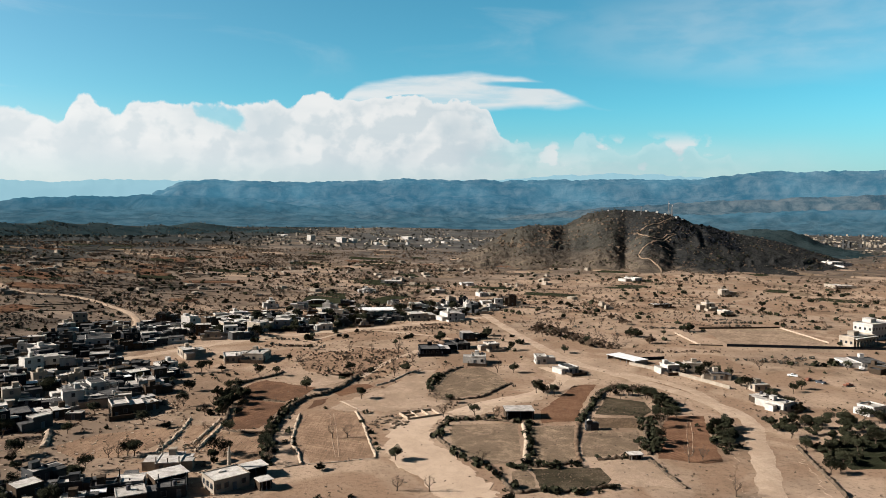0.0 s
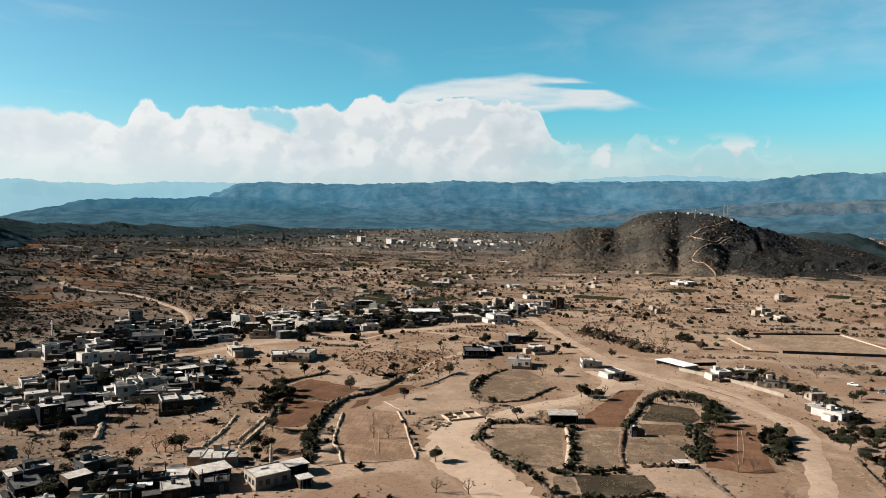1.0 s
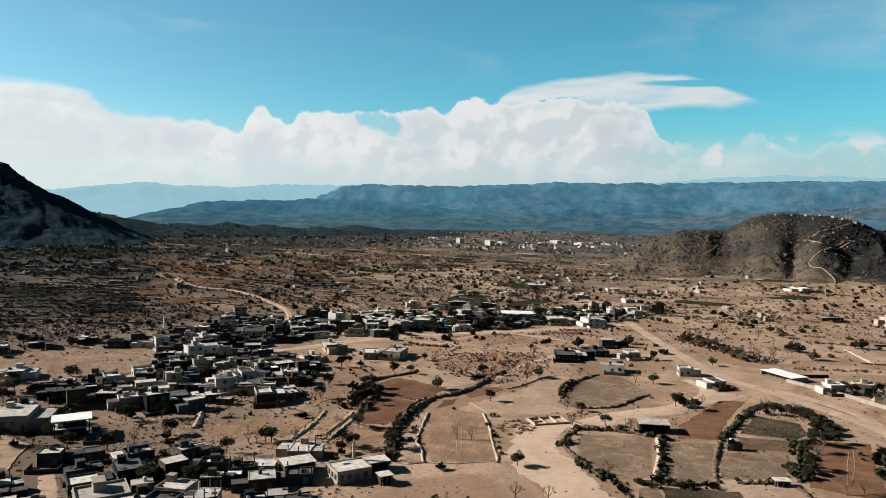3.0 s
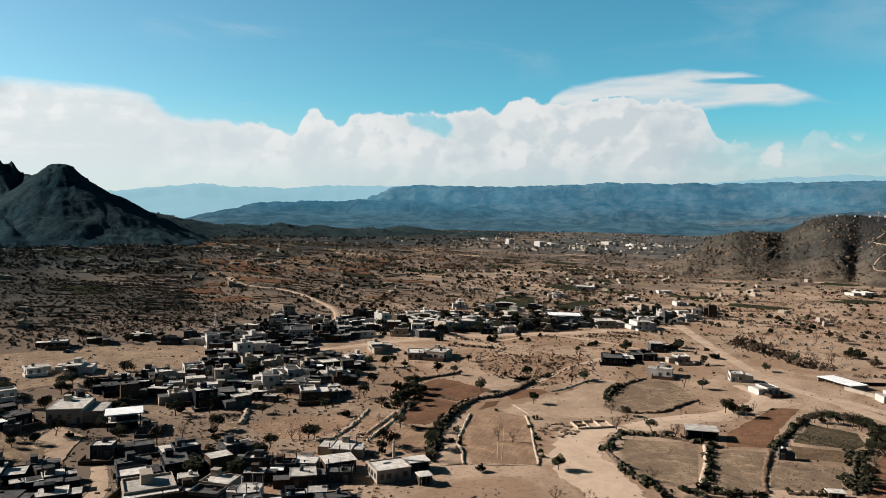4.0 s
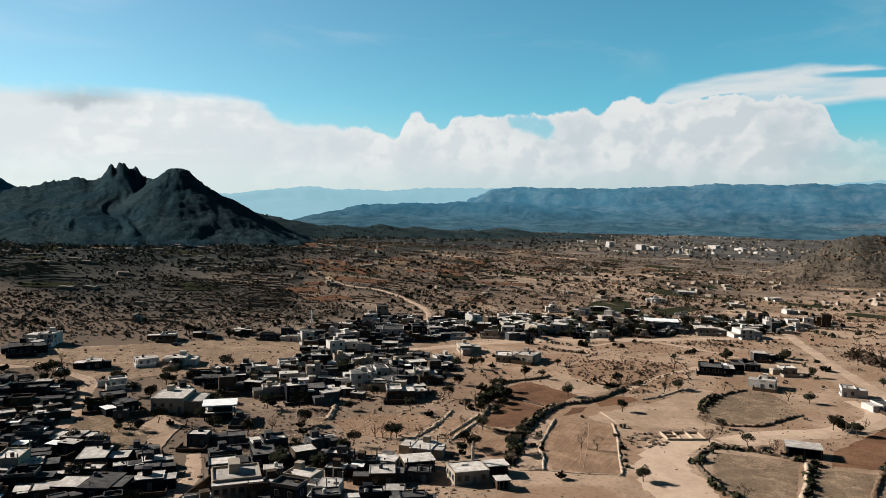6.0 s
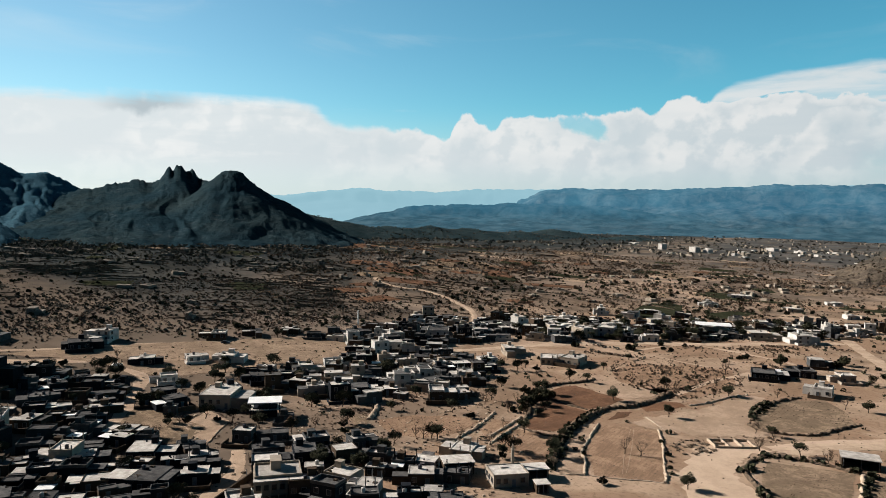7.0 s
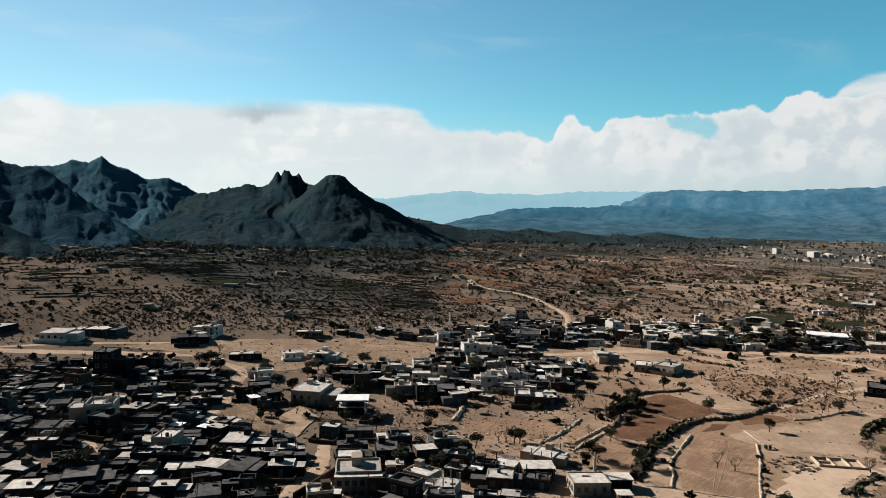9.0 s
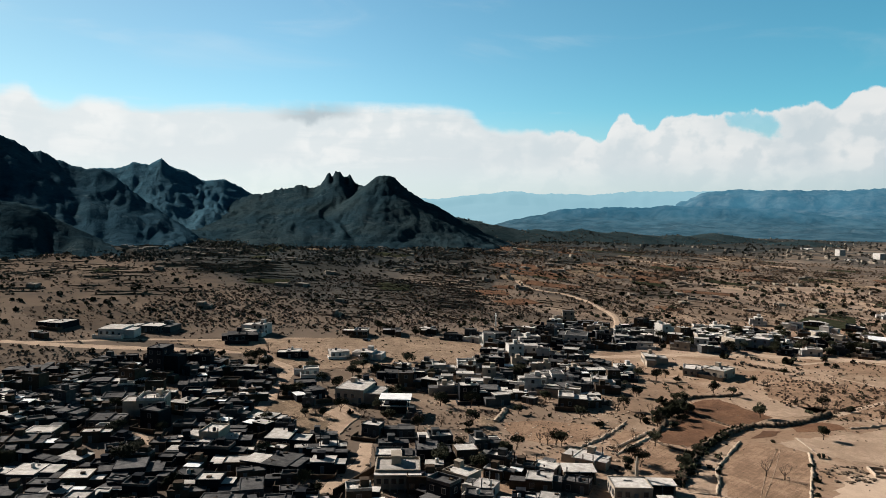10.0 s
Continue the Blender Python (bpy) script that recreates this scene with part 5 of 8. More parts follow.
def make_tree(seed, kind, dry=False):
    """A thorn tree: tapered trunk, forked limbs, and a crown of leaf clumps; kind: leafy, open or bare."""
    r = random.Random(seed)
    root = new({"bush": "bush", "bare": "leafless_tree"}.get(kind, "tree"))
    tall = r.uniform(4.2, 5.4) if kind != "bush" else r.uniform(2.0, 2.8)
    fork = tall * (r.uniform(0.2, 0.3) if kind != "bush" else 0.12)
    wood, leaves = [], []
    lean = Vector((r.uniform(-0.25, 0.25), r.uniform(-0.25, 0.25), 0))
    base = Vector((0, 0, -0.25))
    knee = lean * fork + Vector((0, 0, fork))
    wood.append(tube([base, base.lerp(knee, 0.5) + Vector((0.06, -0.04, 0)), knee], [0.24, 0.17, 0.13], 7))
    limbs = r.randint(5, 7)
    for k in range(limbs):
        a = 2 * math.pi * k / limbs + r.uniform(-0.4, 0.4)
        out = r.uniform(0.32, 0.5) * tall * (0.8 if kind != "bush" else 1.0)
        end = knee + Vector((math.cos(a) * out, math.sin(a) * out, r.uniform(0.42, 0.62) * tall))
        if k == limbs - 1:
            end = knee + Vector((r.uniform(-0.3, 0.3), r.uniform(-0.3, 0.3), tall - fork))
        bend = knee.lerp(end, 0.5) + Vector((math.cos(a) * 0.3, math.sin(a) * 0.3, -0.15))
        wood.append(tube([knee, bend, end], [0.10, 0.06, 0.025], 5))
        for _ in range(6 if kind == "bare" else 3):
            s = bend.lerp(end, r.uniform(0.0, 0.9))
            tip = s + Vector((r.gauss(0, 0.5), r.gauss(0, 0.5), r.uniform(0.2, 0.9)))
            wood.append(tube([s, s.lerp(tip, 0.55) + Vector((0.08, 0.05, 0)), tip], [0.04, 0.028, 0.012], 4))
            if kind == "bare":
                for _ in range(3):
                    u = s.lerp(tip, r.uniform(0.3, 1.0))
                    wood.append(tube([u, u + Vector((r.gauss(0, 0.3), r.gauss(0, 0.3), r.uniform(0.1, 0.5)))], [0.022, 0.01], 3))
            elif kind == "open":
                leaves.append(leaf_cloud(r, 16, tip, r.uniform(0.35, 0.6), 0.16, 0.7))
        if kind in ("leafy", "bush"):
            for _ in range(3):
                c = bend.lerp(end, r.uniform(0.2, 1.05)) + Vector((r.gauss(0, 0.3), r.gauss(0, 0.3), r.uniform(-0.1, 0.3)))
                leaves.append(leaf_cloud(r, 105, c, r.uniform(0.85, 1.3) * tall / 5, 0.2, 0.75))
    part("trunk", joined(*wood), BARK, root)
    if leaves:
        part("crown", joined(*leaves), LEAF if kind in ("leafy", "bush") and not dry else DRYLEAF, root)
    label = {"leafy": "dark green rounded acacia tree on dry ground", "open": "thinly leaved brownish thorn tree on dry ground", "bare": "leafless grey thorn tree on dry ground", "bush": "dense low green thorn bush on dry ground"}[kind]
    label = "dense brown half-bare thorn bush on dry ground" if dry else label
    return tagged(root, label, "tree" if kind != "bush" else "bush", group="thorn trees")


TREES = {"leafy": [make_tree(s, "leafy") for s in (1, 2, 3)], "open": [make_tree(s, "open") for s in (4, 5)], "bare": [make_tree(s, "bare") for s in (6, 7)], "bush": [make_tree(s, "bush") for s in (8, 9)], "brown": [make_tree(s, "bush", True) for s in (10, 11)]}
FRESH = {id(t) for k in TREES.values() for t in k}


def plant(x, y, kind, size=1.0):
    proto = rng.choice(TREES[kind])
    m = pose(x, y, rise(x, y) + 0.03, 0, 0, rng.uniform(0, 360)) @ Matrix.Diagonal((size * rng.uniform(0.9, 1.15), size * rng.uniform(0.9, 1.15), size, 1))
    if id(proto) in FRESH:
        FRESH.discard(id(proto))
        proto.matrix_basis = m
        return proto
    return copy_thing(proto, m @ Matrix.Diagonal((*(1 / k for k in proto.scale), 1)))


# ---- houses ----
def panel(x0, z0, x1, z1, rim, out, deep):
    """A frame and the pane set back in it, as one piece."""
    ring = [(x0, z0), (x1, z0), (x1, z1), (x0, z1)]
    inner = [(x0 + rim, z0 + rim), (x1 - rim, z0 + rim), (x1 - rim, z1 - rim), (x0 + rim, z1 - rim)]
    v = [(x, 0.05, z) for x, z in ring] + [(x, -out, z) for x, z in ring] + [(x, -out, z) for x, z in inner] + [(x, deep, z) for x, z in inner]
    f = [(k + o, (k + 1) % 4 + o, (k + 1) % 4 + o + 4, k + o + 4) for o in (0, 4, 8) for k in range(4)] + [(12, 13, 14, 15)]
    return v, f, [0] * 12 + [1]


def set_in(name, root, m):
    """A window or a door as a frame with its own pane or leaf."""
    shape, skin, inner = (WINDOW, PANE, "pane") if name == "window" else (DOORLEAF, DOOR, "leaf")
    frame_mesh = shared(name, (shape[0], shape[1][:12], [0] * 12), (FRAME,))
    leaf_mesh = shared(inner, (shape[0][12:], [(0, 1, 2, 3)], [0]), (skin,))
    child(inner, leaf_mesh, child(name, frame_mesh, root, m))


WINDOW, DOORLEAF = panel(-0.7, -0.8, 0.7, 0.8, 0.1, 0.07, -0.005), panel(-0.6, 0.0, 0.6, 2.2, 0.1, 0.07, -0.005)
SHARED = {}


def shared(name, shape, mats):
    if name not in SHARED:
        me = bpy.data.meshes.new(name)
        me.from_pydata(shape[0], [], shape[1])
        me.polygons.foreach_set("material_index", shape[2])
        for mt in mats:
            me.materials.append(mt)
        SHARED[name] = me
    return SHARED[name]


PLACED = []
WALLS = {"white": (WHITE, "whitewashed"), "cream": (CREAM, "cream plastered"), "block": (BLOCK, "grey cement-block"), "mud": (MUD, "brown stone"), "dark": (BASALT, "dark basalt stone")}


def house(x, y, w, d, h, turn, walls, detail=2, unfinished=False, hut=None, name="house", roofmat=None):
    """A flat-roofed village house. detail: 2 all parts, 1 few, 0 the shell alone."""
    r = random.Random(int(x * 13 + y * 7))
    mat, word = WALLS[walls]
    storeys = max(1, round(h / 3.6))
    root = new(name)
    root.matrix_basis = pose(x, y, rise(x, y), 0, 0, turn)
    roofmat = roofmat or (ROOF if r.random() < (0.9 if walls in ("white", "cream") else 0.55 if x > -185 and y > 138 else 0.3) else ROOFMUD)
    wide = w
    if detail and w > 9.0:
        # long houses are stepped: a taller block and a lower one beside it
        w = wide * r.uniform(0.52, 0.68)
    a, b = w / 2, d / 2
    if wide > w:
        s, ew, ed, eh = r.choice((-1, 1)), wide - w, d * r.uniform(0.6, 0.95), max(2.4, h * r.uniform(0.68, 0.88))
        ex, ey = s * (a + ew / 2 - 0.05), r.uniform(-0.5, 0.5) * (d - ed)
        room = boxes((ex - ew / 2, ey - ed / 2, -0.6, ex + ew / 2, ey + ed / 2, eh, 0.05), (ex - ew / 2 + 0.2, ey - ed / 2 + 0.2, eh - 0.02, ex + ew / 2 - 0.2, ey + ed / 2 - 0.2, eh + 0.1, 0, 1),
                     (ex - ew / 2, ey - ed / 2, eh, ex + ew / 2, ey - ed / 2 + 0.2, eh + 0.3), (ex - ew / 2, ey + ed / 2 - 0.2, eh, ex + ew / 2, ey + ed / 2, eh + 0.3))
        part("lower_block", room, (mat, ROOF if r.random() < 0.35 else roofmat), root)
    shell = [(-a, -b, -0.6, a, b, h, 0.06)]
    part("wall", boxes(*shell), mat, root)
    part("roof", boxes((-a + 0.2, -b + 0.2, h - 0.05, a - 0.2, b - 0.2, h + 0.10)), roofmat, root)
    for _ in range(r.choice((0, 1, 1, 2, 2, 3)) if detail else 0):
        # lower rooms built on to the sides
        ew, ed, eh = r.uniform(2.6, 4.6), r.uniform(2.6, 0.9 * d + 0.5), r.uniform(2.3, min(h, 3.4) - 0.1)
        if r.random() < 0.75:
            s = r.choice((-1, 1))
            ex, ey = s * (a + ew / 2 - 0.1), r.uniform(-b, b) * 0.5
        else:
            s = r.choice((-1, 1))
            ex, ey = r.uniform(-a, a) * 0.6, s * (b + ed / 2 - 0.1)
        room = boxes((ex - ew / 2, ey - ed / 2, -0.6, ex + ew / 2, ey + ed / 2, eh, 0.04), (ex - ew / 2 - 0.08, ey - ed / 2 - 0.08, eh, ex + ew / 2 + 0.08, ey + ed / 2 + 0.08, eh + 0.14, 0, 1))
        part("annex", room, (mat, r.choice((ROOFMUD, ROOFMUD, roofmat, SHEET if r.random() < 0.2 else roofmat))), root)
    if detail and r.random() < 0.6:
        # a low yard wall round the front
        yd, yh = r.uniform(3.0, 6.0), r.uniform(1.2, 1.9)
        part("yard_wall", boxes((-a - 1.5, -b - yd, -0.5, a + 1, -b - yd + 0.25, yh), (-a - 1.5, -b - yd + 0.25, -0.5, -a - 1.25, -b + 0.5, yh), (a + 0.75, -b - yd + 0.25, -0.5, a + 1, -b + 0.5, yh)), mat if r.random() < 0.5 else MUD, root)
    ph = r.choice((0.15, 0.3, 0.5, 0.8)) * r.uniform(0.8, 1.2)
    part("parapet", boxes((-a - 0.03, -b - 0.03, h, a + 0.03, -b + 0.22, h + ph), (-a - 0.03, b - 0.22, h, a + 0.03, b + 0.03, h + ph), (-a - 0.03, -b + 0.22, h, -a + 0.22, b - 0.22, h + ph), (a - 0.22, -b + 0.22, h, a + 0.03, b - 0.22, h + ph)), roofmat if r.random() < 0.55 else mat, root)
    if detail >= 1:
        per = max(1, int(w / (2.6 if detail == 2 else 4.0)))
        door_at = r.randrange(per)
        for s in range(storeys):
            zc = (s + 0.52) * h / storeys
            for k in range(per):
                px = -a + w * (k + 0.5) / per
                if s == 0 and k == door_at:
                    set_in("door", root, pose(px, -b - 0.01, 0.02))
                else:
                    set_in("window", root, pose(px, -b - 0.015, zc))
            if detail == 2:
                for k in range(max(1, int(d / 3.4))):
                    py = -b + d * (k + 0.5) / max(1, int(d / 3.4))
                    set_in("window", root, pose(-a - 0.015, py, zc, 0, 0, -90))
                    if k % 2 == 0:
                        set_in("window", root, pose(a + 0.015, py, zc, 0, 0, 90))
    hut = r.random() < 0.5 if hut is None else hut
    if hut and detail:
        hw, hd = r.uniform(1.8, 2.6), r.uniform(1.8, 2.6)
        hx, hy = r.uniform(-a + 0.4, max(-a + 0.5, a - hw - 0.4)), max(-b + 0.3, b - hd - r.uniform(0.3, 1.0))
        part("stair_room", boxes((hx, hy, h + 0.05, hx + hw, hy + hd, h + 1.9, 0.03), (hx - 0.1, hy - 0.1, h + 1.9, hx + hw + 0.1, hy + hd + 0.1, h + 2.02)), mat, root)
    if detail == 2 and r.random() < 0.4:
        tx, ty = r.uniform(-a + 1, a - 1), r.uniform(-b + 1, b - 1)
        ring = tube([(tx, ty, h + 0.1), (tx, ty, h + 1.15), (tx, ty, h + 1.25), (tx, ty, h + 1.4)], [0.55, 0.57, 0.5, 0.18], 12)
        part("water_tank", ring, TANK if r.random() < 0.6 else WHITE, root)
    if detail:
        for _ in range(r.randint(0, 2)):
            s = r.uniform(0.2, 0.7)
            cx, cy = r.uniform(-a + 0.8, a - 0.8), r.uniform(-b + 0.8, b - 0.8)
            crate = (cx - s, cy - s * r.uniform(0.3, 1.0), h + 0.09, cx + s, cy + s * r.uniform(0.3, 1.0), h + r.uniform(0.25, 0.8), 0.06)
            part("crate", boxes(crate)[:2], r.choice((STONE, FRAME, MUD, ROOFMUD, mat)), root)
    if unfinished:
        for k in range(max(3, int(w / 2.2))):
            for q in (-1, 1):
                cx = -a + 0.3 + (w - 0.6) * k / (max(3, int(w / 2.2)) - 1)
                part("column", boxes((cx - 0.14, q * (b - 0.3) - 0.14, h + 0.05, cx + 0.14, q * (b - 0.3) + 0.14, h + r.uniform(1.6, 2.9))), mat, root)
    PLACED.append((x, y, math.hypot(w, d) / 2))
    BLOCKED.append((x, y, math.hypot(w, d) / 2 + 0.5))
    shape = "single-storey" if storeys == 1 else "two-storey" if storeys == 2 else "tall"
    extra = " with bare concrete columns on its roof" if unfinished else " with a roof parapet"
    if name == "shed":
        return tagged(root, f"small {word} flat-roofed shed among the houses", "shed", group="village sheds")
    return tagged(root, f"{word} {shape} house{extra}", "house", group="village houses")


def mosque():
    """The white prayer house with its short minaret."""
    root = new("mosque")
    root.matrix_basis = pose(-60.3, 193.4, 0, 0, 0, 41)
    part("wall", boxes((-5.2, -4.2, -0.5, 5.2, 4.2, 3.5, 0.05)), CREAM, root)
    part("roof", boxes((-4.95, -3.95, 3.42, 4.95, 3.95, 3.6)), ROOF, root)
    part("parapet", boxes((-5.3, -4.3, 3.5, 5.3, -4.0, 3.82), (-5.3, 4.0, 3.5, 5.3, 4.3, 3.82), (-5.3, -4.0, 3.5, -5.0, 4.0, 3.82), (5.0, -4.0, 3.5, 5.3, 4.0, 3.82)), CREAM, root)
    set_in("door", root, pose(0.8, -4.22, 0.02))
    for px in (-3.8, -1.6, 3.4):
        set_in("window", root, pose(px, -4.22, 1.9))
    for py in (-2.6, 0, 2.6):
        set_in("window", root, pose(-5.22, py, 1.9, 0, 0, -90))
        set_in("window", root, pose(5.22, py, 1.9, 0, 0, 90))
    part("minaret", joined(tube([(3.2, 4.9, -0.5), (3.2, 4.9, 4.5), (3.2, 4.9, 7.6)], [0.62, 0.5, 0.42], 10), tube([(3.2, 4.9, 7.6), (3.2, 4.9, 7.78)], [0.64, 0.64], 10),
                           tube([(3.2, 4.9, 7.78), (3.2, 4.9, 8.7), (3.2, 4.9, 9.05), (3.2, 4.9, 9.4)], [0.32, 0.32, 0.22, 0.04], 10)), CREAM, root, "slim round pale minaret")
    part("skylight", boxes((-1.6, 1.0, 3.58, 0.6, 2.0, 3.95, 0.1)), ROOF, root)
    PLACED.append((-60.3, 193.4, 10)), BLOCKED.append((-60.3, 193.4, 7))
    return tagged(root, "whitewashed village mosque with a short slim minaret", "mosque")


mosque()
PLACED.append((-58.5, 183.0, 9))      # the open yard before the mosque
HOUSES = []
HOUSES.append([(51, 359, 10.4, 7.4, 3.6, 1), (62, 339, 10.1, 8, 2.8, 1), (19, 358, 11.7, 8.7, 3.6, 1), (11, 396, 12.8, 10.3, 2.7, 2), (-7, 383, 17, 13.7, 2.7, 2), (15, 425, 12.1, 8, 4.1, 0), (28, 394, 11.6, 7.6, 3.2, 3), (5, 500, 14.5, 12.5, 5.4, 1), (-19, 504, 20.3, 14.5, 3.8, 3), (-21, 547, 13.2, 9.4, 5.1, 1), (22, 547, 8.8, 7.9, 6, 1), (7, 584, 7.1, 5.4, 5, 0), (58, 583, 9.4, 8.1, 7.7, 4), (51, 592, 9.6, 7.4, 5.4, 4), (40, 564, 9.1, 7.4, 2.7, 0)])
HOUSES.append([(-104, 454, 16.5, 11.4, 5.9, 1), (-117, 443, 14.8, 11.9, 6.1, 3), (-128, 435, 11, 9.5, 3, 0), (-135, 465, 9.8, 7.6, 3.5, 0), (-144, 465, 9.8, 8.2, 4.2, 0), (-134, 482, 10.1, 8.3, 3.6, 0), (-153, 455, 11.7, 7.8, 6.6, 4), (-158, 436, 9.5, 8.5, 9.6, 0), (-134, 545, 9.1, 7.2, 5.5, 1), (-110, 549, 13.5, 9.8, 4, 0), (-89, 540, 11.1, 7.3, 4.9, 1), (-76, 512, 7.5, 6.5, 3.9, 0), (-80, 571, 11.6, 8.9, 3, 0), (-62, 538, 13.1, 10.9, 3.8, 0), (-107, 355, 13.5, 11.8, 3.2, 3), (-95, 359, 15, 12.4, 3.9, 3)])
HOUSES.append([(487, 1181, 30.6, 26.9, 6.3, 0), (501, 1141, 24, 17.9, 5.6, 0), (461, 998, 29.8, 25.4, 3.7, 0), (596, 1068, 33.2, 25.3, 6, 0), (422, 750, 24.7, 21.9, 2.7, 0), (268, 667, 13, 10, 5.9, 3), (216, 568, 12.8, 8.0, 5.5, 3), (217, 538, 10.2, 7, 3.2, 3), (185, 582, 16, 8, 2.4, 4), (216, 794, 19.8, 17.6, 3.2, 0), (53, 248, 1.9, 1.5, 2.7, 0), (112, 341, 10, 7.2, 3.8, 1), (127, 350, 8.5, 6.6, 2.8, 3), (130, 329, 9.8, 7.3, 3, 3), (141, 308, 7.2, 5.3, 3, 3)])
HOUSES.append([(136, 278, 10.2, 8.1, 3, 1), (135, 290, 3.7, 2.9, 2.7, 4), (138, 287, 4.2, 3.7, 2.7, 4), (221, 362, 18.8, 15.4, 3, 1), (219, 347, 10, 8.8, 3.2, 0)])
HOUSES.append([(171, 275, 8, 6.9, 2.7, 1), (-134, 365, 12.6, 11.3, 4.1, 3), (-103, 571, 8.4, 6.9, 3.2, 0), (-70, 653, 13.8, 9.5, 2.7, 0), (-55, 732, 17.6, 15.3, 2.7, 0), (35, 642, 10.4, 9.2, 3.1, 0), (-7, 661, 12.8, 11.2, 3, 0), (28, 739, 13.1, 10.4, 2.7, 0), (-39, 577, 9.3, 7.7, 3.1, 0), (-8, 563, 10, 7, 3.5, 0), (-95, 510, 7.6, 6.5, 3.6, 0), (-105, 494, 9.8, 7.8, 3, 0), (-129, 507, 9.3, 6.7, 3.6, 0), (-52, 467, 5.4, 3.6, 2.7, 0)])
HOUSES.append([(-344, 179, 17.9, 15.4, 4.1, 1), (-358, 145, 4, 3.6, 2.8, 0), (-344, 200, 19.9, 13.4, 2.8, 0), (-375, 164, 17.2, 14.6, 2.8, 2), (-267, 164, 13.4, 10.1, 11.4, 2), (-215, 135, 14.6, 10, 7.1, 3), (-256, 227, 11.4, 8.3, 3.3, 2), (-234, 256, 12, 10.1, 3.4, 1), (-246, 245, 9.8, 8.5, 2.7, 0), (-308, 244, 14.4, 9.5, 5.4, 1), (-302, 224, 15.7, 12.6, 3.6, 2), (-275, 289, 14.8, 9.8, 2.7, 4), (-267, 309, 10.7, 8.9, 2.7, 4), (-259, 327, 10.2, 7.5, 2.9, 4), (-226, 214, 6.8, 5.9, 2.7, 1), (-211, 199, 8.8, 7.9, 2.7, 0)])
HOUSES.append([(-187, 206, 18.5, 14.4, 5.1, 3), (-195, 220, 11.1, 9.9, 2.7, 0), (-200, 240, 10.4, 7.6, 2.7, 0), (-193, 248, 8.4, 5.6, 2.7, 0), (-194, 265, 10.8, 8.7, 3.5, 3), (-191, 282, 9, 5.9, 3, 1), (-166, 257, 8.1, 5.7, 3.3, 0), (-169, 248, 6, 4.5, 2.7, 0), (-155, 253, 12.7, 10.2, 2.9, 2), (-165, 280, 9.3, 6.4, 3.4, 0), (-142, 258, 9.7, 6.4, 2.7, 0), (-151, 283, 8.9, 7.7, 3.2, 1), (-146, 293, 11.2, 8.1, 4.1, 1), (-134, 281, 10.6, 9.4, 2.7, 0), (-131, 290, 8.3, 7.2, 2.7, 0)])
HOUSES.append([(-128, 300, 11.1, 8.3, 3.6, 1), (-151, 325, 12.2, 9.3, 2.7, 0), (-164, 323, 13.2, 10.3, 2.7, 2), (-121, 260, 11.7, 9.5, 4.4, 4), (-114, 267, 7.6, 6.1, 2.9, 4), (-120, 176, 11.3, 8.9, 4.3, 2), (-150, 181, 6.5, 5.2, 3.8, 0), (-141, 188, 6, 5.3, 2.7, 0), (-147, 159, 6, 4.7, 2.7, 0), (-164, 153, 14, 10.6, 3.3, 2), (-184, 162, 9.5, 7.9, 2.7, 0), (-174, 140, 12.1, 8.6, 2.7, 2), (-144, 139, 15.8, 11.4, 3.5, 2), (-155, 131, 7.6, 6.8, 2.7, 0), (-136, 123, 11.8, 9.2, 2.7, 0)])
HOUSES.append([(-156, 116, 6.3, 5, 2.7, 0), (-170, 106, 13.3, 8.7, 3.9, 2), (-178, 137, 12.2, 9.2, 4.9, 3), (-217, 99, 8.9, 7.1, 2.7, 0), (-115, 196, 9.9, 6.5, 2.9, 0), (-101, 188, 6.5, 5.2, 2.7, 0), (-86, 191, 7.4, 6, 2.7, 0), (-91, 187, 7.4, 4.9, 2.7, 0), (-101, 170, 8.8, 7.1, 2.7, 0), (-90, 167, 9.1, 7, 2.7, 0), (-81, 207, 11.3, 9.3, 2.7, 0), (-73, 187, 7.6, 5.6, 2.7, 0), (-152, 204, 4.3, 3.6, 2.7, 0), (-127, 190, 7.8, 6.5, 2.7, 0), (-135, 174, 6.8, 4.5, 2.7, 0), (-185, 122, 9.1, 6, 2.7, 0)])
HOUSES.append([(-216, 148, 10, 8.2, 3.2, 0), (-218, 118, 10.9, 9.7, 2.7, 0), (-232, 112, 10, 7.1, 3, 0), (-213, 92, 12.4, 9.5, 2.7, 0), (-189, 98, 8.5, 6.8, 2.7, 0), (-187, 85, 12.3, 9, 2.7, 0), (-238, 131, 11.8, 8.7, 2.9, 0), (-259, 121, 12.4, 9, 2.7, 0), (-238, 165, 10.9, 8.1, 2.7, 0), (-252, 181, 9.5, 7.6, 2.7, 0), (-261, 136, 12.7, 9.2, 2.8, 2), (-292, 122, 16.3, 12.1, 2.8, 2), (-228, 352, 13.6, 11.5, 2.7, 0), (-207, 363, 12.2, 8, 2.8, 0), (-193, 391, 20.9, 16.5, 3.3, 0), (-174, 412, 12.9, 10.7, 3.4, 0)])
SKIN = random.Random(5)
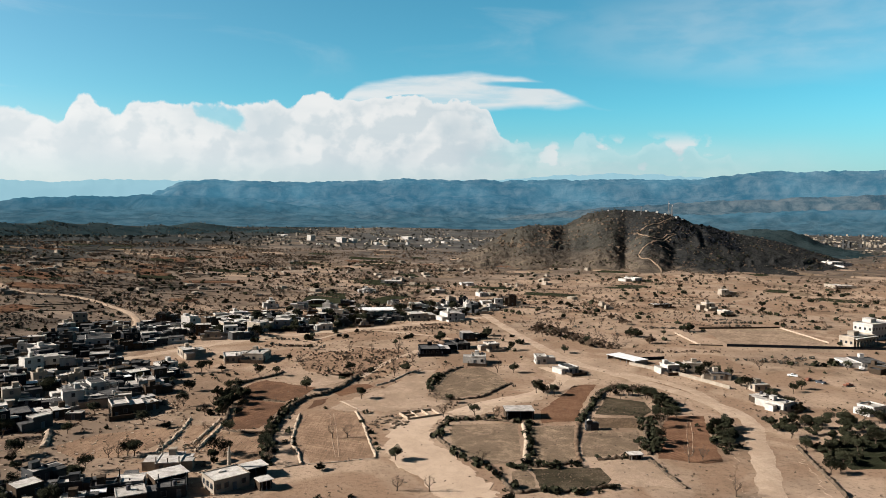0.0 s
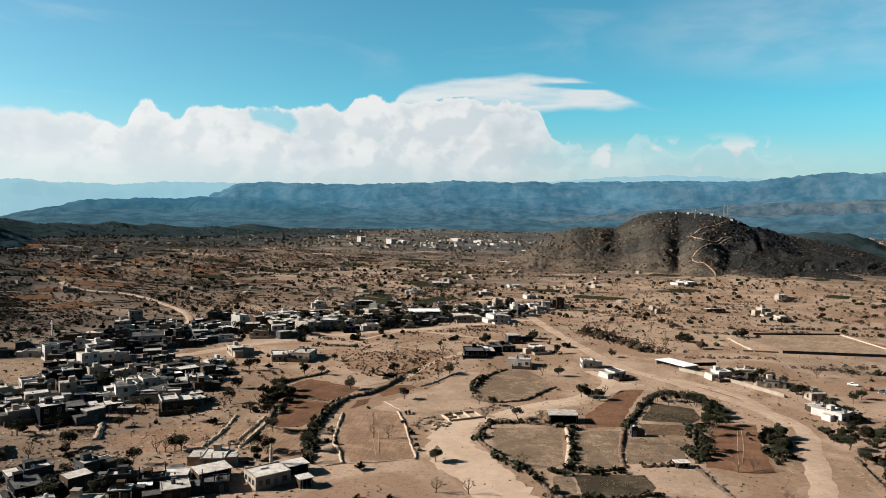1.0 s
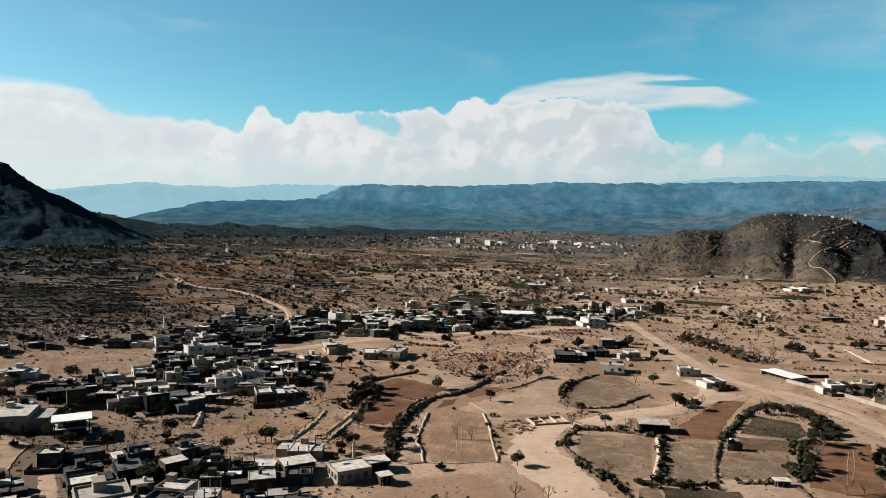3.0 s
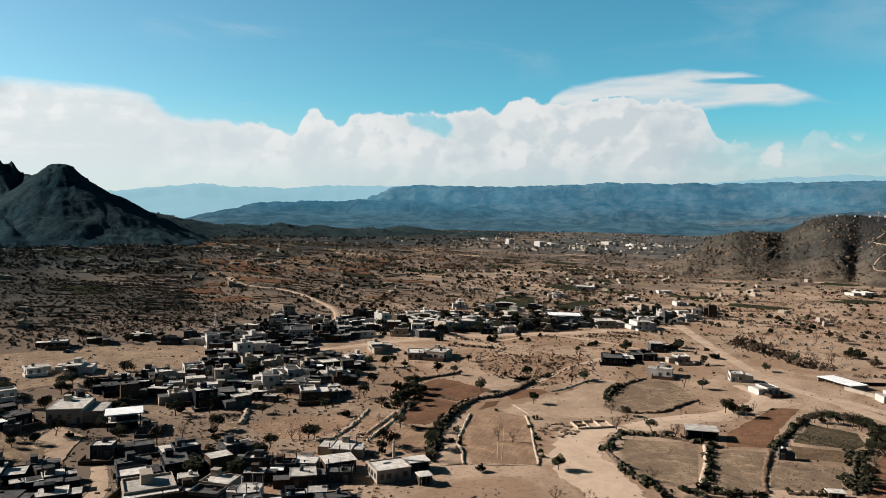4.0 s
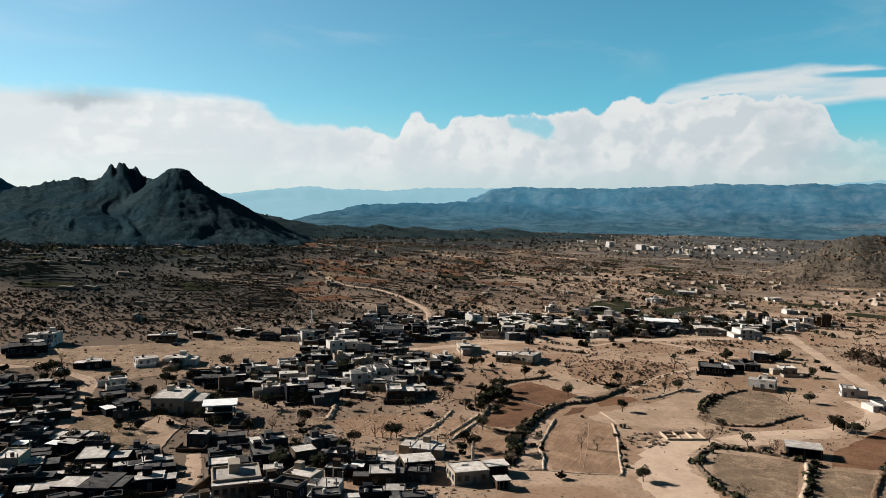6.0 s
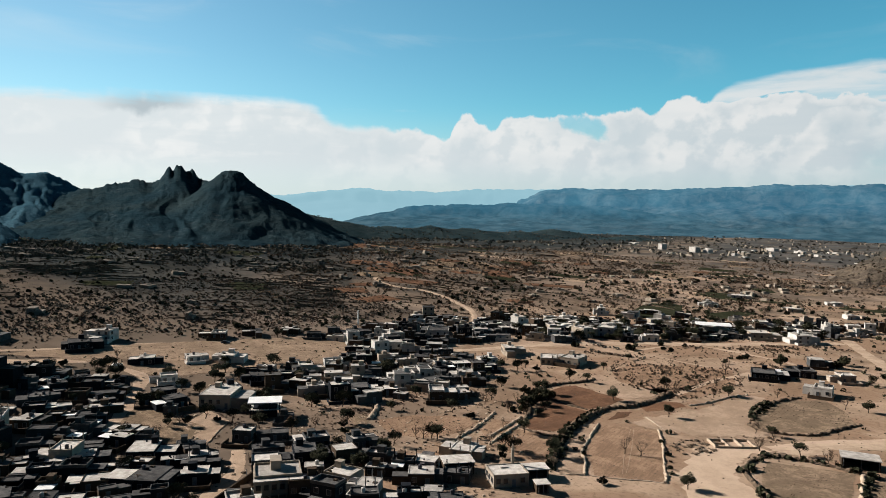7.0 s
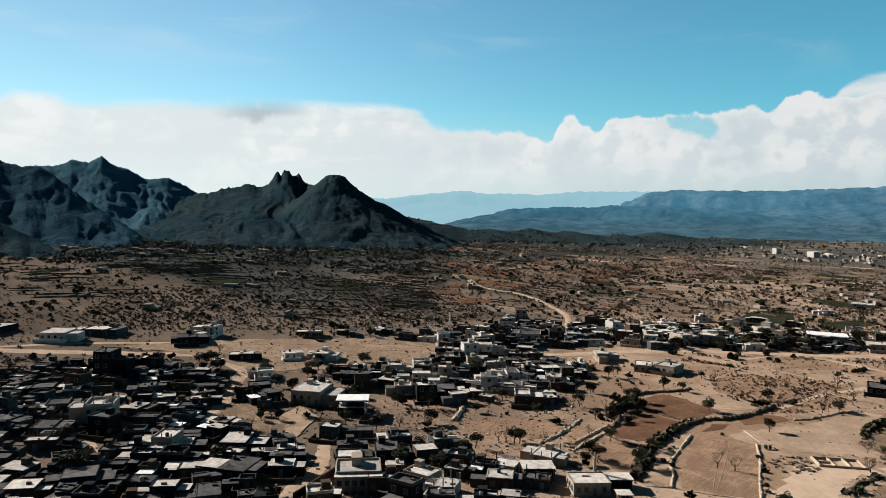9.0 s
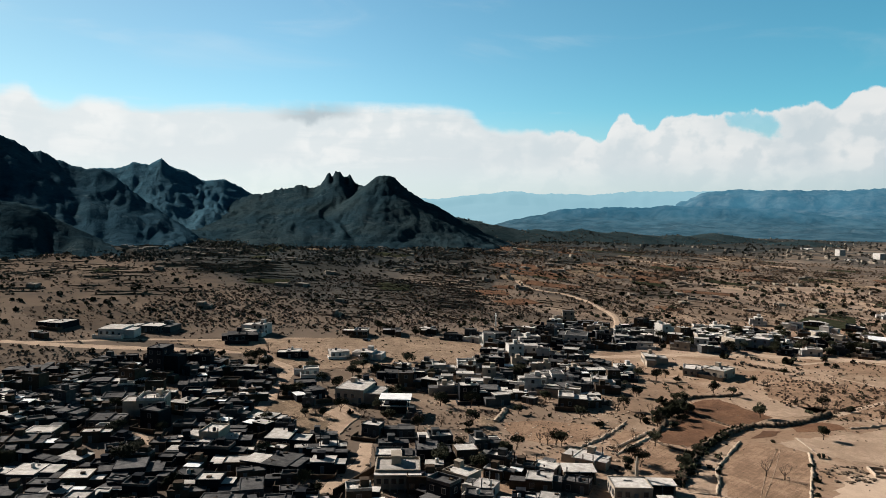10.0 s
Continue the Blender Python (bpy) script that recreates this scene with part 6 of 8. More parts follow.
for block, rows in enumerate(HOUSES):
    for hx, hy, hw, hd, hh, tone in rows:
        if math.hypot(hx + 60.3, hy - 193.4) < 11.5 or math.hypot(hx - -57.3, hy - 185.5) < 8.0:
            continue
        west = hx < -110
        walls = SKIN.choice(("white", "block", "mud", "dark", "block", "dark", "mud", "block") if west else ("white", "cream", "white", "block", "mud", "cream"))
        walls = ("", "white", "dark", "cream", "mud")[tone] or walls
        dist = math.hypot(hx, hy)
        if hw < 3:
            hw = 2.2
        hw = max(hw, 5.0) if hw > 3 else hw
        house(hx, hy, hw, max(hd, 4.2) if hw > 3 else 2.0, hh, SKIN.uniform(-14, 22) + (38 if west else 8), walls, 2 if dist < 400 else 1, unfinished=SKIN.random() < 0.07)


def crowd(region, tries, seed, gap, sizes, choice, detail, turn):
    """Fills a stretch of the village with houses that keep clear of one another."""
    r = random.Random(seed)
    xs, ys = [p[0] for p in region], [p[1] for p in region]
    for _ in range(tries):
        x, y = r.uniform(min(xs), max(xs)), r.uniform(min(ys), max(ys))
        w = r.uniform(*sizes)
        d = w * r.uniform(0.65, 0.95)
        if not inside(x, y, region) or any(math.hypot(x - px, y - py) < pr + math.hypot(w, d) / 2 * 0.8 + gap for px, py, pr in PLACED):
            continue
        if any(math.hypot(x - bx, y - by) < br + w * 0.45 for bx, by, br in ROADS) or any(inside(x, y, q) for q in PLOTS):
            continue
        house(round(x, 1), round(y, 1), round(w, 1), round(d, 1), r.choice((2.8, 3.1, 3.3, 3.5, 3.8, 4.2, 6.4) if w > 5.8 else (2.4, 2.6, 2.9)), turn + r.gauss(0, 13), r.choice(choice), detail, name="shed" if w < 5.8 else "house")


ROADS = [b for b in BLOCKED if b[2] < 4.5]
MIX = ("block", "dark", "mud", "dark", "block", "mud", "dark", "mud", "block", "mud")
crowd([(-302, 112), (-290, 168), (-262, 196), (-205, 200), (-168, 172), (-112, 142), (-100, 128), (-118, 78), (-180, 66), (-285, 78)], 5600, 21, 0.75, (3.8, 8.2), MIX, 1, 40)
crowd([(-118, 184), (-48, 186), (-50, 168), (-80, 150), (-130, 160)], 300, 22, 0.8, (5, 8.5), MIX, 2, 38)
crowd([(-232, 350), (-176, 350), (-130, 335), (-112, 270), (-140, 240), (-205, 230)], 1300, 23, 0.8, (5, 9.5), MIX + ("cream", "white", "cream", "white", "cream"), 1, 34)
crowd([(-230, 400), (-100, 440), (-95, 500), (-150, 500), (-240, 440)], 260, 24, 2.0, (7, 11), ("mud", "block", "cream", "white"), 1, 30)


crowd([(-241.6, 323.1), (-239.2, 355.2), (-228.4, 386.7), (-213.8, 418.2), (-197.5, 453.6), (-180.1, 473.8), (-153.3, 408.9), (-166.1, 371.3), (-191.9, 352.2), (-212.8, 328.5)], 500, 26, 1.2, (4.5, 9.0), MIX + ("cream", "white", "cream", "block"), 1, 28)
BAND = [(-153, 420), (-121, 412), (-105, 428), (-81, 448), (-32, 484), (34, 535), (56, 589), (8, 585), (-37, 547), (-94, 518), (-138, 483), (-167, 455)]
crowd(BAND, 1100, 25, 0.8, (4.5, 9.0), MIX + ("cream", "white", "cream", "white", "white"), 1, 24)


# ---- trees ----
SPOTS = []
SPOTS.append([(124, 331, 5), (124, 327, 0), (119, 338, 0), (136, 315, 5), (136, 309, 0), (138, 294, 5), (138, 288, 0), (140, 280, 0), (142, 275, 5), (118, 346, 0), (142, 342, 0), (-93, 288, 5), (-88, 284, 5), (-86, 289, 0), (-81, 284, 5), (-83, 275, 5), (-85, 270, 0), (-86, 293, 0), (-91, 296, 0), (103, 251, 5), (102, 246, 5), (99, 243, 5), (100, 240, 5), (91, 286, 5), (92, 283, 5), (88, 278, 5), (91, 275, 5), (89, 292, 5), (86, 290, 0), (84, 295, 0)])
SPOTS.append([(75, 289, 0), (75, 298, 0), (43, 304, 5), (44, 299, 5), (45, 293, 0), (41, 298, 0), (-52, 210, 0), (-56, 221, 0), (-58, 229, 0), (-59, 238, 0), (-78, 220, 0), (-72, 218, 0), (-68, 216, 0), (-33, 286, 1), (-58, 299, 1), (-37, 235, 2), (-32, 236, 2), (-36, 206, 4), (-14, 215, 1), (13, 264, 1), (-77, 264, 4), (-81, 260, 0), (-88, 268, 0), (-2, 282, 3), (21, 258, 3), (-12, 191, 2), (-3, 191, 2), (13, 214, 3), (1, 262, 3), (48, 295, 0)])
SPOTS.append([(52, 305, 0), (72, 296, 0), (77, 296, 0), (82, 296, 0), (86, 292, 0), (66, 291, 0), (94, 280, 4), (90, 264, 0), (85, 260, 0), (98, 251, 4), (99, 241, 4), (80, 250, 0), (73, 231, 5), (78, 216, 2), (83, 218, 2), (82, 190, 2), (125, 245, 2), (121, 228, 0), (126, 230, 0), (129, 228, 0), (134, 234, 0), (138, 234, 0), (149, 246, 0), (157, 253, 0), (165, 260, 0), (121, 208, 0), (118, 208, 0), (130, 218, 0), (168, 264, 0), (268, 584, 1)])
SPOTS.append([(293, 554, 0), (310, 540, 0), (108, 473, 2), (115, 462, 0), (115, 431, 0), (60, 465, 4), (66, 458, 4), (89, 483, 2), (76, 428, 4), (86, 411, 0), (103, 412, 2), (27, 425, 0), (39, 391, 0), (27, 336, 2), (35, 336, 0), (13, 424, 0), (68, 385, 0), (148, 542, 0), (104, 690, 0), (137, 709, 0), (169, 639, 0), (-78, 355, 0), (-101, 354, 0), (-125, 339, 0), (-22, 327, 0), (-17, 333, 0), (-15, 358, 0), (133, 335, 0), (137, 330, 0), (140, 319, 0)])
SPOTS.append([(160, 349, 0), (161, 310, 0), (155, 305, 0), (-98, 216, 1), (-103, 214, 2), (-89, 260, 2), (-102, 267, 2), (-85, 324, 0), (-77, 324, 0), (-44, 332, 0), (-95, 481, 0), (-70, 607, 0), (-85, 470, 0), (130, 341, 0), (205, 351, 0), (-195, 269, 0), (-183, 293, 1), (-207, 186, 1), (-137, 176, 0), (-180, 180, 0), (-175, 166, 0), (-184, 161, 0), (-178, 217, 0), (-272, 223, 0), (-96, 216, 1), (-100, 214, 2), (-139, 204, 2), (-130, 209, 0), (-90, 222, 2), (-70, 212, 0)])
SPOTS.append([(-143, 196, 0), (-177, 189, 0), (-251, 192, 0), (-228, 172, 0), (-144, 112, 0), (-122, 134, 0), (-229, 249, 0), (-217, 267, 0), (-117, 188, 0), (-81, 238, 0), (-73, 238, 0), (-144, 135, 0), (-285, 327, 0), (-258, 372, 0)])
for row in SPOTS:
    for tx, ty, sort in row:
        near_garden = tx > 118 and ty < 270
        kind = rng.choice(("leafy", "leafy", "open", "bare")) if not near_garden else rng.choice(("leafy", "bush"))
        kind = ('', 'leafy', 'bare', 'open', 'bush', 'bush')[sort] or kind
        plant(tx, ty, kind, rng.uniform(0.75, 1.15) * (1.8 if sort == 5 else 1.0))
        BLOCKED.append((tx, ty, 1.0))


# big rounded bushes and bare trees on the sand by the road
for kind, size, spots in (("bush", 1.9, ((119.1, 439.5), (159.9, 461.9), (24.8, 425.3), (28.6, 435.6), (-1.1, 415.8), (122.5, 437.0), (163.0, 460.0))),
                          ("brown", 1.8, ((63.5, 457.6), (85.8, 403.4), (81.5, 422.1), (78.1, 428.4), (124.3, 416.7), (78.5, 447.1), (69.7, 437.4), (124.0, 510.2), (125.9, 487.3), (82.0, 411.0), (74.0, 442.0))),
                          ("bare", 1.35, ((95.3, 421.8), (104.9, 418.9), (88.1, 469.7), (116.2, 559.8), (-23.7, 377.6), (111.8, 488.4), (139.4, 568.7)))):
    for tx, ty in spots:
        plant(tx, ty, kind, size * rng.uniform(0.85, 1.15))
        BLOCKED.append((tx, ty, 2.0))


def free(x, y, gap=0.0):
    return not any((x - bx) ** 2 + (y - by) ** 2 < (br + gap) ** 2 for bx, by, br in CLOSE.get((int(x // 40), int(y // 40)), ()))


CLOSE = {}
for spot in BLOCKED:
    for i in (-1, 0, 1):
        for j in (-1, 0, 1):
            CLOSE.setdefault((int(spot[0] // 40) + i, int(spot[1] // 40) + j), []).append(spot)

# trees among the houses and along the tracks
planted = 0
for tx, ty in ((rng.uniform(-290, -100), rng.uniform(80, 340)) for _ in range(2600)):
    if planted < 80 and free(tx, ty, 0.6) and math.hypot(tx, ty) > 168 and not any(inside(tx, ty, q) for q in PLOTS):
        plant(tx, ty, rng.choice(("leafy", "leafy", "leafy", "bush")), rng.uniform(0.8, 1.35))
        planted += 1
for tx, ty in ((rng.uniform(-260, 90), rng.uniform(400, 640)) for _ in range(4000)):
    if planted < 165 and inside(tx, ty, BAND) and free(tx, ty, 0.5):
        plant(tx, ty, rng.choice(("leafy", "leafy", "bush")), rng.uniform(0.9, 1.6))
        planted += 1
while planted < 205:
    tx, ty = rng.uniform(-290, 190), rng.uniform(90, 560)
    if abs(math.degrees(math.atan2(tx, ty)) + 20) > 56 or not free(tx, ty, 1.0) or any(inside(tx, ty, q) for q in PLOTS) or math.hypot(tx, ty) < 165:
        continue
    plant(tx, ty, rng.choice(("leafy", "open", "bare", "bush", "open")), rng.uniform(0.55, 1.0))
    planted += 1


# ---- scrub, hedges, far woods and the far town ----
def scatter(name, spots, size, blades, mat, label, category, seed, squash=0.7, floor=rise):
    r = random.Random(seed)
    protos = [np.array(leaf_cloud(r, blades, (0, 0, 0.5), 0.7, 0.42, squash, 1.5)[0]) for _ in range(8)]
    faces = np.arange(blades * 4).reshape(-1, 4)
    vs, fs, n = [], [], 0
    for x, y in spots:
        s = r.uniform(*size)
        a = r.uniform(0, 6.28)
        p = protos[r.randrange(8)]
        c, q = math.cos(a) * s, math.sin(a) * s
        vs.append(np.stack([p[:, 0] * c - p[:, 1] * q + x, p[:, 0] * q + p[:, 1] * c + y, p[:, 2] * s + floor(x, y) - 0.05 * s], 1))
        fs.append(faces + n)
        n += blades * 4
    v, f = np.concatenate(vs), np.concatenate(fs)
    return tagged(part(name, (v.tolist(), f.tolist()), mat), label, category, kind="stuff")


def wander(count, r0, r1, a0, a1, seed, power=1.0, clump=0.0, keep=lambda x, y: True):
    r = random.Random(seed)
    out = []
    guard = 0
    while len(out) < count and guard < count * 12:
        guard += 1
        d = r0 + (r1 - r0) * r.random() ** power
        a = radians(r.uniform(a0, a1))
        x, y = d * math.sin(a), d * math.cos(a)
        if clump and noise.noise((x * 0.012, y * 0.012, seed)) + 0.7 * noise.noise((x * 0.05, y * 0.05, seed)) < r.uniform(-0.3, clump + 0.15):
            continue
        if d < 620 and (not free(x, y, 0.4) or any(inside(x, y, q) for q in PLOTS)):
            continue
        if x > 40 and y < 420 and r.random() < 0.6:
            continue
        if x > 0 and 420 <= y < 950 and r.random() < 0.5:
            continue
        if keep(x, y):
            out.append((x, y))
    return out


scatter("scrub", wander(8500, 165, 600, -78, 36, 31, 0.8, 0.8), (0.15, 0.7), 16, DRYLEAF, "dry thorn scrub dotted over the sandy ground", "scrub", 41)
scatter("scrub", wander(380, 165, 620, -78, 36, 32, 0.8, 0.3), (0.6, 1.7), 18, LEAF, "dark green thorn scrub dotted over the ground", "scrub", 42)
scatter("scrub", wander(10000, 520, 1300, -42, 38, 33, 0.8, 0.45), (0.8, 2.4), 12, DRYLEAF, "dry scrub over the far plain", "scrub", 43)
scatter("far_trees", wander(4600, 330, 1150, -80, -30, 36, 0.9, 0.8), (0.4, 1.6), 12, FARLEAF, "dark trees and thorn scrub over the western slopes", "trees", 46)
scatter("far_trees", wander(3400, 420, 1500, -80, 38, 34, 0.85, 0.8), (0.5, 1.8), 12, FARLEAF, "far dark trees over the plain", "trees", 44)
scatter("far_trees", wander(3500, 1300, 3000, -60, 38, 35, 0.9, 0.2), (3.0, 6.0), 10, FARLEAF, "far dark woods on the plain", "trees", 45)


def along(points, per, spread, seed, closed=False):
    r = random.Random(seed)
    return [(p.x + r.gauss(0, spread), p.y + r.gauss(0, spread)) for p in smooth_line(points, 1.0 / per, closed)]


scatter("hedge", along([(-53.6, 208.7), (-55.7, 221.1), (-58.5, 235.0), (-59.9, 247.5), (-60.4, 259.2), (-59.9, 271.3), (-58.3, 279.5)], 2.2, 1.0, 80), (0.3, 1.9), 22, LEAF, "dark thorn hedge along a field wall", "hedge", 100)
scatter("hedge", along([(-84.1, 260.4), (-86.5, 278.2), (-86.1, 288.6)], 1.6, 2.2, 81), (0.3, 1.9), 22, LEAF, "dark thorn hedge along a field wall", "hedge", 101)
scatter("hedge", along([(-5.1, 301.8), (-3.9, 316.0), (-0.3, 329.4)], 1.6, 1.2, 82), (0.3, 1.9), 22, LEAF, "dark thorn hedge along a field wall", "hedge", 102)
scatter("hedge", along([(-0.9, 237.3), (1.0, 252.0), (4.2, 257.6), (16.8, 258.2), (29.2, 255.2)], 0.8, 0.9, 83), (0.3, 1.9), 22, LEAF, "dark thorn hedge along a field wall", "hedge", 103)
scatter("hedge", along([(3.8, 224.9), (8.9, 215.3), (15.5, 207.8), (20.0, 192.5)], 0.9, 1.0, 84), (0.3, 1.9), 22, LEAF, "dark thorn hedge along a field wall", "hedge", 104)
scatter("hedge", along([(32.1, 253.3), (30.1, 232.6), (27.2, 212.9)], 1.0, 0.8, 85), (0.3, 1.9), 22, LEAF, "dark thorn hedge along a field wall", "hedge", 105)
scatter("hedge", along([(21.7, 209.9), (31.2, 210.2), (42.1, 213.5)], 1.3, 1.3, 86), (0.3, 1.9), 22, LEAF, "dark thorn hedge along a field wall", "hedge", 106)
scatter("hedge", along([(51.2, 256.8), (60.6, 279.9), (69.5, 298.7), (76.8, 308.7)], 1.2, 0.8, 87), (0.3, 1.9), 22, LEAF, "dark thorn hedge along a field wall", "hedge", 107)
scatter("hedge", along([(76.0, 305.7), (83.9, 308.1), (89.7, 297.8), (93.3, 286.4), (89.1, 271.6)], 2.0, 1.8, 88), (0.3, 1.9), 22, LEAF, "dark thorn hedge along a field wall", "hedge", 108)
scatter("hedge", along([(78.3, 262.2), (73.6, 243.2), (69.4, 225.7)], 2.0, 2.0, 89), (0.3, 1.9), 22, LEAF, "dark thorn hedge along a field wall", "hedge", 109)
scatter("hedge", along([(98.7, 252.6), (97.7, 241.0), (95.4, 228.2)], 2.4, 2.4, 90), (0.3, 1.9), 22, LEAF, "dark thorn hedge along a field wall", "hedge", 110)
scatter("hedge", along([(28.6, 192.0), (37.8, 190.7), (49.9, 195.1)], 0.9, 0.9, 91), (0.3, 1.9), 22, LEAF, "dark thorn hedge along a field wall", "hedge", 111)
scatter("hedge", along([(-57.6, 260.8), (-54.6, 256.6), (-52.3, 241.4), (-50.1, 226.8)], 0.22, 1.0, 92), (0.3, 1.9), 22, LEAF, "dark thorn hedge along a field wall", "hedge", 112)
scatter("hedge", along([(-29.5, 257.6), (-24.6, 240.6), (-19.6, 225.1)], 0.2, 0.9, 93), (0.3, 1.9), 22, LEAF, "dark thorn hedge along a field wall", "hedge", 113)
scatter("hedge", along([(50.3, 218.7), (63.0, 219.2)], 0.7, 0.6, 94), (0.3, 1.9), 22, LEAF, "dark thorn hedge along a field wall", "hedge", 114)


def thicket(region, count, seed):
    r = random.Random(seed)
    xs, ys = [p[0] for p in region], [p[1] for p in region]
    out = []
    while len(out) < count:
        x, y = r.uniform(min(xs), max(xs)), r.uniform(min(ys), max(ys))
        if inside(x, y, region) and noise.noise((x * 0.07, y * 0.07, seed)) > r.uniform(-0.6, 0.3):
            out.append((x, y))
    return out


BRUSH = [(-74, 355), (-68, 377), (-45, 389), (-20, 396), (-14, 359), (-24, 324), (-36, 314), (-50, 322), (-65, 330)]
scatter("scrub", thicket(BRUSH, 560, 151), (0.25, 0.9), 18, DRYLEAF, "low brown brush beside the fields", "scrub", 152)
scatter("scrub", thicket(BRUSH, 40, 153), (0.4, 1.3), 18, LEAF, "dark green bushes in the brown brush", "scrub", 154)
for bx, by in thicket(BRUSH, 16, 155):
    plant(bx, by, rng.choice(("bare", "open", "bush")), rng.uniform(0.6, 0.95))

SANDFLAT = [(-300, 205), (-288, 240), (-247, 310), (-215, 325), (-196, 300), (-215, 256), (-236, 222), (-280, 215)]
scatter("scrub", thicket(SANDFLAT, 260, 158), (0.2, 0.7), 14, DRYLEAF, "low dry scrub on the sandy flat", "scrub", 159)
scatter("scrub", thicket(SANDFLAT, 50, 160), (0.4, 1.1), 16, LEAF, "dark green bushes on the sandy flat", "scrub", 161)

THORNS = [(57, 458), (70, 489), (84, 453), (96, 426), (106, 409), (98, 392), (85, 407), (69, 432)]
scatter("scrub", thicket(THORNS, 240, 156), (0.4, 1.3), 22, DRYLEAF, "dense dark brown thorn thicket beside the road", "scrub", 157)
for bx, by in thicket(THORNS, 14, 158):
    plant(bx, by, rng.choice(("bare", "open", "bush")), rng.uniform(0.9, 1.4))


def rubble(region, count, size, mat, label, seed):
    """Stones, blocks and odds and ends lying about the yards."""
    r = random.Random(seed)
    v, f = [], []
    for x, y in thicket(region, count, seed):
        w, d, h, a = r.uniform(*size), r.uniform(*size), r.uniform(*size) * 0.6, r.uniform(0, 3)
        c, s, z, n = math.cos(a), math.sin(a), rise(x, y), len(v)
        for px, py, pz in boxes((-w, -d, -0.1, w, d, h, 0.2 * min(w, d)))[0]:
            v.append((x + px * c - py * s, y + px * s + py * c, z + pz))
        f += [tuple(n + i for i in q) for q in BOX]
    return tagged(part("rubble", (v, f), mat), label, "rubble", kind="stuff")


YARDS = [(-302, 112), (-290, 168), (-232, 350), (-130, 335), (-48, 186), (-100, 128), (-180, 66)]
rubble(YARDS, 1500, (0.15, 0.55), PALESTONE, "pale stones and blocks lying about the village yards", 161)
rubble(YARDS, 900, (0.2, 0.7), STONE, "dark stone heaps lying about the village yards", 162)
rubble([(-26.2, 251.4), (-21.0, 265.5), (-10.7, 254.8), (-15.5, 244.6), (-22.2, 244.2)], 45, (0.2, 0.9), STONE, "dark rubble beside the roofless walls", 164)
rubble([(-60, 170), (110, 170), (150, 330), (-20, 420), (-110, 330)], 500, (0.12, 0.45), STONE, "loose stones on the sandy ground", 163)


def hedgerows(count, seed):
    """Loose rows of thorn bushes along old field edges."""
    r = random.Random(seed)
    out = []
    for _ in range(count):
        d, a = r.uniform(400, 980), radians(r.uniform(-30, 30))
        x, y, t = d * math.sin(a), d * math.cos(a), r.gauss(0.0, 0.3)
        if any(inside(x, y, q) for q in PLOTS):
            continue
        for k in range(r.randint(14, 50)):
            out.append((x + math.cos(t) * k * 1.3 + r.gauss(0, 0.9), y + math.sin(t) * k * 1.3 + r.gauss(0, 1.3)))
    return [p for p in out if free(p[0], p[1], 0.5) and not any(inside(p[0], p[1], q) for q in PLOTS)]


scatter("hedgerows", hedgerows(30, 171), (0.5, 1.7), 14, FARLEAF, "dark thorn rows along the field edges of the plain", "hedges", 172)
scatter("hedgerows", hedgerows(60, 173), (0.4, 1.4), 14, DRYLEAF, "dry brown thorn rows along the field edges of the plain", "hedges", 174)
scatter("far_trees", wander(200, 400, 900, -30, 34, 175, 0.9, 0.4), (1.8, 3.4), 34, LEAF, "rounded thorn trees dotted over the plain", "trees", 176)


def minaret(x, y, tall):
    root = new("minaret")
    root.matrix_basis = pose(x, y, rise(x, y))
    part("shaft", tube([(0, 0, -0.5), (0, 0, tall * 0.5), (0, 0, tall * 0.76)], [0.55, 0.45, 0.42], 12), SHEET, root)
    part("gallery", tube([(0, 0, tall * 0.74), (0, 0, tall * 0.76), (0, 0, tall * 0.79)], [0.45, 0.75, 0.75], 12), SHEET, root)
    part("lantern", tube([(0, 0, tall * 0.79), (0, 0, tall * 0.9), (0, 0, tall * 0.95), (0, 0, tall)], [0.35, 0.33, 0.22, 0.04], 12), SHEET, root)
    return tagged(root, "slim white minaret among the village houses", "minaret")


minaret(-245.2, 378.2, 9.5)


def boxes_far(name, spots, size, tall, mat, label, seed):
    r = random.Random(seed)
    items = []
    for x, y in spots:
        w, d, h, z = r.uniform(*size), r.uniform(*size), r.uniform(*tall), rise(x, y)
        v, f, _ = boxes((-w / 2, -d / 2, z - 4, w / 2, d / 2, z + h), (-w / 2 + 0.3, -d / 2 + 0.3, z + h - 0.1, w * r.uniform(-0.3, 0.3), d / 2 - 0.3, z + h + r.choice((0.2, 0.3, 0.4, 0.5, 1.9))))
        t = r.uniform(0.25, 1.1)
        c, q = math.cos(t), math.sin(t)
        items.append(([(x + px * c - py * q, y + px * q + py * c, pz) for px, py, pz in v], f))
    return tagged(part(name, joined(*items), mat), label, "town", kind="stuff")


boxes_far("far_village", wander(40, 560, 950, -8, 14, 55, 1.0, 0.7), (3, 8), (1.6, 2.3), CREAM, "pale flat-roofed houses dotted beyond the village", 65)
boxes_far("far_village", wander(34, 560, 1000, -30, -4, 56, 1.0, 0.7), (3, 8), (1.4, 2.2), MUDSTONE, "brown flat-roofed houses dotted over the plain", 66)
boxes_far("far_village", wander(44, 620, 1000, -34, -10, 72, 1.0, 0.8), (3, 8), (1.4, 2.2), CREAM, "pale flat-roofed houses in clusters on the plain", 73)
boxes_far("far_village", wander(26, 430, 900, -72, -28, 57, 1.0, 0.7), (4, 10), (1.6, 2.2), HUTSTONE, "grey flat-roofed houses among the western terraces", 67)
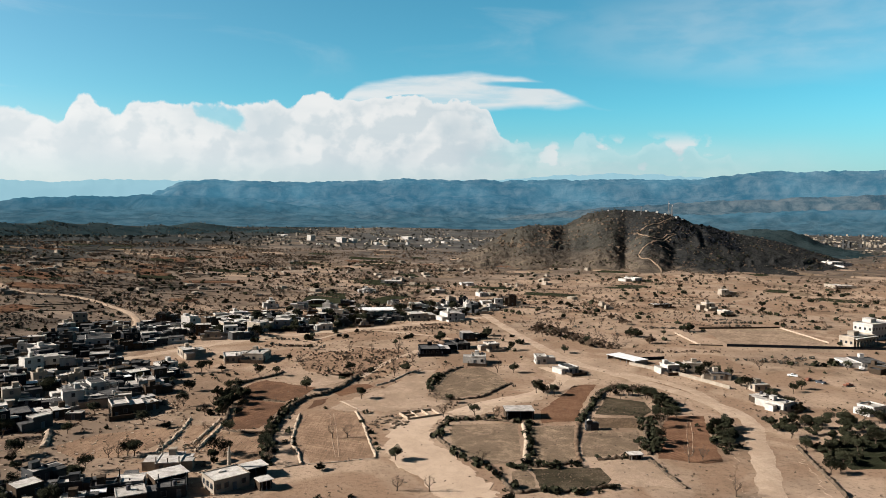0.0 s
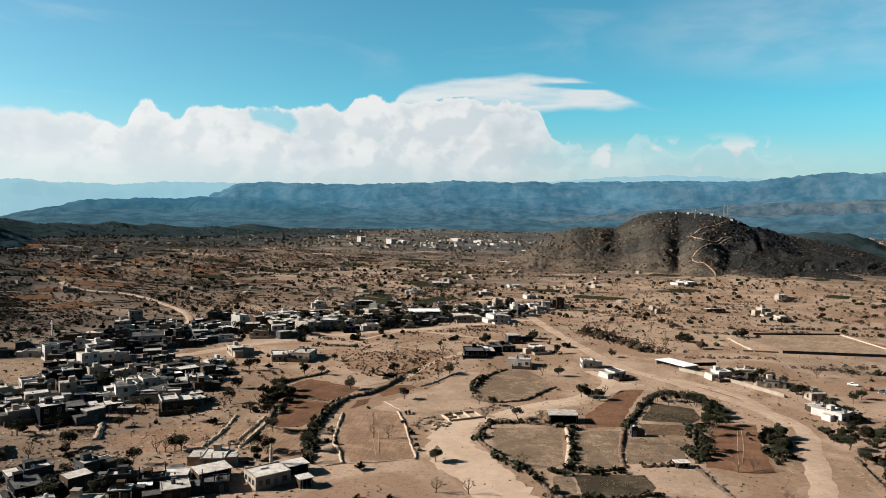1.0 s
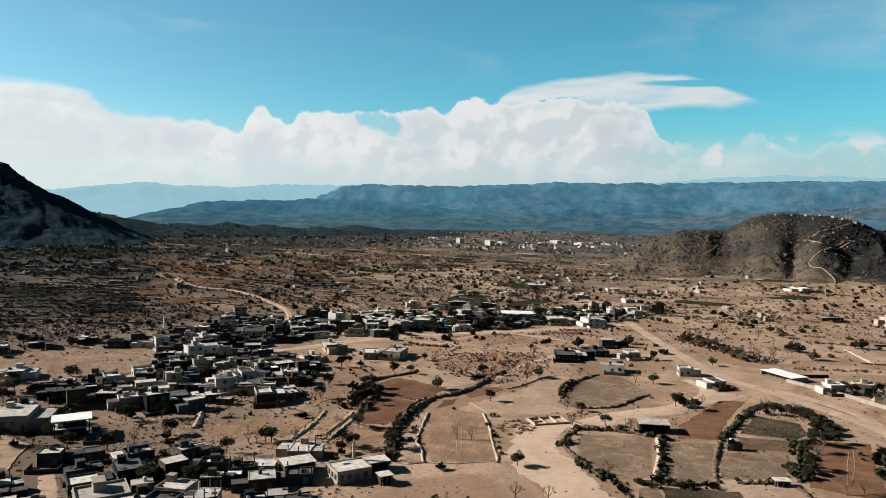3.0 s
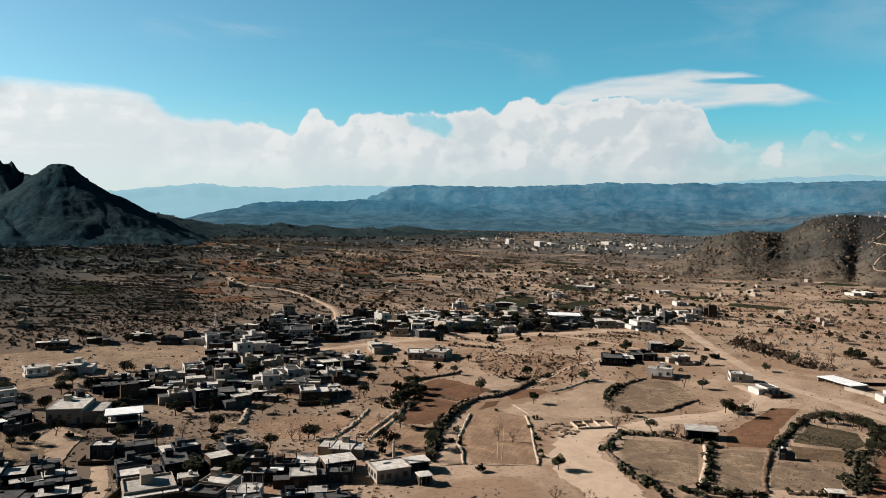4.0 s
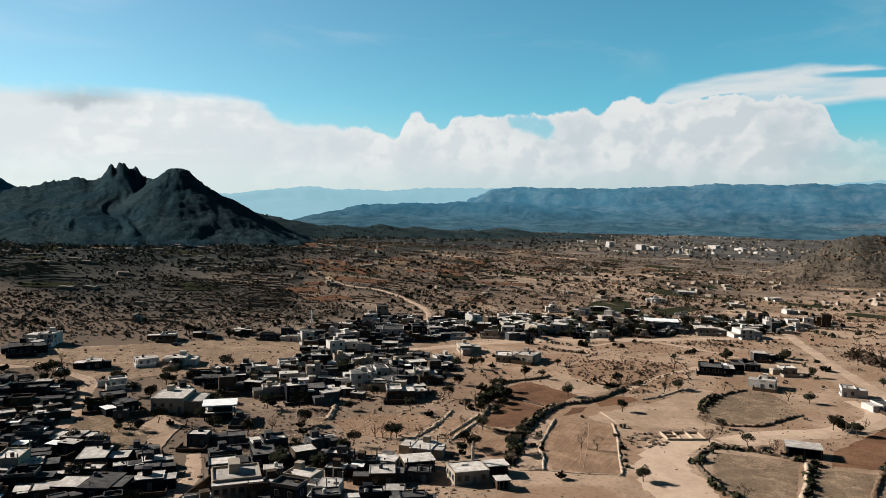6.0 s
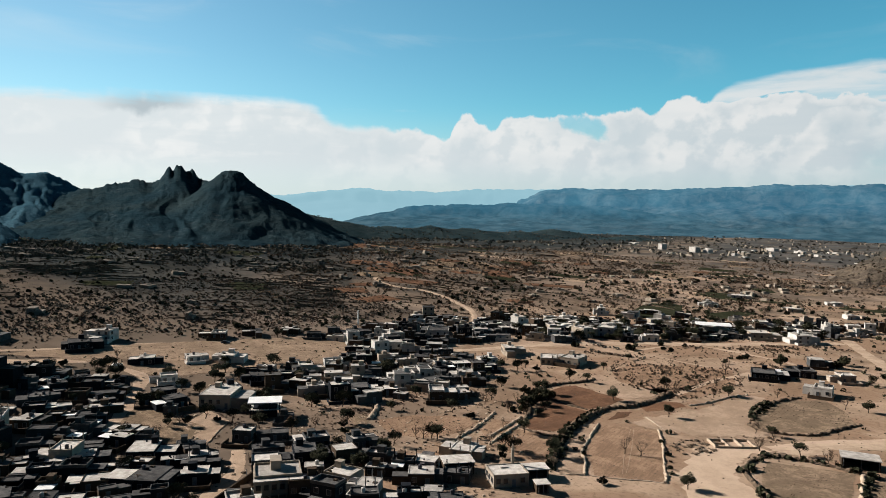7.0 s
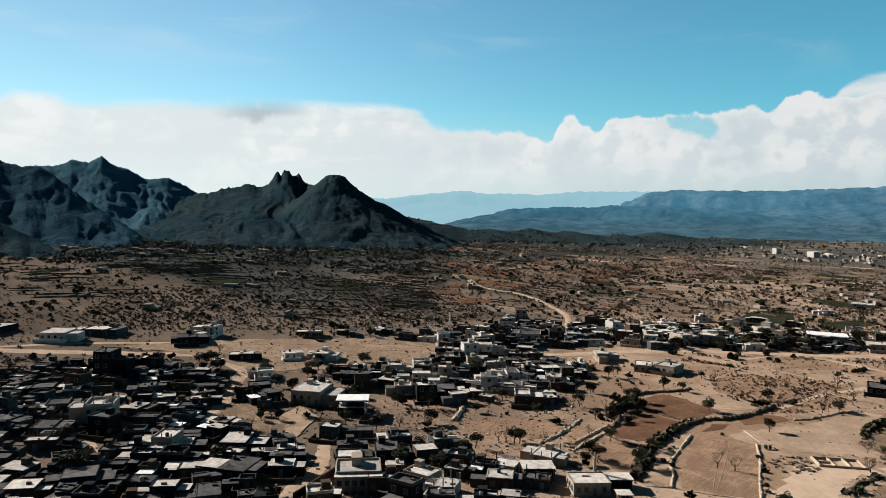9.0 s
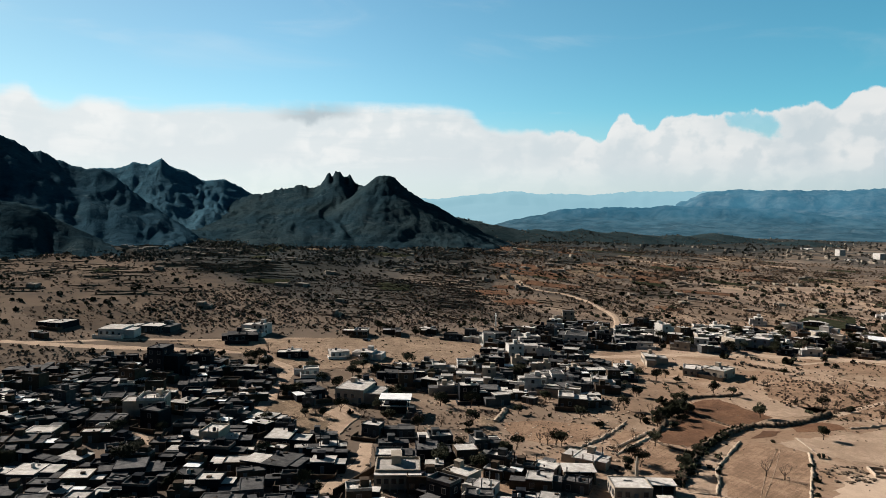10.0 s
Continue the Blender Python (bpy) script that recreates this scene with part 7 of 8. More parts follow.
boxes_far("far_village", wander(130, 640, 900, -74, -30, 58, 0.8, 0.8), (4, 10), (1.0, 1.6), HUTSTONE, "small grey huts at the foot of the mountains", 69)
boxes_far("far_town", wander(110, 1450, 2000, -14, 5, 51, 1.0, 0.25), (4, 8), (1.8, 3.0), CREAM, "pale flat-roofed houses of a far town", 61)
boxes_far("far_town", wander(22, 1500, 1900, -12, 3, 59, 1.0, 0.2), (6, 12), (2, 3.0), WHITE, "bright white buildings of a far town", 68)
boxes_far("far_town", wander(260, 1500, 3200, -40, 12, 52, 1.0, 0.6), (4, 7), (1.6, 3.0), HUTSTONE, "grey flat-roofed houses scattered on the far plain", 62)
boxes_far("far_town", wander(170, 1400, 3000, -40, 12, 60, 1.0, 0.6), (3, 6), (1.6, 2.8), CREAM, "pale flat-roofed houses scattered on the far plain", 70)
boxes_far("far_town", wander(620, 1750, 3000, 19, 40, 53, 1.0, 0.4), (4, 8), (2, 3.2), BLOCK, "far hillside town of grey houses", 63)
boxes_far("far_town", wander(420, 1750, 3000, 19, 40, 50, 1.0, 0.3), (4, 7), (2, 3.2), CREAM, "pale houses of the far hillside town", 71)
boxes_far("far_village", wander(80, 900, 1600, -62, 2, 54, 1.0, 0.7), (4, 9), (1.2, 1.8), HUTSTONE, "far grey village houses on the plain", 64)


def terraces(count, seed, r0, r1, a0, a1, at=()):
    """Stepped terraces: groups of low, bowed stone walls one above the other across the slope, with thorn bushes along them."""
    r = random.Random(seed)
    items, bushes = [], []
    groups = [(x, y) for x, y in at]
    while len(groups) < count:
        d, a = r.uniform(r0, r1), radians(r.uniform(a0, a1))
        if noise.noise((d * 0.006, a * 5.0, seed)) > r.uniform(-0.5, 0.3):
            groups.append((d * math.sin(a), d * math.cos(a)))
    for gx, gy in groups:
        t = math.atan2(gx, gy) + radians(90) + r.gauss(0, 0.22)
        ux, uy = math.sin(t), math.cos(t)
        bow = r.gauss(0, 0.006)
        y0 = 0.0
        for _ in range(r.randint(2, 6)):
            y0 += r.uniform(7, 15)
            length, slip = r.uniform(14, 46), r.gauss(0, 9)
            n = max(3, int(length / 4))
            v, f = [], []
            h = r.uniform(0.45, 1.1)
            for k in range(n + 1):
                e = length * (k / n - 0.5) + slip
                o = y0 + bow * e * e + r.gauss(0, 0.5)
                px, py = gx + ux * e - uy * o, gy + uy * e + ux * o
                z, top = rise(px, py), h * r.uniform(0.55, 1.1) * (0.3 if k in (0, n) else 1.0)
                v += [(px + uy * 0.6, py - ux * 0.6, z - 0.3), (px + uy * 0.35, py - ux * 0.35, z + top), (px - uy * 0.35, py + ux * 0.35, z + top * 0.9), (px - uy * 0.6, py + ux * 0.6, z - 0.3)]
                if r.random() < 0.5:
                    bushes.append((px + r.gauss(0, 1.2), py + r.gauss(0, 1.2)))
            if not all(free(v[q][0], v[q][1], 3) for q in range(0, len(v), 4)):
                continue
            for k in range(n):
                f += [(k * 4 + q, k * 4 + q + 1, k * 4 + 5 + q, k * 4 + 4 + q) for q in range(3)]
            items.append((v, f))
    tagged(part("terrace_walls", joined(*items), STONE), "low dark stone terrace walls stepping up the slopes", "terraces", kind="stuff")
    return [p for p in bushes if free(p[0], p[1], 1.0)]


WESTBRUSH = [(-440, 250), (-452, 430), (-330, 500), (-245, 440), (-262, 340), (-318, 250), (-360, 190)]
scatter("scrub", thicket(WESTBRUSH, 3600, 191), (0.3, 1.1), 16, BARK, "dense bare brown brush on the western slope", "scrub", 192)
scatter("scrub", thicket(WESTBRUSH, 1900, 193), (0.4, 1.3), 16, FARLEAF, "dense grey-green brush on the western slope", "scrub", 194)
terrace_bushes = terraces(64, 71, 400, 760, -72, -12, ((-300, 398), (-330, 430), (-262, 470), (-238, 505), (-280, 540), (-205, 560), (-360, 470)))
terrace_bushes += terraces(60, 75, 740, 1200, -70, -4)
scatter("scrub", terrace_bushes, (0.5, 1.5), 16, FARLEAF, "dark thorn bushes along the terrace walls", "scrub", 76)
scatter("far_trees", wander(480, 330, 720, -76, -26, 177, 0.8, 0.8), (0.9, 2.4), 30, LEAF, "rounded dark thorn trees over the western slopes", "trees", 178)
scatter("far_trees", wander(2200, 330, 900, -76, -26, 179, 0.8, 0.7), (0.3, 1.2), 18, BARK, "bare brown thorn bushes over the western slopes", "trees", 180)
scatter("far_trees", wander(420, 420, 950, -26, 34, 181, 0.8, 0.6), (1.2, 2.8), 34, LEAF, "rounded dark thorn trees over the middle plain", "trees", 182)
scatter("scrub", wander(3200, 420, 1000, -28, 20, 183, 0.8, 0.7), (0.3, 1.2), 14, BARK, "bare brown thorn scrub over the middle plain", "scrub", 184)
scatter("far_trees", wander(3600, 660, 900, -72, -36, 187, 0.9, 0.25), (1.0, 2.6), 14, FARLEAF, "belt of dark trees along the foot of the mountains", "trees", 188)
low_spots = [p for p in wander(2600, 1650, 2700, -50, -8, 185, 1.0, 0.3) if low_height(p[0], p[1]) > 2]
scatter("far_trees", low_spots, (1.6, 4.0), 10, FARLEAF, "dark scrub over the low hills", "trees", 186, 0.7, low_height)


def mast(x, y, z, tall):
    root = new("radio_mast")
    root.matrix_basis = pose(x, y, z)
    for k in range(3):
        a = 2 * math.pi * k / 3
        part("leg", tube([(1.5 * math.cos(a), 1.5 * math.sin(a), -4), (0.25 * math.cos(a), 0.25 * math.sin(a), tall)], [0.3, 0.16], 5), FRAME, root)
    rungs = []
    for i in range(1, 12):
        s = 1.5 - 1.25 * i / 12
        ring = [(s * math.cos(2 * math.pi * k / 3), s * math.sin(2 * math.pi * k / 3), tall * i / 12) for k in (0, 1, 2, 3)]
        rungs.append(tube(ring, [0.1] * 4, 4))
    part("bracing", joined(*rungs), FRAME, root)
    part("dish", tube([(0.6, -0.6, tall * 0.8), (0.6, -0.9, tall * 0.8), (0.6, -1.1, tall * 0.8)], [0.9, 0.8, 0.2], 10), WHITE, root)
    return tagged(root, "slim lattice radio mast on the hilltop", "mast")


for maz, mtall in ((15.7, 16), (17.75, 24), (18.0, 20)):
    mp = aim(maz, 0.0, 1258, hill_eye)
    mast(mp[0], mp[1], hill_height(mp[0], mp[1]), mtall)


# ---- dry tufts standing in rows over the fields ----
def tufts(points, rows_apart, along_by, size, seed):
    r = random.Random(seed)
    (ax, ay), (bx, by) = points[0], points[1]
    t = math.atan2(by - ay, bx - ax)
    ux, uy = math.cos(t), math.sin(t)
    cx, cy = sum(p[0] for p in points) / len(points), sum(p[1] for p in points) / len(points)
    out = []
    for i in range(-40, 41):
        for j in range(-60, 61):
            x = cx + ux * j * along_by - uy * i * rows_apart + r.gauss(0, 0.35)
            y = cy + uy * j * along_by + ux * i * rows_apart + r.gauss(0, 0.35)
            if inside(x, y, points) and noise.noise((x * 0.09, y * 0.09, seed)) > r.uniform(-0.5, 0.35):
                out.append((x, y))
    return out


scatter("field_tufts", tufts([(49.6, 242.3), (56.6, 247.0), (70.3, 245.6), (64.4, 225.5), (53.0, 220.9), (45.1, 219.5)], 1.8, 1.3, 0, 200), (0.15, 0.5), 8, DRYLEAF, "dry tufts in rows over a field", "stubble", 220)
scatter("field_tufts", tufts([(27.6, 209.2), (48.6, 210.8), (50.5, 201.0), (44.8, 193.7), (33.4, 192.6), (28.4, 195.2), (28.3, 201.5)], 1.6, 1.2, 0, 201), (0.15, 0.5), 8, DRYLEAF, "dry tufts in rows over a field", "stubble", 221)
scatter("field_tufts", tufts([(69.7, 293.2), (83.9, 286.0), (83.7, 273.7), (78.3, 265.8), (59.3, 267.3)], 1.2, 0.9, 0, 202), (0.2, 0.5), 8, LEAF, "dry tufts in rows over a field", "stubble", 222)
scatter("field_tufts", tufts([(-78.6, 237.3), (-76.1, 241.7), (-61.9, 237.9), (-57.4, 221.1), (-55.8, 213.0), (-66.8, 214.6), (-77.2, 220.4)], 1.6, 1.2, 0, 203), (0.12, 0.3), 8, DRYLEAF, "dry tufts in rows over a field", "stubble", 223)
scatter("field_tufts", tufts([(-51.1, 263.3), (-32.7, 266.3), (-29.1, 253.5), (-26.1, 241.8), (-23.3, 227.7), (-21.1, 219.2), (-21.5, 216.2), (-31.3, 212.9), (-39.7, 211.1), (-43.9, 221.6), (-48.9, 235.4), (-51.3, 249.9)], 1.7, 1.3, 0, 204), (0.1, 0.25), 8, DRYLEAF, "dry tufts in rows over a field", "stubble", 224)
scatter("field_tufts", tufts([(-124.9, 224.2), (-117.4, 235.8), (-102.1, 243.3), (-92.8, 244.5), (-93.2, 225.5), (-100.5, 214.4), (-111.6, 212.4), (-121.5, 218.2)], 1.8, 1.4, 0, 205), (0.15, 0.4), 8, DRYLEAF, "dry tufts in rows over a field", "stubble", 225)
scatter("field_tufts", tufts([(4.1, 252.1), (28.3, 254.5), (26.0, 217.9), (21.9, 212.8), (12.7, 212.4), (9.4, 217.3), (4.3, 226.0), (3.2, 240.5)], 2.0, 1.4, 0, 206), (0.12, 0.35), 8, DRYLEAF, "dry tufts in rows over a field", "stubble", 226)
scatter("field_tufts", tufts([(32.1, 250.6), (49.5, 253.3), (43.0, 216.9), (28.5, 213.5)], 1.9, 1.2, 0, 207), (0.12, 0.35), 8, DRYLEAF, "dry tufts in rows over a field", "stubble", 227)
scatter("field_tufts", tufts([(-3.8, 311.8), (-1.4, 323.7), (5.1, 337.9), (19.5, 348.6), (27.9, 329.7), (30.1, 315.6), (24.4, 302.3), (16.6, 294.4), (6.9, 289.4), (-0.9, 290.8), (-4.1, 299.9)], 2.0, 1.5, 0, 208), (0.12, 0.35), 8, DRYLEAF, "dry tufts in rows over a field", "stubble", 228)
scatter("field_tufts", tufts([(126, 233), (161, 250), (138, 213), (126, 212)], 1.2, 0.9, 0, 216), (0.25, 0.55), 8, LEAF, "green crop tufts in rows over a garden plot", "crop", 236)


# ---- single things ----
def prism(profile, y0, y1):
    """A side profile drawn out across."""
    n = len(profile)
    v = [(x, y0, z) for x, z in profile] + [(x, y1, z) for x, z in profile]
    f = [tuple(range(n)), tuple(range(2 * n - 1, n - 1, -1))] + [(k, k + n, (k + 1) % n + n, (k + 1) % n) for k in range(n)]
    return v, f


CARPAINT = {"white": material("white_car_paint", (0.62, 0.62, 0.60), (0.55, 0.55, 0.53), 1.0, 0.35, 0.0), "dark": material("dark_car_paint", (0.05, 0.055, 0.065), (0.04, 0.045, 0.05), 1.0, 0.35, 0.0), "rust": material("dusty_red_paint", (0.16, 0.07, 0.045), (0.13, 0.06, 0.04), 1.0, 0.5, 0.0)}


def car(x, y, turn, paint, pickup=False):
    root = new("pickup_truck" if pickup else "car")
    root.matrix_basis = pose(x, y, rise(x, y) + 0.05, 0, 0, turn)
    low = [(-2.2, 0.35), (2.2, 0.35), (2.25, 0.75), (2.1, 0.95), (0.9, 1.02), (-2.15, 1.02), (-2.25, 0.8)]
    top = [(-0.4, 1.02), (0.95, 1.02), (0.45, 1.62), (-0.25, 1.66)] if pickup else [(-1.95, 1.02), (0.95, 1.02), (0.35, 1.55), (-1.4, 1.58)]
    part("body", prism(low, -0.85, 0.85), CARPAINT[paint], root)
    part("cabin", prism(top, -0.72, 0.72), CARPAINT[paint], root)
    glass = [(px * 0.96, 0.02 + 1.02 + (pz - 1.02) * 0.85) for px, pz in top]
    for side in (-1, 1):
        part("side_window", prism(glass, side * 0.725, side * 0.735), PANE, root)
    for wx in (-1.4, 1.4):
        for wy in (-0.8, 0.8):
            ring = tube([(wx, wy - 0.11, 0.3), (wx, wy + 0.11, 0.3)], [0.33, 0.33], 14)
            wheel = part("wheel", ring, TANK, root)
            side = 1 if wy > 0 else -1
            part("rim", tube([(wx, wy + side * 0.1, 0.3), (wx, wy + side * 0.125, 0.3)], [0.2, 0.18], 10), SHEET, wheel)
    return tagged(root, f"{'white' if paint == 'white' else 'dark' if paint == 'dark' else 'dusty red'} {'pickup truck' if pickup else 'saloon car'} parked on the sand", "truck" if pickup else "car")


for cx, cy, ct, cp, ck in ((169.5, 335, 150, "white", True), (173, 327, 40, "rust", False), (176, 322, 120, "dark", True), (186, 317, 20, "rust", True), (-261.5, 280.7, 30, "dark", False), (-261, 215, 60, "white", False), (-157, 262, 35, "white", False)):
    car(cx, cy, ct, cp, ck)


def ruin(x, y, turn):
    """Foundations of an unbuilt house: low walls round three rooms."""
    root = new("house_foundation")
    root.matrix_basis = pose(x, y, 0, 0, 0, turn)
    for k, it in enumerate(((-7, -4, 7, -3.6), (-7, 3.6, 7, 4), (-7, -3.6, -6.6, 3.6), (6.6, -3.6, 7, 3.6), (-2.4, -3.6, -2, 3.6), (2, -3.6, 2.4, 3.6), (-6.6, -0.2, -2.4, 0.2))):
        part("low_wall", boxes((it[0], it[1], -0.3, it[2], it[3], 0.7 + 0.12 * (k % 3), 0.05)), PALESTONE, root)
    return tagged(root, "low stone foundation walls of an unfinished house", "foundation")


ruin(-8, 264, 28)


def long_shed():
    root = new("shed")
    root.matrix_basis = pose(97.5, 366, 0, 0, 0, -58)
    part("roof", prism([(-10, 2.2), (10, 2.2), (10, 2.35), (-10, 2.35)], -5, 5), SHEET, root)
    part("back_wall", boxes((-9.8, 4.5, -0.4, 9.8, 4.8, 2.2)), CREAM, root)
    for sx in (-9.7, 9.4):
        part("end_wall", boxes((sx, -4.7, -0.4, sx + 0.3, 4.5, 2.2)), CREAM, root)
    for k in range(5):
        part("post", boxes((-9 + k * 4.5 - 0.12, -4.8, -0.4, -9 + k * 4.5 + 0.12, -4.56, 2.2)), FRAME, root)
    return tagged(root, "long open shed with a white sheet roof", "shed")


long_shed()


def open_shed(x, y, turn, w, d, h, label):
    """Three stone walls and a pale slab, open to the front."""
    root = new("shed")
    root.matrix_basis = pose(x, y, rise(x, y), 0, 0, turn)
    a, b = w / 2, d / 2
    part("roof", boxes((-a - 0.3, -b - 0.5, h, a + 0.3, b + 0.2, h + 0.2)), ROOF, root)
    part("back_wall", boxes((-a, b - 0.25, -0.5, a, b, h)), MUD, root)
    for sx in (-a, a - 0.25):
        part("end_wall", boxes((sx, -b, -0.5, sx + 0.25, b - 0.25, h)), MUD, root)
    for k in range(3):
        px = -a + 0.5 + (w - 1.0) * k / 2
        part("post", boxes((px - 0.1, -b - 0.3, -0.5, px + 0.1, -b - 0.1, h)), FRAME, root)
    BLOCKED.append((x, y, math.hypot(w, d) / 2))
    return tagged(root, label, "shed")


open_shed(-55, 201.3, 38, 7.2, 5.0, 3.0, "open-fronted shed with a pale slab roof beside the mosque")
open_shed(-49.3, 192.1, 38, 3.6, 3.4, 2.6, "small open hut with a pale roof beside the mosque")
open_shed(-76.5, 193.4, 40, 9.0, 6.5, 3.6, "roofed open yard with pale slab and dark stone walls")
open_shed(29.5, 263.0, 4, 10.5, 7.0, 3.2, "open stone shed with a pale slab roof at the field corner")
open_shed(61.7, 219.1, 10, 4.2, 2.6, 1.7, "low block shelter at the field wall")


def hall(x, y, turn, w, d, h, mat, label, bays, storeys, porch=True):
    """A larger plastered building with rows of windows, a cornice, and a pillared porch."""
    root = new("building")
    root.matrix_basis = pose(x, y, rise(x, y), 0, 0, turn)
    a, b = w / 2, d / 2
    part("wall", boxes((-a, -b, -0.6, a, b, h)), mat, root)
    part("cornice", boxes((-a - 0.25, -b - 0.25, h, a + 0.25, b + 0.25, h + 0.25)), mat, root)
    part("parapet", boxes((-a, -b, h + 0.25, a, -b + 0.25, h + 0.95), (-a, b - 0.25, h + 0.25, a, b, h + 0.95), (-a, -b + 0.25, h + 0.25, -a + 0.25, b - 0.25, h + 0.95), (a - 0.25, -b + 0.25, h + 0.25, a, b - 0.25, h + 0.95)), mat, root)
    part("roof", boxes((-a + 0.3, -b + 0.3, h + 0.24, a - 0.3, b - 0.3, h + 0.4)), ROOF, root)
    part("stair_room", boxes((-a * 0.3, 0.0, h + 0.3, a * 0.15, b - 0.5, h + 2.8), (-a * 0.3 - 0.15, -0.15, h + 2.8, a * 0.15 + 0.15, b - 0.35, h + 2.98)), mat, root)
    for s in range(storeys):
        z = (s + 0.5) * h / storeys
        for k in range(bays):
            set_in("window", root, pose(-a + w * (k + 0.5) / bays, -b - 0.015, z))
        side = max(2, int(d / 2.8))
        for k in range(side):
            set_in("window", root, pose(-a - 0.015, -b + d * (k + 0.5) / side, z, 0, 0, -90))
            set_in("window", root, pose(a + 0.015, -b + d * (k + 0.5) / side, z, 0, 0, 90))
    if porch:
        for k in range(bays + 1):
            px = -a + w * k / bays
            part("pillar", boxes((px - 0.18, -b - 2.0, -0.5, px + 0.18, -b - 1.64, h / storeys)), mat, root)
        part("porch_roof", boxes((-a - 0.3, -b - 2.2, h / storeys, a + 0.3, -b - 0.02, h / storeys + 0.25)), ROOF, root)
    BLOCKED.append((x, y, math.hypot(w, d) / 2 + 1))
    return tagged(root, label, "building")


hall(276, 445, 30, 26, 12, 9.6, WHITE, "large white two-storey building with rows of windows", 8, 2, False)
hall(251, 421, 30, 22, 9, 5.2, CREAM, "cream low building with a pillared porch", 7, 1)
hall(-113, 156, 44, 12.5, 10.5, 4.7, CREAM, "cream house with a pillared porch", 6, 1)


def canopy_house(x, y, turn, w, d, h, label, mat):
    """A concrete frame with an overhanging flat slab above recessed walls."""
    root = new("pavilion")
    root.matrix_basis = pose(x, y, rise(x, y), 0, 0, turn)
    a, b = w / 2, d / 2
    part("wall", boxes((-a + 1.2, -b + 1.2, -0.6, a - 1.2, b - 1.2, h * 0.62)), mat, root)
    part("floor_slab", boxes((-a, -b, h * 0.5, a, b, h * 0.5 + 0.25)), ROOF, root)
    part("roof", boxes((-a - 0.6, -b - 0.6, h, a + 0.6, b + 0.6, h + 0.28)), SHEET, root)
    for k in range(4):
        for q in (-1, 1):
            px = -a + 0.3 + (w - 0.6) * k / 3
            part("column", boxes((px - 0.17, q * (b - 0.3) - 0.17, -0.6, px + 0.17, q * (b - 0.3) + 0.17, h)), mat, root)
    BLOCKED.append((x, y, math.hypot(w, d) / 2))
    return tagged(root, label, "pavilion")


canopy_house(-46, 500, 12, 21, 14, 6.8, "open concrete pavilion with an overhanging flat roof", CREAM)
canopy_house(-164, 206, 40, 11, 8, 5.6, "dark house under an overhanging white flat roof", BASALT)

# dense groves and garden trees
GROVES = [(-82, 260), (-86, 268), (-84, 276), (-80, 283), (-87, 287), (-77, 268), (-78, 276), (-90, 279), (67, 293), (71, 296), (75, 297), (80, 296), (84, 293), (88, 288), (88, 280), (85, 272), (82, 262), (80, 252), (77, 244), (74, 234),
          (71, 226), (101, 256), (100, 250), (98, 243), (97, 236), (96, 230), (-180, 175), (-184, 179), (-176, 180), (-207, 186), (-203, 190), (-170, 208), (-172, 190), (-168, 193), (-180, 288), (-126, 204), (-69, 210), (-244, 202)]
for gx, gy in GROVES:
    plant(gx, gy, "leafy" if (int(gx) + int(gy)) % 3 else "bush", rng.uniform(0.7, 1.1))
for k in range(66):
    plant(rng.uniform(121, 166), rng.uniform(211, 262) if k % 2 else rng.uniform(228, 262), rng.choice(("leafy", "bush", "bush")), rng.uniform(0.75, 1.15))


# ---- strips of fields over the plain ----
def strips(count, r0, r1, a0, a1, mat, label, seed, lift):
    r = random.Random(seed)
    shapes = []
    for _ in range(count):
        d, a = r0 + (r1 - r0) * r.random(), radians(r.uniform(a0, a1))
        x, y = d * math.sin(a), d * math.cos(a)
        if d < 640 and (x > 80 or not free(x, y, 14)):
            continue
        t = a + r.gauss(0, 0.25)
        w, h = r.uniform(14, 55), r.uniform(9, 30) * (1 + d / 1500)
        u, q = Vector((math.cos(t), -math.sin(t))), Vector((math.sin(t), math.cos(t)))
        v, f = [], []
        n = 7
        for i in range(n):
            for j in range(n):
                e, g = i / (n - 1) - 0.5, j / (n - 1) - 0.5
                p = Vector((x, y)) + u * w * e * (1 + 0.2 * g) + q * h * g + Vector((r.gauss(0, 0.5), r.gauss(0, 0.5)))
                v.append((p.x, p.y, rise(p.x, p.y) + (lift if 0 < i < n - 1 and 0 < j < n - 1 else -0.1)))
        f = [(i * n + j, (i + 1) * n + j, (i + 1) * n + j + 1, i * n + j + 1) for i in range(n - 1) for j in range(n - 1)]
        shapes.append((v, f))
    return tagged(part("far_fields", joined(*shapes), mat), label, "fields", kind="stuff")


strips(50, 470, 1300, -24, 34, PALE, "pale bare field strips over the far plain", 131, 0.34)
strips(60, 430, 1300, -50, 34, GREY, "brown fallow strips over the far plain", 132, 0.46)
strips(70, 560, 1200, -70, 30, GREEN, "dark green crop strips over the far plain", 133, 0.58)
strips(30, 430, 1000, -40, 10, PLOUGH, "red ploughed strips over the far plain", 134, 0.70)

# rocks and bushes on the hill
hill_spots = [p for p in wander(1900, 960, 1420, 2, 30, 141, 1.0, 0.4) if hill_height(p[0], p[1]) > 2]
scatter("hill_scrub", hill_spots[: len(hill_spots) // 2], (0.8, 2.2), 12, LEAF, "dark bushes and boulders over the hill", "scrub", 142, 0.7, hill_height)
scatter("hill_scrub", hill_spots[len(hill_spots) // 2:], (0.8, 2.4), 12, DRYLEAF, "dry bushes over the hill", "scrub", 143, 0.7, hill_height)



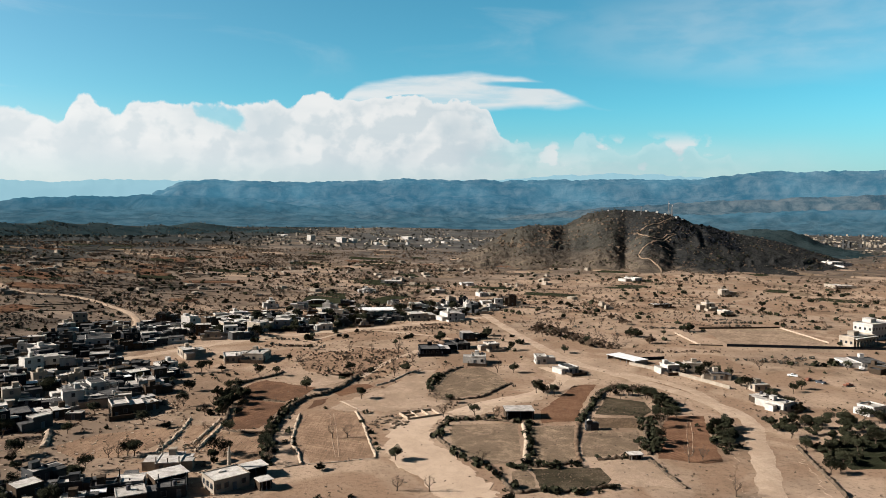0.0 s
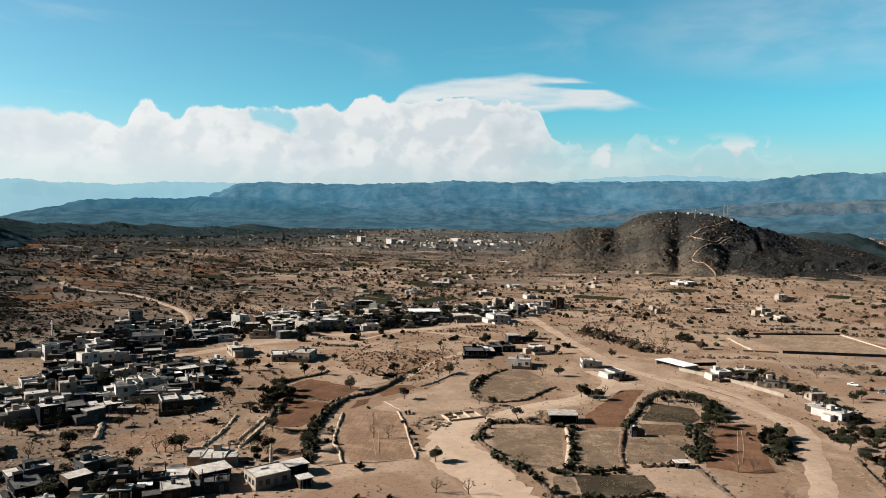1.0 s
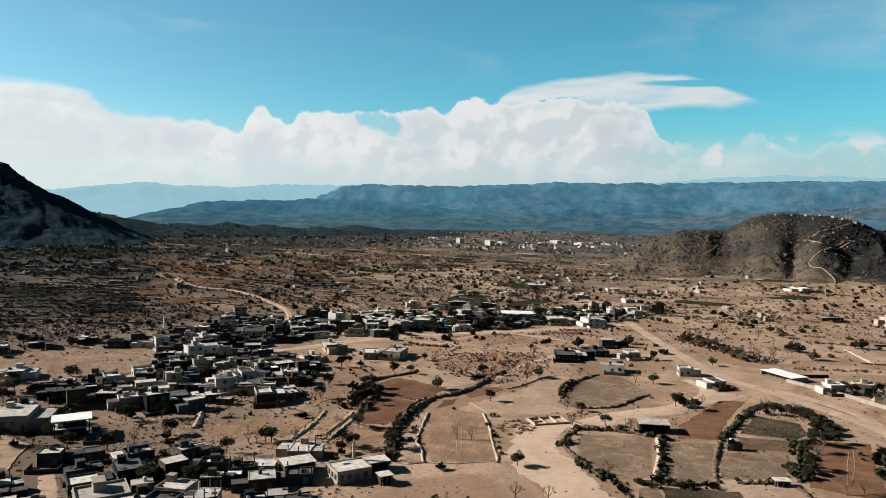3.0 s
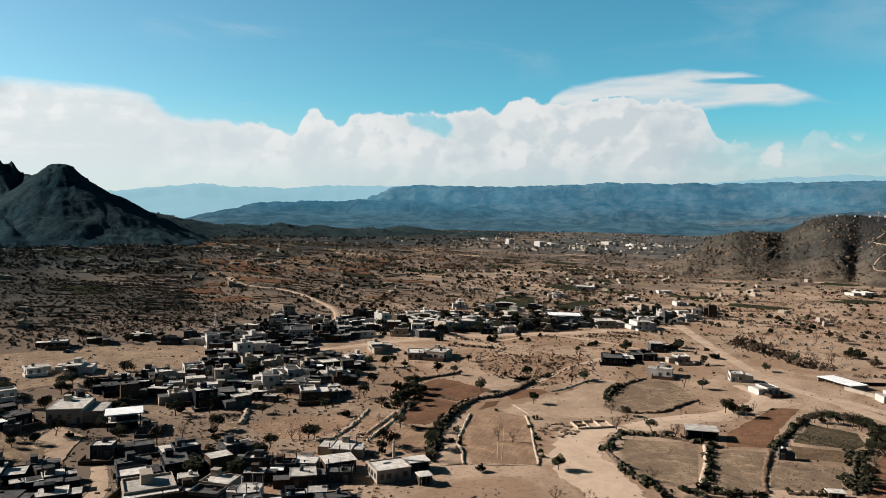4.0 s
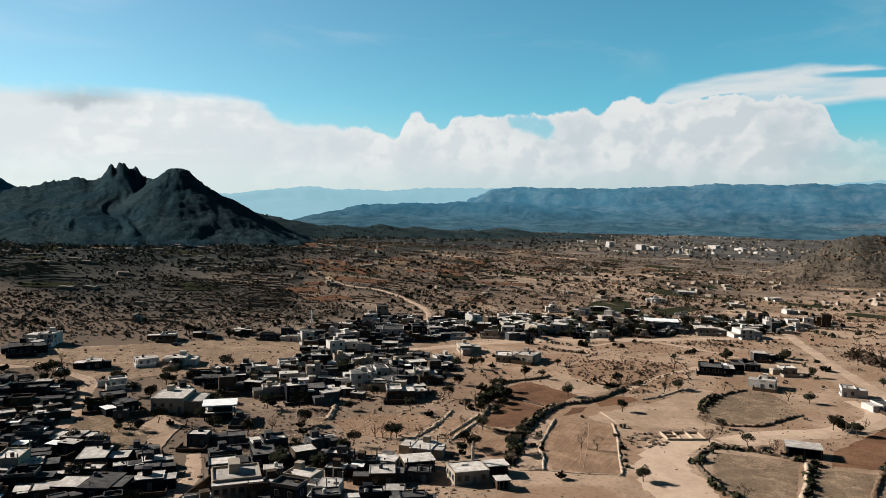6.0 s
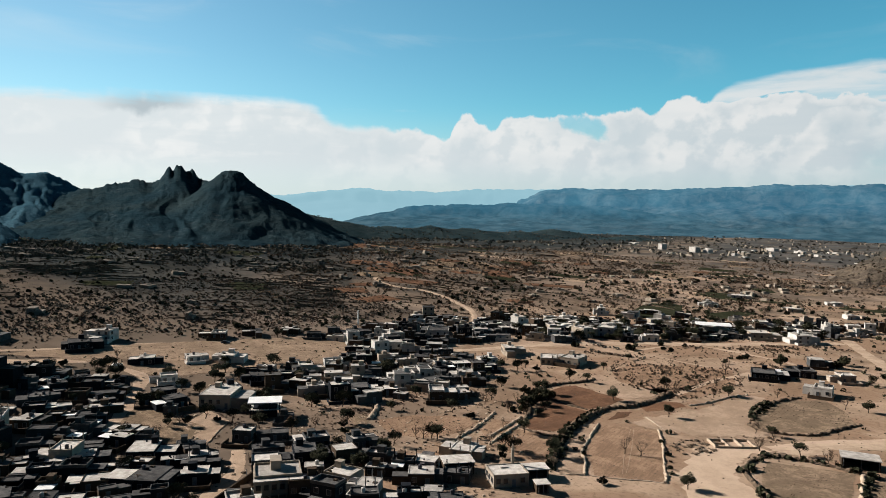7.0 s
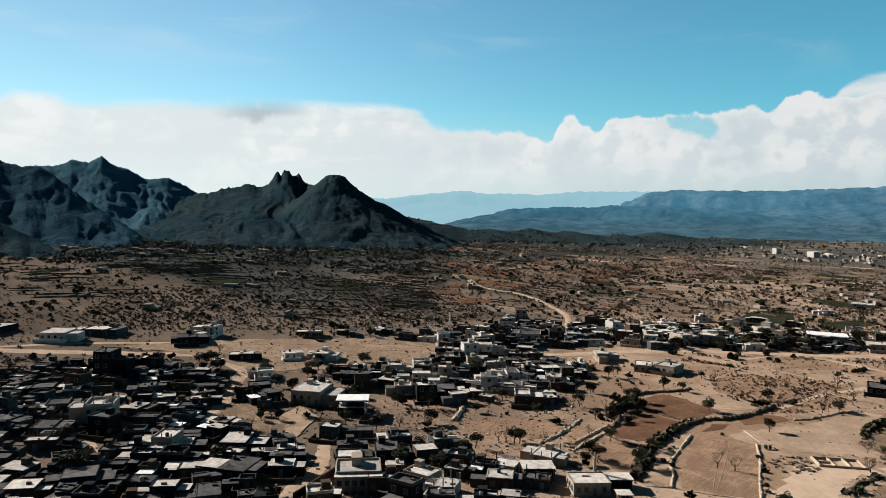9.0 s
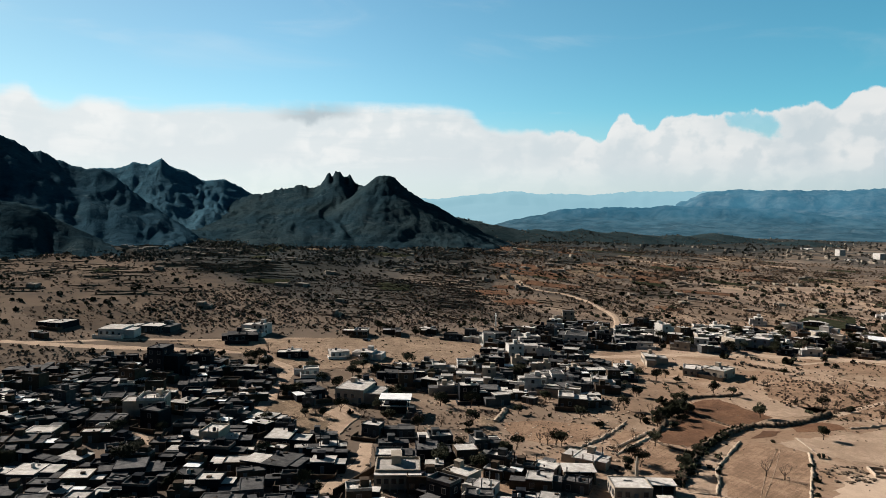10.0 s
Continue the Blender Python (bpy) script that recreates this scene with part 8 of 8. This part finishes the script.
def crags(spots, size, mat, label, seed):
    """Broken rock standing out of the hillside."""
    r = random.Random(seed)
    v, f = [], []
    for x, y in spots:
        w, d, h, a = r.uniform(*size), r.uniform(*size), r.uniform(*size) * 0.8, r.uniform(0, 3)
        c, q, z, n = math.cos(a), math.sin(a), hill_height(x, y), len(v)
        for px, py, pz in boxes((-w, -d, -1.5, w, d, h, 0.35 * min(w, d)))[0]:
            v.append((x + px * c - py * q + r.gauss(0, 0.2 * w), y + px * q + py * c + r.gauss(0, 0.2 * w), z + pz + (r.gauss(0, 0.25 * h) if pz > 0 else 0)))
        f += [tuple(n + i for i in k) for k in BOX]
    return tagged(part("outcrops", (v, f), mat), label, "rocks", kind="stuff")


crags([p for p in wander(260, 1090, 1230, 4.5, 9.5, 144, 1.0, 0.6) if hill_height(p[0], p[1]) > 22], (0.8, 2.6), STONE, "dark broken rock on the shoulder of the hill", 145)
crags([p for p in wander(300, 1120, 1290, 18.0, 23.0, 146, 1.0, 0.6) if hill_height(p[0], p[1]) > 16], (0.8, 3.0), BASALT, "black lava blocks on the hillside", 147)
crags([p for p in wander(160, 1040, 1270, 9.0, 18.0, 148, 1.0, 0.5) if hill_height(p[0], p[1]) > 12], (0.8, 2.6), STONE, "dark boulders on the hill", 149)

# white blocks at the edge of the far town
for fx, fy, fw, fh in ((-438, 1912, 26, 5), (-314, 1669, 13, 13), (-237, 1631, 19, 10), (-210, 1638, 15, 7), (-95, 1830, 24, 6), (-34, 1747, 20, 5), (-150, 1700, 30, 4.5)):
    blk = new("building")
    blk.matrix_basis = pose(fx, fy, rise(fx, fy) - 1, 0, 0, -38)
    part("wall", boxes((-fw / 2, -7, -3, fw / 2, 7, fh)), WHITE, blk)
    part("roof", boxes((-fw / 2 + 0.3, -6.7, fh - 0.05, fw / 2 - 0.3, 6.7, fh + 0.15)), ROOF, blk)
    part("parapet", boxes((-fw / 2, -7, fh, fw / 2, -6.7, fh + 0.8), (-fw / 2, 6.7, fh, fw / 2, 7, fh + 0.8)), WHITE, blk)
    tagged(blk, "white block at the edge of the far town", "building")


# ---- the road up the hill and the huts on its top ----
def hill_floor(x, y):
    return max(rise(x, y), hill_height(x, y))


def hill_road(points, width):
    line = smooth_line(points, 2.5)
    v, f = [], []
    for i, p in enumerate(line):
        d = (line[min(i + 1, len(line) - 1)] - line[max(i - 1, 0)]).normalized()
        z = hill_floor(p.x, p.y) + 0.7
        for k, drop in ((-0.75, 3.5), (-0.5, 0.0), (0.5, 0.0), (0.75, 3.5)):
            w = width * k * (1 + 0.4 * noise.noise((p.x * 0.05, p.y * 0.05, k)))
            v.append((p.x - d.y * w, p.y + d.x * w, z - drop))
        if i:
            o = (i - 1) * 4
            f += [(o + k, o + k + 1, o + 5 + k, o + 4 + k) for k in range(3)]
    return tagged(part("hill_road", (v, f), TRODDEN), "pale dirt road winding up the hill", "road", kind="structure")


hill_road([(258, 800), (265, 850), (282, 905), (283, 945), (275, 962), (276, 985), (283, 1005), (303, 1028), (324, 1058), (350, 1090), (369, 1112), (352, 1100), (330, 1075), (314, 1068), (308, 1088), (306, 1108), (322, 1118), (347, 1142), (384, 1184)], 1.6)


def hill_hut(x, y, w, d, h, turn):
    root = new("hut")
    root.matrix_basis = pose(x, y, hill_floor(x, y), 0, 0, turn)
    part("wall", boxes((-w / 2, -d / 2, -3, w / 2, d / 2, h, 0.05)), WHITE, root)
    part("roof", boxes((-w / 2 - 0.15, -d / 2 - 0.15, h, w / 2 + 0.15, d / 2 + 0.15, h + 0.2)), ROOF, root)
    set_in("door", root, pose(0, -d / 2 - 0.01, 0.02))
    return tagged(root, "small white hut of the radio station on the hilltop", "hut", group="hilltop huts")


for haz, hd, hw, hh in ((13.2, 1291, 3, 2.0), (14.3, 1289, 3, 2.0), (15.2, 1284, 4.5, 2.2), (16.1, 1274, 3.5, 2.2), (16.9, 1262, 5, 2.2), (17.5, 1257, 4, 2.4), (18.3, 1254, 5, 2.2), (18.8, 1253, 3, 2.0)):
    hp = aim(haz, 0.0, hd, hill_eye)
    hill_hut(hp[0], hp[1], hw, hw * 0.8, hh, 20 + haz * 3)
